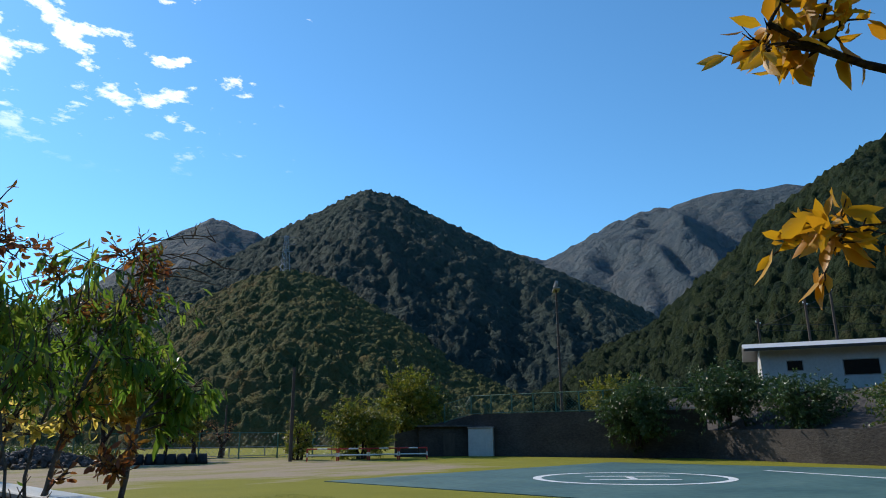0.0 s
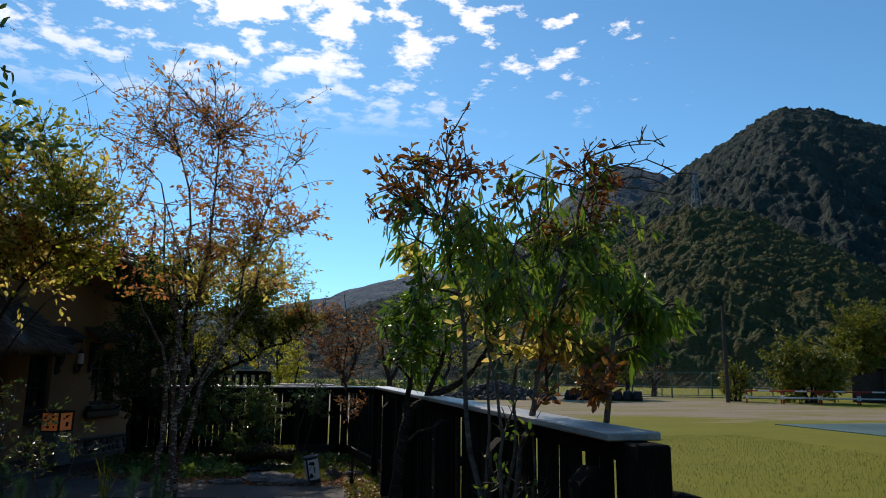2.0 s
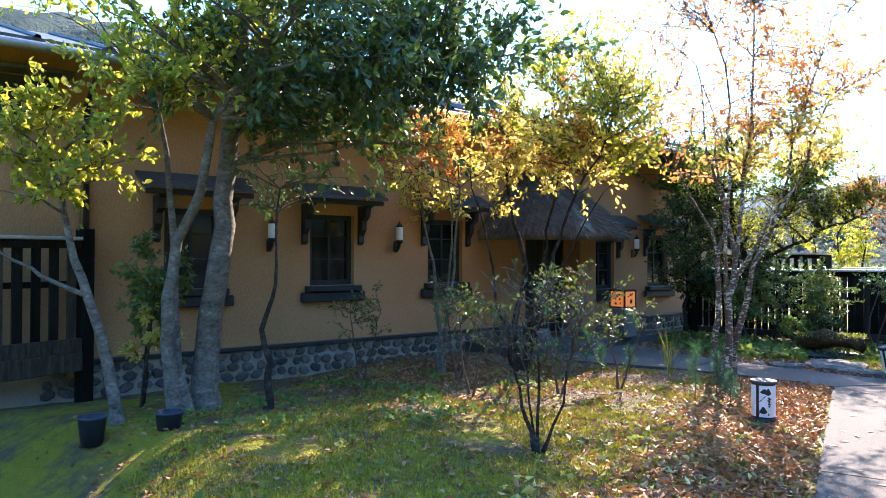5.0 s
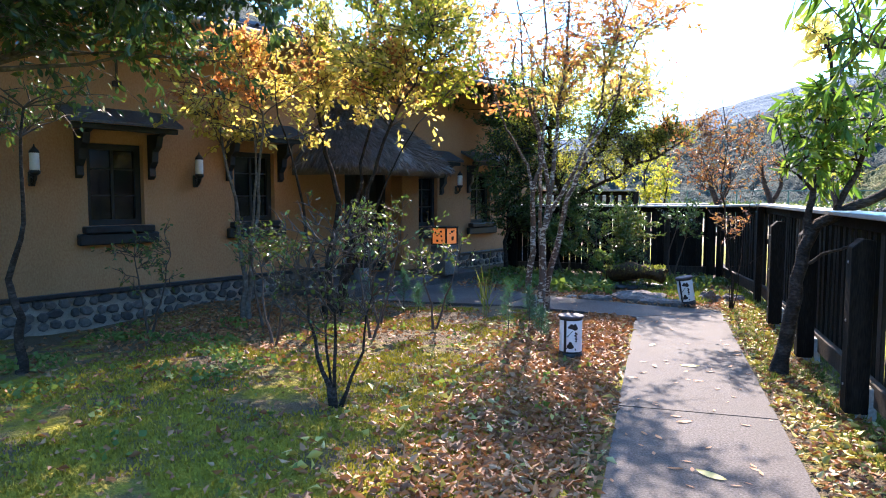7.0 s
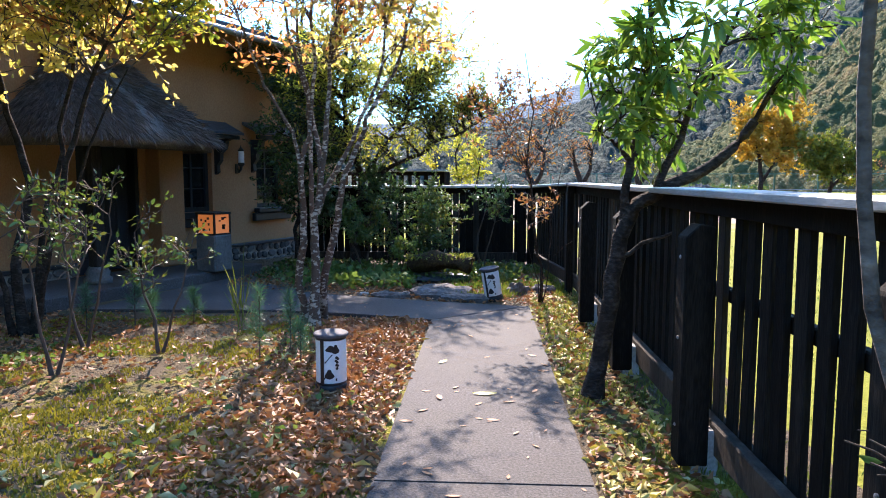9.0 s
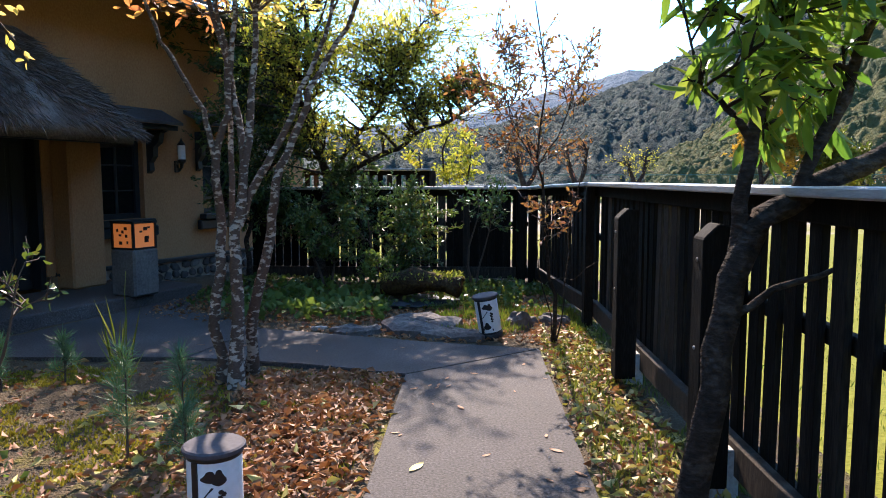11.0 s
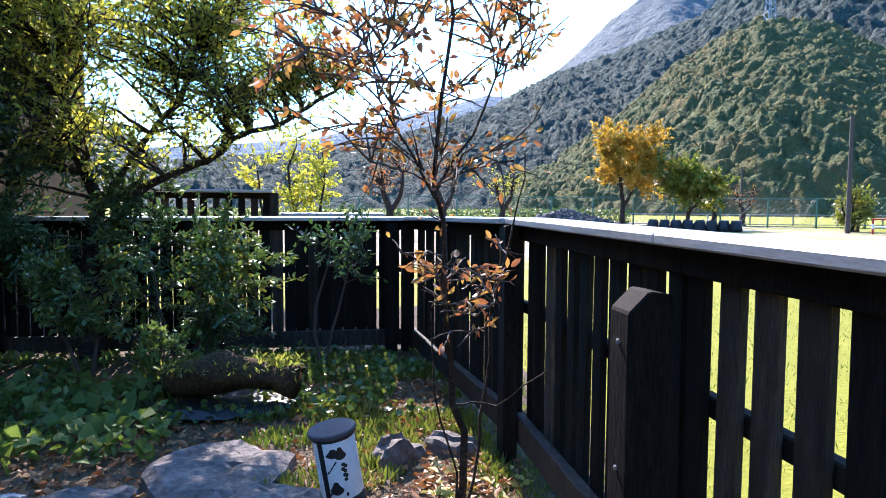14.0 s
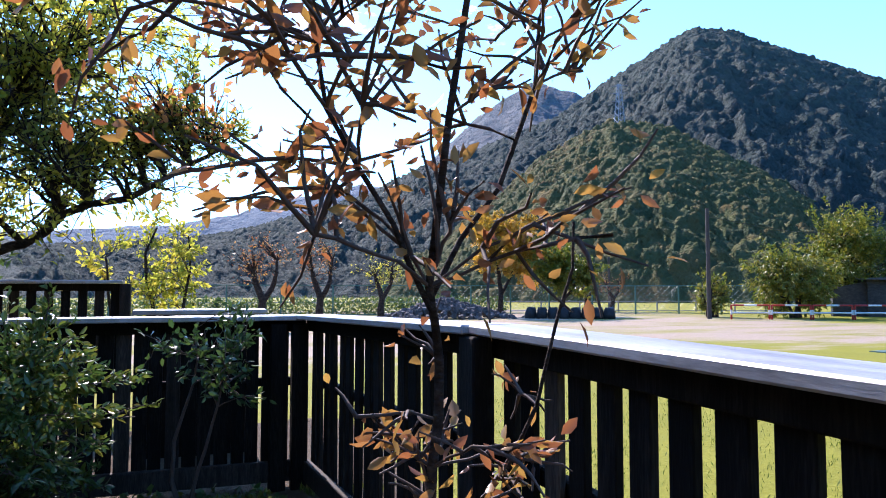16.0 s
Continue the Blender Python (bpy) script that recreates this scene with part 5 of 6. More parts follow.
tree("yellow_tree", "small spreading tree with glowing yellow autumn leaves", "tree",
     [([(-4.0, 4.75, 0), (-4.05, 4.8, 0.8), (-4.0, 4.85, 1.5), (-4.25, 4.9, 2.4), (-4.2, 4.9, 3.8)], 0.05, 0.012),
      ([(-3.92, 4.72, 0), (-3.75, 4.7, 0.7), (-3.5, 4.65, 1.5), (-3.2, 4.6, 2.2), (-2.7, 4.5, 3.1)], 0.038, 0.010),
      ([(-3.95, 4.8, 0), (-3.85, 4.85, 1.0), (-3.7, 4.9, 1.8), (-3.6, 4.9, 3.5)], 0.034, 0.010),
      ([(-4.08, 4.7, 0), (-4.2, 4.6, 0.7), (-4.3, 4.5, 1.5), (-4.6, 4.5, 2.6)], 0.028, 0.008),
      ([(-3.9, 4.7, 0), (-3.6, 4.55, 0.8), (-3.15, 4.4, 1.6), (-2.75, 4.3, 2.2)], 0.02, 0.006)],
     [((-3.5, 4.7, 3.2), (1.6, 1.2, 0.75), 1.0, 4200, 0.07, 0.5, 0.45, L_YELLOW),
      ((-2.75, 4.5, 2.95), (1.1, 0.9, 0.6), 0.7, 2600, 0.07, 0.5, 0.4, L_MAPLE),
      ((-3.7, 4.7, 2.55), (1.1, 0.9, 0.4), 0.45, 1300, 0.068, 0.5, 0.4, L_YELLOW),
      ((-3.7, 4.8, 3.0), (1.1, 0.9, 0.7), 0.4, 1300, 0.07, 0.46, 0.4, L_ORANGE),
      ((-3.2, 4.7, 3.9), (1.4, 1.0, 0.55), 0.6, 2200, 0.07, 0.5, 0.35, L_MAPLE)],
     15, M_BARK_DARK, 42, 7, 0.012)
tree("golden_tree", "low forked tree with gold and orange leaves near the inn", "tree",
     [([(-4.85, 4.15, 0), (-4.9, 4.2, 0.7), (-5.0, 4.25, 1.4), (-5.2, 4.2, 2.6)], 0.036, 0.010),
      ([(-4.78, 4.13, 0), (-4.7, 4.1, 0.8), (-4.6, 4.1, 1.5), (-4.55, 4.1, 2.6)], 0.03, 0.009),
      ([(-4.82, 4.2, 0), (-4.85, 4.3, 0.9), (-4.75, 4.3, 1.9), (-4.9, 4.2, 3.0)], 0.022, 0.008)],
     [((-4.95, 4.15, 2.6), (0.95, 0.8, 0.75), 1.0, 2000, 0.07, 0.5, 0.5, L_YELLOW),
      ((-5.05, 4.1, 2.9), (0.8, 0.6, 0.6), 0.6, 1300, 0.07, 0.46, 0.5, L_ORANGE)],
     16, M_BARK_GREY, 28, 6, 0.010)
tree("thin_tree", "thin crooked young tree with sparse grey-green leaves", "tree",
     [([(-5.1, 1.42, 0), (-5.08, 1.42, 0.45), (-5.2, 1.42, 0.75), (-5.05, 1.45, 1.2), (-5.0, 1.45, 2.1)], 0.04, 0.010)],
     [((-4.95, 1.5, 2.15), (0.75, 0.6, 0.3), 1.0, 380, 0.06, 0.45, 0.5, L_SHRUB)], 17, M_BARK_DARK, 12, 4, 0.010)
tree("evergreen_tree", "tall dark evergreen tree with several grey trunks", "tree",
     [([(-5.75, 1.22, -0.05), (-5.72, 1.25, 0.9), (-5.62, 1.3, 2.0), (-5.5, 1.4, 3.4), (-5.4, 1.5, 5.0)], 0.135, 0.05),
      ([(-5.66, 0.78, -0.1), (-5.78, 0.8, 0.6), (-5.72, 0.85, 1.6), (-5.3, 0.9, 2.7), (-4.6, 1.2, 3.6)], 0.075, 0.025),
      ([(-5.62, 0.92, -0.1), (-5.85, 0.95, 0.5), (-5.95, 1.0, 1.6), (-6.2, 1.0, 2.9)], 0.07, 0.02),
      ([(-5.55, 1.35, 2.6), (-4.8, 1.7, 3.2), (-3.9, 2.2, 3.5), (-3.2, 2.6, 3.4)], 0.035, 0.012)],
     [((-4.9, 1.7, 4.0), (2.0, 1.7, 1.1), 1.0, 9000, 0.095, 0.42, 0.5, L_DARK),
      ((-3.7, 2.4, 3.7), (1.3, 1.2, 0.65), 0.5, 4000, 0.095, 0.42, 0.5, L_DARK),
      ((-4.5, 2.0, 2.95), (1.7, 1.2, 0.5), 0.7, 6000, 0.09, 0.45, 0.6, L_DARK),
      ((-5.6, 0.4, 3.4), (1.2, 1.0, 0.9), 0.4, 2800, 0.085, 0.45, 0.4, L_MAPLE)],
     18, M_BARK_GREY, 60, 7, 0.028)
tree("maple_tree", "slim leaning tree with yellow-green leaves by the gate", "tree",
     [([(-5.85, 0.36, -0.1), (-6.05, 0.3, 0.8), (-6.35, 0.2, 1.6), (-6.6, 0.1, 2.6)], 0.06, 0.018),
      ([(-6.15, 0.25, 1.1), (-6.6, 0.0, 1.35), (-7.0, -0.4, 1.7)], 0.025, 0.008)],
     [((-6.4, 0.0, 2.4), (0.95, 0.9, 0.6), 1.0, 1900, 0.075, 0.6, 0.5, L_MAPLE)], 19, M_BARK_GREY, 20, 5, 0.014)
tree("gate_shrub", "leafy green and yellow shrub by the gate", "shrub",
     [([(-6.35, 0.95, -0.1), (-6.35, 1.0, 0.6), (-6.3, 1.05, 1.3)], 0.022, 0.008), ([(-6.3, 0.9, -0.1), (-6.1, 0.85, 0.6), (-6.1, 0.9, 1.1)], 0.018, 0.006)],
     [((-6.3, 1.0, 1.15), (0.45, 0.4, 0.55), 1.0, 1700, 0.075, 0.4, 0.5, L_SHRUB), ((-6.2, 1.0, 0.7), (0.4, 0.35, 0.35), 0.4, 500, 0.07, 0.42, 0.5, L_YELLOW)], 20, M_BARK_DARK, 18, 5, 0.008)
tree("bare_shrub", "nearly leafless twiggy shrub in the moss", "shrub",
     [([(-2.30, 1.30, 0.03), (-2.42, 1.32, 0.35), (-2.5, 1.3, 0.8)], 0.022, 0.005), ([(-2.27, 1.27, 0.03), (-2.25, 1.25, 0.5), (-2.3, 1.2, 1.1)], 0.016, 0.004),
      ([(-2.25, 1.32, 0.03), (-2.1, 1.35, 0.4), (-2.05, 1.4, 0.9)], 0.014, 0.004), ([(-2.32, 1.34, 0.03), (-2.45, 1.5, 0.5), (-2.4, 1.6, 1.15)], 0.012, 0.004)],
     [((-2.3, 1.35, 0.95), (0.5, 0.45, 0.5), 1.0, 260, 0.042, 0.5, 0.2, L_SHRUB)], 21, M_BARK_DARK, 54, 5, 0.006)
for k, (x, y, h) in enumerate(((-3.25, 4.35, 1.35), (-4.35, 3.75, 1.1), (-3.0, 3.55, 1.2), (-3.75, 2.95, 1.0), (-2.55, 4.2, 0.95), (-5.3, 3.1, 0.9))):
    tree("twiggy_shrub", "sparse twiggy shrub with a few olive leaves", "shrub",
         [([(x, y, 0), (x - 0.1, y, h * 0.5), (x - 0.15, y, h)], 0.014, 0.004), ([(x + 0.03, y + 0.02, 0), (x + 0.2, y, h * 0.5), (x + 0.3, y, h * 0.9)], 0.012, 0.004)],
         [((x, y, h * 0.85), (0.42, 0.4, 0.35), 1.0, 260, 0.05, 0.5, 0.2, L_SHRUB)], 40 + k, M_TWIG, 20, 4, 0.006)
tree("spreading_tree", "spreading feathery broadleaf tree over the garden corner", "tree",
     [([(-2.05, 10.1, 0), (-2.05, 10.1, 0.7), (-1.95, 10.1, 1.4), (-2.2, 10.1, 2.3), (-2.3, 10.1, 3.8)], 0.085, 0.03),
      ([(-2.0, 10.1, 1.1), (-1.5, 10.0, 1.55), (-1.0, 9.9, 1.75), (-0.4, 9.8, 2.05), (0.1, 9.7, 2.35)], 0.045, 0.014),
      ([(-1.97, 10.1, 1.35), (-1.5, 10.1, 2.0), (-1.1, 10.0, 2.7), (-0.7, 9.9, 3.3)], 0.035, 0.012)],
     [((-1.6, 9.9, 3.3), (1.5, 1.0, 0.8), 1.0, 6200, 0.055, 0.42, 0.4, L_MAPLE),
      ((-2.6, 10.2, 2.4), (0.9, 0.8, 1.1), 0.7, 3400, 0.06, 0.4, 0.4, L_FEATHER),
      ((-0.6, 9.8, 2.5), (0.9, 0.7, 0.22), 0.5, 2200, 0.05, 0.4, 0.3, L_FEATHER),
      ((-0.8, 9.8, 2.95), (0.9, 0.7, 0.22), 0.5, 2600, 0.05, 0.4, 0.3, L_MAPLE),
      ((-1.4, 9.7, 2.2), (1.2, 0.8, 0.5), 0.8, 2800, 0.055, 0.4, 0.3, L_MAPLE),
      ((-0.9, 9.75, 2.25), (1.1, 0.7, 0.28), 0.6, 2200, 0.05, 0.4, 0.3, L_FEATHER),
      ((-1.2, 9.8, 2.75), (1.4, 0.8, 0.4), 0.7, 3200, 0.05, 0.4, 0.3, L_MAPLE),
      ((0.0, 9.7, 2.5), (0.55, 0.45, 0.2), 0.3, 1500, 0.05, 0.4, 0.3, L_FEATHER),
      ((-0.1, 9.7, 2.75), (0.5, 0.4, 0.25), 0.25, 260, 0.07, 0.5, 0.4, L_ORANGE),
      ((-2.2, 9.5, 2.9), (1.1, 0.7, 0.7), 0.6, 2800, 0.055, 0.42, 0.3, L_MAPLE)],
     22, M_BARK_DARK, 52, 7, 0.02)
tree("dark_thicket", "dense dark evergreen thicket beside the inn", "shrub",
     [([(-2.9, 10.6, 0), (-2.9, 10.6, 1.2), (-2.9, 10.7, 2.6), (-3.0, 10.7, 4.4)], 0.06, 0.02), ([(-3.0, 10.0, 0), (-2.95, 10.0, 1.0), (-3.0, 10.0, 2.0)], 0.04, 0.015), ([(-1.5, 10.0, 0), (-1.5, 10.0, 0.8), (-1.45, 10.0, 1.5)], 0.03, 0.01)],
     [((-2.85, 10.3, 1.8), (0.95, 0.7, 1.2), 1.0, 5600, 0.075, 0.4, 0.5, L_DARK), ((-2.15, 9.95, 1.1), (1.1, 0.45, 0.8), 0.8, 6500, 0.065, 0.42, 0.4, L_DARK),
      ((-3.3, 10.5, 3.2), (1.0, 0.8, 0.9), 0.6, 5000, 0.075, 0.38, 0.5, L_DARK)], 23, M_BARK_DARK, 44, 7, 0.014)
tree("azalea_shrub", "rounded garden shrub with green and bronze leaves", "shrub",
     [([(-1.05, 9.35, 0), (-1.0, 9.3, 0.4), (-0.9, 9.3, 0.9)], 0.02, 0.006), ([(-1.1, 9.35, 0), (-1.25, 9.3, 0.5), (-1.3, 9.3, 0.9)], 0.02, 0.006)],
     [((-0.85, 9.2, 0.85), (0.65, 0.5, 0.42), 1.0, 3800, 0.055, 0.42, 0.3, L_SHRUB), ((-0.85, 9.1, 0.4), (0.6, 0.4, 0.3), 0.4, 1800, 0.05, 0.42, 0.3, L_DARK)], 24, M_TWIG, 26, 5, 0.008)
tree("camellia_shrub", "thin upright camellia with glossy leaves against the fence", "shrub",
     [([(-0.05, 9.7, 0), (-0.08, 9.7, 0.5), (0.02, 9.7, 1.2)], 0.018, 0.005), ([(0.0, 9.7, 0), (0.15, 9.68, 0.6), (0.3, 9.65, 1.0)], 0.014, 0.004)],
     [((0.05, 9.65, 1.0), (0.5, 0.3, 0.42), 1.0, 620, 0.06, 0.45, 0.3, L_DARK)], 25, M_TWIG, 20, 4, 0.006)
tree("azalea_shrub", "loose dark shrub among the garden weeds", "shrub",
     [([(-1.75, 9.2, 0), (-1.7, 9.2, 0.35), (-1.7, 9.15, 0.8)], 0.018, 0.006), ([(-1.8, 9.2, 0), (-1.95, 9.2, 0.4), (-2.0, 9.2, 0.8)], 0.018, 0.006)],
     [((-1.75, 9.1, 0.7), (0.5, 0.4, 0.4), 1.0, 2200, 0.055, 0.42, 0.3, L_SHRUB)], 34, M_TWIG, 22, 5, 0.008)
tree("low_bush", "small bright green bush beside the log", "shrub",
     [([(-1.15, 8.75, 0), (-1.12, 8.7, 0.25), (-1.1, 8.7, 0.45)], 0.012, 0.004)], [((-1.12, 8.65, 0.38), (0.28, 0.25, 0.2), 1.0, 600, 0.05, 0.5, 0.1, L_GROUND)], 26, M_TWIG, 14, 4, 0.005)
tree("yellow_green_tree", "upright yellow-green tree beyond the garden fence", "tree",
     [([(-0.55, 14.9, -0.06), (-0.5, 14.9, 1.0), (-0.5, 14.9, 2.3)], 0.05, 0.012), ([(-0.9, 14.8, -0.06), (-1.0, 14.8, 1.0), (-1.1, 14.8, 1.9)], 0.04, 0.01), ([(-0.3, 14.9, -0.06), (-0.15, 14.9, 1.2), (-0.1, 14.9, 2.2)], 0.035, 0.01)],
     [((-0.55, 14.9, 1.8), (0.75, 0.6, 0.85), 1.0, 2400, 0.075, 0.45, 0.3, L_MAPLE)], 27, M_BARK_DARK, 24, 6, 0.012)
# tree over the start of the walk, its boughs of golden leaves hanging into the view
tree("overhanging_tree", "tree with golden leaves hanging low over the walk", "tree",
     [([(2.94, -5.23, -0.06), (2.89, -5.13, 1.18), (2.74, -4.93, 2.18), (2.34, -4.53, 2.98)], 0.10, 0.035),
      ([(2.79, -5.03, 1.88), (2.74, -4.43, 2.48), (2.54, -3.93, 2.76), (2.04, -3.53, 3.00)], 0.035, 0.010),
      ([(2.84, -5.08, 1.48), (2.89, -4.43, 2.08), (2.74, -3.88, 2.38), (2.39, -3.58, 2.30)], 0.02, 0.006)],
     [((2.16, -3.61, 2.96), (0.34, 0.22, 0.14), 0.5, 120, 0.12, 0.42, 0.9, L_BRANCH), ((2.34, -3.55, 2.28), (0.2, 0.22, 0.13), 0.5, 90, 0.12, 0.42, 0.9, L_BRANCH),
      ((3.04, -4.93, 3.38), (1.2, 0.9, 0.6), 1.0, 900, 0.14, 0.42, 0.6, L_BRANCH)], 28, M_BARK_DARK, 18, 4, 0.014)

# --- far side of the field ---
def pipe_rail(a, b):
    """Low red and white pipe barrier of one section."""
    ob = thing("pipe_barrier", "low red and white steel pipe barrier on the grass", "barrier", group="pipe barriers")
    a, b = Vector((*a, -0.06)), Vector((*b, -0.06))
    for p in (a, b):
        for k in range(3):
            vs, fs = tubes([[(p + Vector((0, 0, 0.26 * k)), 0.05), (p + Vector((0, 0, 0.26 * (k + 1))), 0.05)]], 8)
            under("post", raw("post", vs, fs, M_WHITEPAINT if k == 1 else M_RED, True), ob)
    for z, first in ((0.76, M_RED), (0.36, M_WHITEPAINT)):
        for k in range(3):
            p, q = a.lerp(b, k / 3), a.lerp(b, (k + 1) / 3)
            mt = M_WHITEPAINT if (k == 1) else first
            vs, fs = tubes([[(p + Vector((0, 0, z)), 0.045), (q + Vector((0, 0, z)), 0.045)]], 8)
            under("rail", raw("rail", vs, fs, mt, True), ob)


RA, RB = Vector((27.2, 35.1)), Vector((34.6, 31.3))
for k in range(4):
    p, q = RA.lerp(RB, k * 0.25), RA.lerp(RB, k * 0.25 + 0.235)
    pipe_rail(p, q)


def utility_pole(x, y, h, r=0.12, z0=-0.06, arm=True, lab="brown utility pole at the field edge"):
    ob = thing("utility_pole", lab, "pole", pose(x, y, z0), "utility poles")
    vs, fs = tubes([[(Vector((0, 0, 0)), r), (Vector((0, 0, h)), r * 0.75)]], 10)
    under("shaft", raw("shaft", vs, fs, M_POLE, True), ob)
    if arm:
        part("crossarm", box(-0.6, 0.6, -0.05, 0.05, h - 0.5, h - 0.4), M_POLE, ob)
        for k in (-0.5, 0, 0.5):
            part("insulator", box(k - 0.04, k + 0.04, -0.04, 0.04, h - 0.395, h - 0.25, 0.01), M_WHITEPAINT, ob)
    return ob


utility_pole(26.55, 36.05, 6.1, 0.13, arm=False)
utility_pole(30.5, 52.0, 4.2, 0.10, arm=False)
utility_pole(60.5, 17.5, 9.4, 0.12, 1.5, lab="utility pole behind the house")
utility_pole(58.5, 13.0, 9.2, 0.12, 2.5, lab="utility pole behind the house")
utility_pole(62, 12.0, 10.2, 0.13, 3, lab="utility pole behind the house")
lit = thing("floodlight_pole", "tall lattice pole with a platform of floodlights", "floodlight", pose(44.9, 27.2, 2.6))
vs, fs = tubes([[(Vector((0, 0, 0)), 0.12), (Vector((0, 0, 10.6)), 0.08)]], 10)
under("mast", raw("mast", vs, fs, M_POLE, True), lit)
part("platform", box(-0.9, 0.9, -0.25, 0.25, 10.0, 10.1), M_METAL, lit, at=pose(0, 0, 0, 0, 0, 40))
for k in range(5):
    part("floodlight", box(-0.17, 0.17, -0.12, 0.12, 10.25, 10.6, 0.04), M_METAL, lit, at=pose(0, 0, 0, 0, 0, 40) @ pose(-0.8 + 0.4 * k, 0, 0))
    part("stem", box(-0.02, 0.02, -0.02, 0.02, 10.1, 10.26), M_METAL, lit, at=pose(0, 0, 0, 0, 0, 40) @ pose(-0.8 + 0.4 * k, 0, 0))
for k in range(10):
    part("rung", box(-0.22, 0.22, -0.02, 0.02, 1.0 + k * 0.9, 1.05 + k * 0.9), M_METAL, lit)


def long_wall(name, label, pts, z0, z1, thick, material):
    ob = tagged(thing(name, label, "wall", kind="structure"))
    for (x0, y0, h0), (x1, y1, h1) in zip(pts, pts[1:]):
        d = Vector((x1 - x0, y1 - y0, 0))
        bm = box(0, d.length, 0, thick, z0, z1)
        for v in bm.verts:
            if v.co.z > z0 + 0.01:
                v.co.z = h0 + (h1 - h0) * v.co.x / d.length
        part("wall_section", bm, material, ob, at=pose(x0, y0, 0, 0, 0, math.degrees(math.atan2(d.y, d.x))))
    return ob


long_wall("wall_retaining", "dark textured retaining wall at the field edge", [(36.4, 36.8, 1.6), (41.2, 33.0, 3.05), (42.8, 22.0, 3.05), (45.0, 16.0, 3.05)], -0.3, 3.0, 0.6, M_WALLROCK)
long_wall("wall_low", "low dark stone wall under the bank", [(44.6, 16.5, 1.7), (40.5, 8.0, 1.7), (36.2, -6.0, 1.7)], -0.3, 1.7, 0.7, M_WALLROCK)
bank = tagged(under("ground_bank", grid("ground_bank", 0, 46, -26, 22, 30, 30, lambda u, v: 0, M_WALLROCK)), "dark earth bank above the low wall", "ground", kind="structure")
bank.matrix_basis = Matrix.Identity(4)
for v in bank.data.vertices:
    x0 = float(np.interp(v.co.y, [-26, -6, 8, 16.5, 22], [36.0, 36.9, 41.2, 45.3, 44.5]))
    u = v.co.x / 46
    v.co.x = x0 + u * 46
    v.co.z = 1.6 + min(1.0, u * 6) * 2.6 + 0.4 * noise.noise(v.co * 0.4)

shed = thing("shed", "small white sheet-metal shed against the dark wall", "shed", pose(40.0, 32.5, -0.06, 0, 0, -58))
part("body", box(0, 1.9, 0, 1.4, 0, 2.05, 0.02), M_SHED, shed)
part("roof", box(-0.06, 1.96, -0.08, 1.46, 2.05, 2.16, 0.02), M_METAL, shed)
for k in range(9):
    part("rib", box(0.1 + 0.21 * k, 0.13 + 0.21 * k, -0.012, 0.0, 0.05, 2.0), M_SHED, shed)
store = thing("store_building", "low dark timber store beside the shed", "shed", pose(37.6, 35.4, -0.06, 0, 0, -36))
part("body", box(0, 3.9, 0, 2, 0, 2.2), M_WALLROCK, store)
bm = box(-0.2, 4.1, -0.35, 2.1, 2.2, 2.32)
part("roof", bm, M_ROOF, store)
part("door", box(1.9, 2.8, -0.04, 0.0, 0.0, 1.7), M_POLE, store)


def mesh_fence(name, label, pts, h, mat_, step=2.0, cell=0.25):
    ob = thing(name, label, "fence")
    wires = []
    for (x0, y0, z0), (x1, y1, z1) in zip(pts, pts[1:]):
        a, b = Vector((x0, y0, z0)), Vector((x1, y1, z1))
        n = max(1, round((b - a).length / step))
        for i in range(n):
            p = a.lerp(b, i / n)
            part("post", box(-0.04, 0.04, -0.04, 0.04, 0, h), mat_, ob, at=pose(*p))
        for z in (h - 0.03, 0.08):
            vs, fs = tubes([[(a + Vector((0, 0, z)), 0.03), (b + Vector((0, 0, z)), 0.03)]], 6)
            under("rail", raw("rail", vs, fs, mat_), ob)
        m = int((b - a).length / cell)
        for i in range(m):
            p = a.lerp(b, i / m)
            q = a.lerp(b, min(1, (i + h / cell) / m))
            wires += [[(p, 0.006), (q + Vector((0, 0, h)), 0.006)], [(p + Vector((0, 0, h)), 0.006), (q, 0.006)]]
    vs, fs = tubes(wires, 3)
    tagged(under("wire_mesh", raw("wire_mesh", vs, fs, mat_), ob), kind="stuff")


mesh_fence("chain_link_fence", "pale green chain-link fence on top of the dark wall", [(39.4, 34.4, 2.4), (41.3, 33.3, 3.05), (42.9, 22.3, 3.05), (45.0, 16.4, 3.05)], 1.45, M_GREENMETAL)
mesh_fence("chain_link_fence", "green net fence along the far end of the field", [(-14, 47.5, -0.06), (14, 47, -0.06), (22, 46, -0.06), (30, 43, -0.06), (36.5, 38.5, -0.06)], 1.9, M_GREENMETAL, 3.0, 0.4)
mesh_fence("guard_fence", "pale roadside rail behind the net fence", [(-10, 52, -0.06), (24, 51, -0.06), (40, 45, -0.06)], 0.8, M_METAL, 3.0, 1.2)

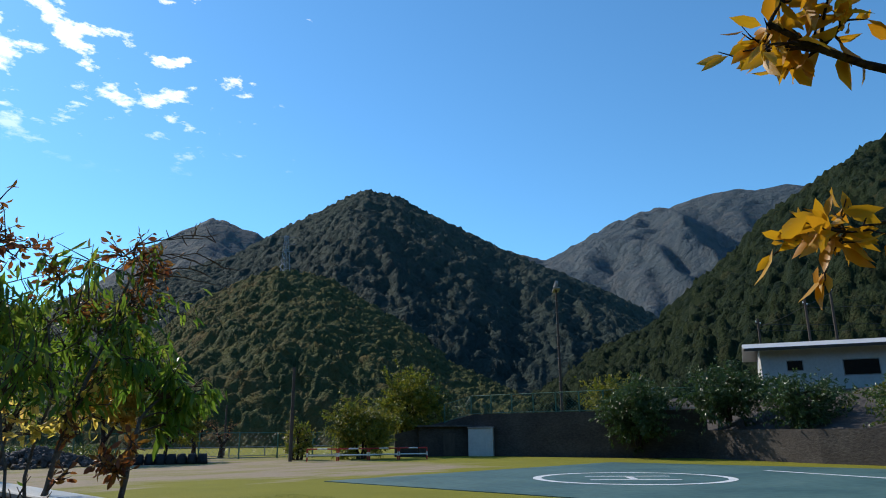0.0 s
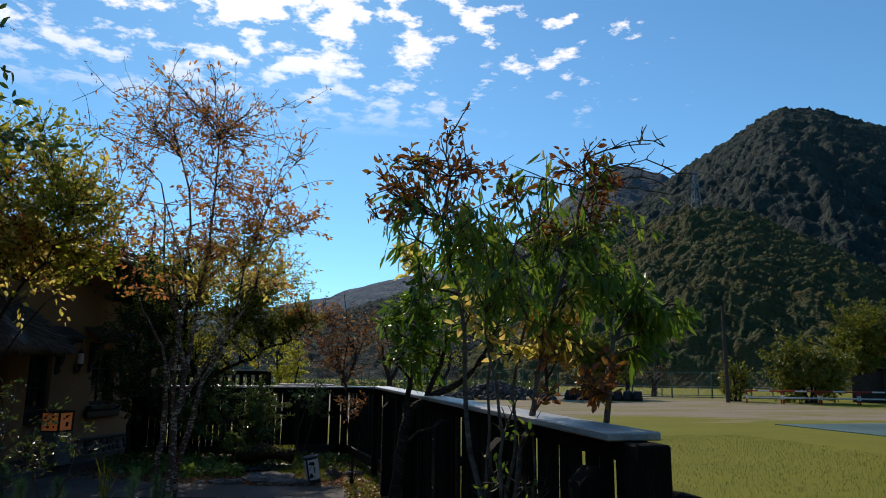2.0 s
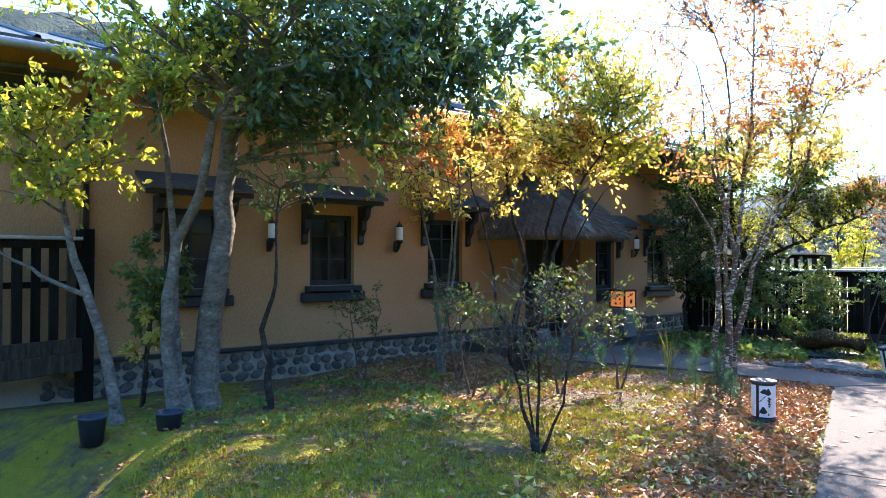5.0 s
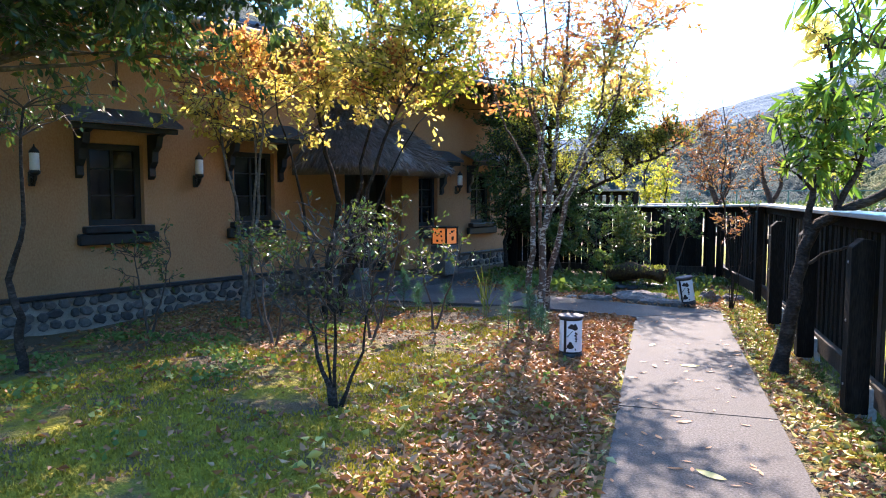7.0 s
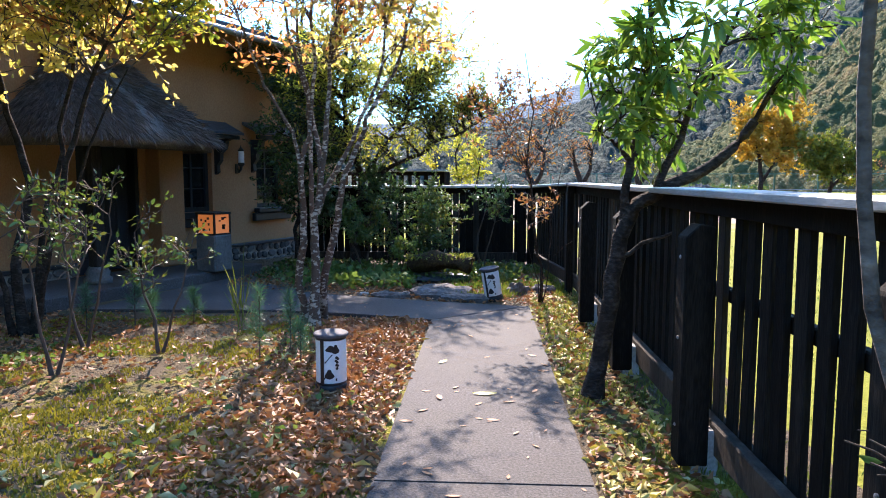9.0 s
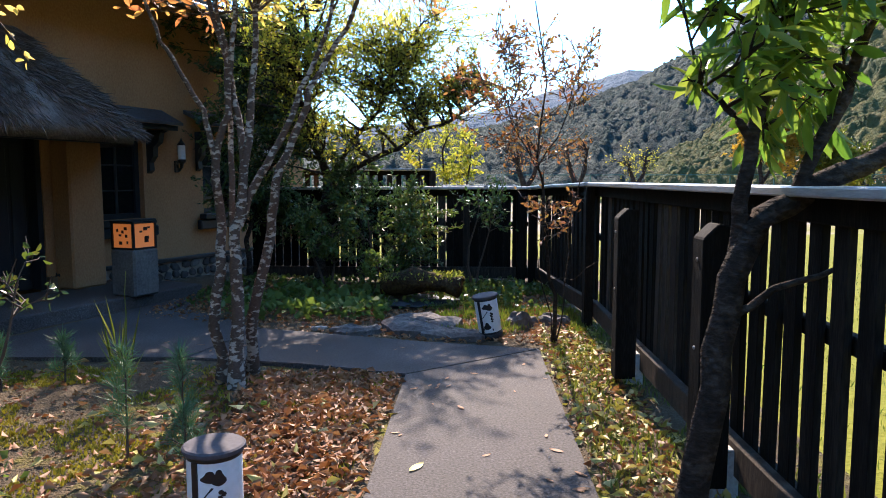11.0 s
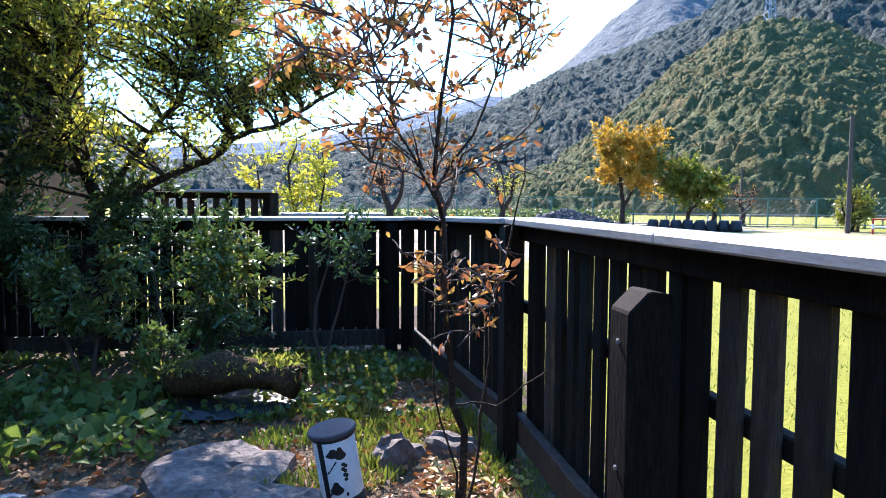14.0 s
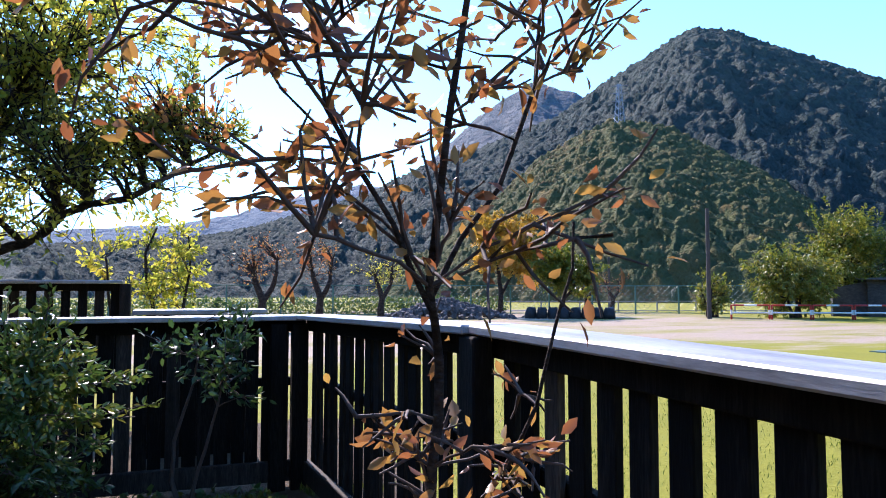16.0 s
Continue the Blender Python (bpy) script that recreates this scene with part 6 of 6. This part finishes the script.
heap = thing("rubble_heap", "heap of dark broken stone beside the field", "rubble", pose(13, 41.2, -0.06))
rng2 = random.Random(8)
vs_all, fs_all = [], []
ico = boulder(3, 1, 1, 1, 0.25, 1)
ico.verts.ensure_lookup_table()
ico.verts.index_update()
IV, IF = [v.co.copy() for v in ico.verts], [tuple(v.index for v in f.verts) for f in ico.faces]
ico.free()
for k in range(650):
    x = rng2.gauss(0, 1.7)
    y = rng2.gauss(0, 0.8)
    z = max(0.0, 1.15 * (1 - (abs(x) / 4.0)) * math.exp(-y * y / 1.4)) * rng2.uniform(0.75, 1.0)
    s = rng2.uniform(0.10, 0.24)
    rot = Euler((rng2.uniform(0, 6), rng2.uniform(0, 6), 0)).to_matrix()
    b0 = len(vs_all)
    vs_all += [rot @ (v * s) + Vector((x, y, z)) for v in IV]
    fs_all += [tuple(b0 + q for q in f) for f in IF]
tagged(under("rubble", raw("rubble", vs_all, fs_all, M_RUBBLE), heap), kind="stuff")
bag = thing("sandbag", "bulging black sack in a row at the field edge", "sack", pose(17.6, 39.9, -0.06), "black sacks")
part("sack", boulder(4, 0.34, 0.32, 0.5, 0.12, 3), M_TYRE, bag, at=pose(0, 0, 0.24), smooth=True)
for k in range(1, 8):
    copy_thing(bag, pose(17.6 + 0.53 * k, 39.9 - 0.3 * k, -0.06, 0, 0, 40 * k))


def bush(name, label, x, y, z0, rx, ry, rz, count, size, material, seed, hang=0.4, stems=3, width=0.45, cat="bush"):
    return tree(name, label, cat, [([(x + 0.3 * (k - 1), y, z0), (x + 0.5 * (k - 1), y, z0 + rz * 0.7), (x + 0.7 * (k - 1), y, z0 + rz * 1.3)], 0.10, 0.03) for k in range(stems)],
                [((x, y, z0 + rz), (rx, ry, rz), 1.0, count, size, width, hang, material)], seed, M_BARK_DARK, 60, 8, 0.03, fine=False)


bush("willow_bush", "weeping yellow-green bush behind the barriers", 32.2, 35.6, -0.06, 3.3, 1.9, 2.0, 11000, 0.26, L_BUSH, 50, 1.2, width=0.3)
bush("pale_bush", "small sparse yellowish bush beside the pole", 28.5, 38.1, -0.06, 1.3, 1.0, 1.3, 1800, 0.2, L_BUSH, 51)
bush("round_tree", "dense rounded green tree above the store", 38.2, 37.4, 0.2, 3.2, 2.6, 3.4, 13000, 0.24, L_BUSH, 52)
bush("round_tree", "dark green tree beside the rounded one", 42.0, 38.6, 0.2, 2.6, 2.2, 2.8, 6000, 0.24, L_VINE, 53)
bush("vine_mass", "vine-covered thicket spilling over the wall", 42.4, 19.6, 0.7, 2.7, 3.2, 2.1, 12000, 0.22, L_VINE, 54, 0.8)
bush("vine_mass", "vine-covered thicket spilling over the wall", 44.5, 14.3, 2.2, 3.0, 3.6, 1.75, 12000, 0.22, L_VINE, 55, 0.8)
bush("vine_mass", "green thicket on the bank", 43.0, 9.3, 1.6, 2.6, 3.0, 1.5, 8000, 0.2, L_VINE, 56, 0.6)
bush("vine_mass", "green thicket on the bank", 41.0, 3.5, 1.6, 2.2, 3.0, 1.35, 7000, 0.2, L_SHRUB, 57, 0.6)
bush("bank_bush", "autumn-tinged bushes along the bank", 38.8, -2.0, 1.6, 2.0, 3.0, 1.3, 5500, 0.2, L_BUSH, 58, 0.5)
bush("wall_top_bush", "bushes with autumn tints above the retaining wall", 52.0, 27.0, 2.6, 3.4, 3.0, 1.6, 6000, 0.25, L_BUSH, 59, 0.4)
bush("wall_top_bush", "bushes with autumn tints above the retaining wall", 49.0, 23.0, 2.8, 2.4, 2.4, 1.0, 4000, 0.25, L_SHRUB, 60, 0.4)
bush("rust_bush", "small rust-coloured bush above the wall", 52.0, 23.5, 2.8, 1.0, 1.0, 1.0, 900, 0.22, L_RUST, 61, 0.4)
tree("amber_tree", "amber autumn tree at the far end of the field", "tree",
     [([(17.4, 43.6, -0.06), (17.4, 43.6, 1.6), (17.0, 43.6, 3.4), (16.8, 43.6, 5.2)], 0.18, 0.05), ([(17.4, 43.6, 1.2), (18.3, 43.5, 2.8), (19.0, 43.4, 4.6)], 0.11, 0.03)],
     [((17.6, 43.6, 4.3), (2.9, 1.9, 2.3), 1.0, 10000, 0.26, 0.5, 0.3, L_GINKGO)], 62, M_BARK_DARK, 46, 7, 0.04, fine=False)
tree("green_tree", "spreading green tree beside the amber one", "tree",
     [([(21.0, 42.3, -0.06), (21.0, 42.3, 1.2), (20.8, 42.3, 2.6), (20.5, 42.3, 3.6)], 0.15, 0.04), ([(21.0, 42.3, 0.9), (21.8, 42.2, 2.0), (22.4, 42.2, 3.0)], 0.09, 0.03)],
     [((21.1, 42.3, 2.7), (2.6, 1.7, 1.55), 1.0, 9000, 0.24, 0.5, 0.3, L_BUSH)], 63, M_BARK_DARK, 40, 7, 0.03, fine=False)
for k, (x, y, h) in enumerate(((2.4, 33.5, 3.6), (5.2, 36.5, 3.9), (9.0, 40.0, 3.6), (27.5, 47.0, 2.8), (24.5, 45.5, 3.0))):
    tree("bare_tree", "pruned tree almost bare of leaves at the field edge", "tree",
         [([(x, y, -0.06), (x + 0.05, y, h * 0.3), (x - 0.3, y, h * 0.6)], 0.2, 0.10), ([(x, y, h * 0.25), (x + 0.5, y, h * 0.5), (x + 0.6, y, h * 0.75)], 0.14, 0.05)],
         [((x, y, h * 0.72), (1.5, 1.2, h * 0.34), 1.0, 500 if k < 3 else 250, 0.11, 0.5, 0.3, L_SAPLING if k != 2 else L_MAPLE)], 70 + k, M_BARK_DARK, 30, 6, 0.04, "bare trees", fine=False)
hedge = thing("hedge", "clipped low hedge along the far field edge", "hedge", pose(2, 48.6, -0.06))
rng = np.random.default_rng(90)
hc = np.stack([rng.uniform(-14, 18, 9000), rng.uniform(-0.6, 0.6, 9000), rng.uniform(0, 1.1, 9000)], 1)
under("foliage", leaves_mesh("foliage", hc, rng.normal(size=(9000, 3)), 0.22, 0.5, rng, L_SHRUB), hedge)

house = thing("house", "single-storey pale house with a long low metal roof", "house", pose(48.6, 13.4, 4.0, 0, 0, -68))
part("wall", box(0, 22, 0, 7, 0, 3.05), M_HOUSE, house)
bm = bmesh.new()
prof = [(-0.9, 3.0), (3.5, 3.75), (7.9, 3.0), (7.9, 2.85), (3.5, 3.6), (-0.9, 2.85)]
a = [bm.verts.new((-1.0, y, z)) for y, z in prof]
b = [bm.verts.new((23.0, y, z)) for y, z in prof]
bm.faces.new(a)
bm.faces.new(b[::-1])
for i in range(6):
    bm.faces.new((a[i], b[i], b[(i + 1) % 6], a[(i + 1) % 6]))
bmesh.ops.recalc_face_normals(bm, faces=bm.faces)
part("roof", bm, M_SHED, house, "long pale metal roof")
part("fascia", box(-1.0, 23.0, -0.96, -0.905, 2.8, 2.98), M_POLE, house)
for x, w, z0, z1 in ((1.6, 0.9, 1.5, 2.1), (4.9, 2.0, 1.1, 2.05), (9.5, 2.0, 1.1, 2.05), (14, 2.0, 1.1, 2.05)):
    win = part("window", box(x - 0.06, x + w + 0.06, -0.03, -0.004, z0 - 0.06, z1 + 0.06), M_METAL, house)
    part("pane", box(x, x + w, -0.045, -0.032, z0, z1), M_GLASS, win, "dark glass pane")
for k in range(40):
    part("cladding_rib", box(0.3 + 0.55 * k, 0.33 + 0.55 * k, -0.02, -0.001, 0, 2.8), M_HOUSE, house)

wires = thing("overhead_cables", "thin power cables strung between the poles", "cable")
for k, (a, b) in enumerate((((60.5, 17.5, 10.4), (95, -8, 15)), ((60.5, 17.5, 9.9), (95, -8, 14.3)), ((58.5, 13, 11.2), (60.5, 17.5, 10.2)), ((58.5, 13, 11.0), (80, -14, 14.5)), ((62, 12, 12.6), (58.5, 13, 11.2)), ((26.55, 36.05, 5.6), (60, 50, 8)))):
    a, b = Vector(a), Vector(b)
    line = [(a.lerp(b, t / 12) - Vector((0, 0, (b - a).length * 0.03 * math.sin(math.pi * t / 12))), 0.02) for t in range(13)]
    vs, fs = tubes([line], 4)
    under("cable", raw("cable", vs, fs, M_BLACK), wires)

# pylon on the hill crest
pylon = thing("pylon", "pale steel lattice transmission pylon on the hill", "pylon", pose(111, 170, 46.5))
legs, H = [], 13.5
for sx in (-1, 1):
    for sy in (-1, 1):
        legs.append([(Vector((sx * 1.5, sy * 1.5, -6)), 0.16), (Vector((sx * 0.35, sy * 0.35, H)), 0.10)])
for k in range(7):
    w0, w1 = 1.5 - 1.15 * k / 7, 1.5 - 1.15 * (k + 1) / 7
    z0, z1 = H * k / 7, H * (k + 1) / 7
    for s in (-1, 1):
        legs += [[(Vector((-w0, s * w0, z0)), 0.08), (Vector((w1, s * w1, z1)), 0.08)], [(Vector((w0, s * w0, z0)), 0.08), (Vector((-w1, s * w1, z1)), 0.08)],
                 [(Vector((s * w0, -w0, z0)), 0.08), (Vector((s * w1, w1, z1)), 0.08)]]
vs, fs = tubes(legs, 5)
under("lattice", raw("lattice", vs, fs, M_METAL), pylon)
for z in (8.5, 10.8, 13.0):
    vs, fs = tubes([[(Vector((-2.1, 1.4, z)), 0.09), (Vector((2.1, -1.4, z)), 0.09)]], 5)
    under("crossarm", raw("crossarm", vs, fs, M_METAL), pylon)

# --- ground cover, litter, grass ---
rng = np.random.default_rng(77)


def scatter(n, x0, x1, y0, y1, keep=None):
    pts = []
    while len(pts) < n:
        x, y = rng.uniform(x0, x1), rng.uniform(y0, y1)
        if keep is None or keep(x, y):
            pts.append((x, y))
    return pts


def on_path(x, y):
    if abs(x) < 0.52 and y < 6.0:
        return True
    if -4.1 < x < 0.5 and 5.6 + 0.12 * abs(x) < y < 6.5 - 0.33 * x and y < 9:
        return True
    return False


def off_wall(x, y):
    return (x + 6.9) * 0.930 + (y - 3.2) * -0.367


def in_garden(x, y):
    return not on_path(x, y) and off_wall(x, y) > 0.15 and x < 1.6


def litter(name, label, pts, size, material, flat=0.25, lift=0.012):
    c = [(x, y, garden_z(x, y) + lift + rng.uniform(0, 0.02)) for x, y in pts]
    d = rng.normal(size=(len(pts), 3))
    d[:, 2] *= flat
    ob = under(name, leaves_mesh(name, c, d, size, 0.5, rng, material, 0.3))
    return tagged(ob, label, "leaf litter", kind="stuff")


def dense(x, y):
    near_path = math.exp(-((x + 0.95) / 0.55) ** 2) if y < 5.8 else 0.0
    tree_foot = math.exp(-((x + 4.5) ** 2 + (y - 4.0) ** 2) / 2.2)
    return in_garden(x, y) and rng.random() < max(0.05, near_path, tree_foot * 0.9)


litter("leaf_litter", "dry brown curled leaves lying beside the path", scatter(6500, -2.1, -0.5, 0.0, 5.9, dense), 0.062, L_LITTER)
litter("leaf_litter", "scattered dry leaves under the trees", scatter(6500, -6.4, -0.6, -1.5, 6.0, dense), 0.062, L_LITTER)
litter("leaf_litter", "scattered dry leaves in the moss", scatter(2600, -5.5, -0.55, -3.0, 5.7, in_garden), 0.055, L_LITTER)
litter("leaf_litter", "yellowing leaves strewn along the fence", scatter(1500, 0.52, 1.05, -2.5, 7.3, in_garden), 0.07, L_LITTER_Y)
litter("leaf_litter", "brown leaves strewn along the fence", scatter(2200, 0.52, 1.05, -2.5, 7.3, in_garden), 0.055, L_LITTER)
litter("leaf_litter", "brown leaves in the garden corner", scatter(4200, -3.4, 0.9, 6.6, 9.5, in_garden), 0.055, L_LITTER)
litter("leaf_litter", "pale leaves strewn near the path", scatter(420, -2.2, -0.5, -1.2, 5.0, in_garden), 0.085, L_LITTER_Y)


def blades(name, label, pts, h, width, material, cat="grass"):
    c = [(x, y, garden_z(x, y) - 0.005) for x, y in pts]
    d = rng.normal(size=(len(pts), 3)) * 0.35
    d[:, 2] = 1.0
    return tagged(under(name, leaves_mesh(name, c, d, h, width, rng, material, 0.15)), label, cat, kind="stuff")


def strip(x, y):
    return in_garden(x, y) and noise.noise(Vector((x * 2.2, y * 2.2, 5))) > -0.15


blades("grass", "short ragged grass along the fence foot", scatter(10000, 0.55, 1.6, -2.5, 10.1, strip), 0.06, 0.16, L_GRASS)
blades("grass", "grass and low weeds in the sunny corner", scatter(6000, -0.6, 1.0, 7.0, 10.2, strip), 0.075, 0.2, L_GRASS)
blades("moss", "yellow-green moss tufts on the open mound", scatter(48000, -4.8, -0.6, -2.6, 2.8, lambda x, y: in_garden(x, y) and noise.noise(Vector((x * 1.2, y * 1.2, 1))) > -0.3), 0.03, 0.45, leafy("moss tufts", [(0.10, 0.095, 0.012), (0.26, 0.22, 0.022), (0.44, 0.36, 0.04)], 0.25, 0.9), "moss")
blades("moss", "moss patches between the fallen leaves", scatter(20000, -4.2, -0.6, 2.2, 5.9, lambda x, y: in_garden(x, y) and noise.noise(Vector((x * 1.9, y * 1.9, 9))) > 0.05), 0.028, 0.45, bpy.data.materials["moss tufts"], "moss")


def cover(name, label, pts, size, material, lift=0.05, flat=0.6, width=0.8):
    c = [(x, y, garden_z(x, y) + rng.uniform(0.02, lift)) for x, y in pts]
    d = rng.normal(size=(len(pts), 3))
    d[:, 2] = np.abs(d[:, 2]) * flat
    return tagged(under(name, leaves_mesh(name, c, d, size, width, rng, material, 0.12)), label, "ground cover", kind="stuff")


cover("ground_cover", "broad round green leaves of low ground cover", scatter(620, -2.5, -0.9, 7.5, 9.1, in_garden), 0.095, L_GROUND, 0.16, 0.3, 0.95)
cover("ground_cover", "small-leaved weeds under the far shrubs", scatter(3600, -3.2, 0.9, 8.1, 10.2, strip), 0.06, L_SHRUB, 0.10)
cover("ground_cover", "low weeds below the inn wall", scatter(1300, -6.2, -3.2, 0.4, 4.0, lambda x, y: in_garden(x, y) and noise.noise(Vector((x * 1.6, y * 1.6, 2))) > 0.12), 0.05, L_GROUND, 0.06)
cover("ground_cover", "sprigs of weeds in the moss", scatter(420, -4.6, -0.8, -2.4, 5.0, lambda x, y: in_garden(x, y) and noise.noise(Vector((x * 2.6, y * 2.6, 4))) > 0.25), 0.05, L_GROUND, 0.05)
gy = np.stack([rng.uniform(1.7, 12, 26000), rng.uniform(-4, 14, 26000), np.full(26000, -0.062)], 1)
gd = rng.normal(size=(26000, 3)) * 0.35
gd[:, 2] = 1
tagged(under("grass", leaves_mesh("grass", gy, gd, 0.05, 0.16, rng, L_GRASS, 0.15)), "short mown lawn beyond the fence", "grass", kind="stuff")


def seedling(x, y, h, seed, needle=0.10):
    """Young pine: a stalk with tufts of long needles."""
    r = np.random.default_rng(seed)
    ob = thing("pine_seedling", "young pine seedling with soft blue-green needles", "seedling", pose(x, y, -0.02), "pine seedlings")
    lines = [[(Vector((0, 0, 0)), 0.007), (Vector((0.01, 0, h)), 0.003)]]
    c, d = [], []
    for k in range(7):
        z = h * (0.3 + 0.7 * k / 6)
        a = r.uniform(0, 6.28)
        tip = Vector((math.cos(a) * 0.10 * (1.1 - z / h), math.sin(a) * 0.10 * (1.1 - z / h), z + 0.04))
        lines.append([(Vector((0, 0, z)), 0.004), (tip, 0.002)])
        for _ in range(70):
            c.append(tuple(Vector((0, 0, z)).lerp(tip, r.uniform(0.1, 1))))
            v = Vector(r.normal(size=3)) + tip.normalized() * 0.5 + Vector((0, 0, 0.5))
            d.append(tuple(v))
    vs, fs = tubes(lines, 5)
    under("stem", raw("stem", vs, fs, M_TWIG), ob)
    under("needles", leaves_mesh("needles", c, d, needle, 0.03, r, L_PINE, 0.05), ob)


for k, (x, y, h) in enumerate(((-1.72, 4.15, 0.5), (-1.35, 3.95, 0.28), (-1.55, 4.4, 0.42), (-3.3, 5.3, 0.45), (-3.05, 5.15, 0.3), (-2.75, 5.35, 0.28), (-3.6, 5.0, 0.35))):
    seedling(x, y, h, 100 + k)
reed = thing("grass_stalk", "tall yellow-green grass stalk in the litter", "grass", pose(-2.15, 4.95, -0.02))
r = np.random.default_rng(5)
c = [(r.normal() * 0.03, r.normal() * 0.03, r.uniform(0, 0.3)) for _ in range(26)]
under("blade_tuft", leaves_mesh("blade_tuft", c, [(r.normal() * 0.25, r.normal() * 0.25, 1) for _ in c], 0.34, 0.02, r, L_GRASS, 0.1), reed)
vs, fs = tubes([bend((0, 0, 0), (0.05, 0, 0.82), 0.005, 0.002, r, 5)], 5)
under("stem", raw("stem", vs, fs, L_GRASS), reed)


def fallen_leaf(x, y, size, material, rz, lab):
    """One large leaf lying on the concrete, curled along its rib."""
    vs, fs = [], []
    for i in range(7):
        t = i / 6
        w = 0.17 * math.sin(math.pi * t) ** 0.8
        z = 0.01 + 0.10 * (t - 0.5) ** 2
        vs += [((t - 0.5), -w, z + 0.05 * w), ((t - 0.5), 0, z), ((t - 0.5), w, z + 0.06 * w + 0.03)]
    for i in range(6):
        fs += [(3 * i, 3 * i + 1, 3 * i + 4, 3 * i + 3), (3 * i + 1, 3 * i + 2, 3 * i + 5, 3 * i + 4)]
    ob = under("fallen_leaf", raw("fallen_leaf", [Vector(v) * size for v in vs], fs, material, True), at=pose(x, y, 0.003, 0, 0, rz))
    tagged(ob, lab, "leaf", "leaves on the path")


fallen_leaf(0.012, 3.285, 0.16, L_LITTER_Y, 4, "large yellow leaf lying on the concrete path")
fallen_leaf(0.018, 0.895, 0.17, L_LITTER_Y, -35, "large yellow leaf lying on the concrete path")
fallen_leaf(-0.297, 4.05, 0.12, L_LITTER_Y, 60, "large yellow leaf lying on the concrete path")
fallen_leaf(-0.08, 1.75, 0.12, L_LITTER, 30, "dry brown leaf lying on the concrete path")
fallen_leaf(-0.27, 3.2, 0.11, L_LITTER, 100, "dry brown leaf lying on the concrete path")
rp = random.Random(12)
for k in range(90):
    x, y = rp.uniform(-0.47, 0.47), rp.uniform(-2.5, 6.0)
    fallen_leaf(x, y, rp.uniform(0.035, 0.085), L_LITTER, rp.uniform(0, 360), "dry brown leaf lying on the concrete path")
for k in range(16):
    fallen_leaf(rp.uniform(-2.8, -0.5), rp.uniform(6.2, 6.6), rp.uniform(0.04, 0.07), L_LITTER, rp.uniform(0, 360), "dry brown leaf lying on the concrete path")

# --- stones of the plinth, each set proud of its joints ---
STONES = []
for k in range(7):
    bm = bmesh.new()
    rk = random.Random(k)
    n = 7
    rim = [(math.cos(2 * math.pi * i / n) * rk.uniform(0.8, 1.1), math.sin(2 * math.pi * i / n) * rk.uniform(0.8, 1.1)) for i in range(n)]
    back_v = [bm.verts.new((0, y, z)) for y, z in rim]
    mid_v = [bm.verts.new((0.7, y * 0.97, z * 0.97)) for y, z in rim]
    top_v = [bm.verts.new((1.0 + rk.uniform(-0.1, 0.2), y * 0.7, z * 0.7)) for y, z in rim]
    for i in range(n):
        j = (i + 1) % n
        bm.faces.new((back_v[i], back_v[j], mid_v[j], mid_v[i]))
        bm.faces.new((mid_v[i], mid_v[j], top_v[j], top_v[i]))
    bm.faces.new(top_v)
    me = bpy.data.meshes.new("stone")
    bm.to_mesh(me)
    bm.free()
    me.materials.append(M_STONE)
    STONES.append(me)
rs = random.Random(21)
for a, b in ((-2.6, DOOR[0] - 0.12), (DOOR[1] + 0.12, 10.4)):
    for row in range(3):
        s = a + rs.uniform(0.05, 0.15)
        while s < b:
            w = rs.uniform(0.11, 0.21)
            z = -0.06 + row * 0.122 + rs.uniform(-0.015, 0.015)
            under("stone", STONES[rs.randrange(7)], inn, at=pose(0.036, s, z, rs.uniform(-25, 25)) @ Matrix.Diagonal((0.03, w * 0.52, 0.062, 1)))
            s += w + 0.018
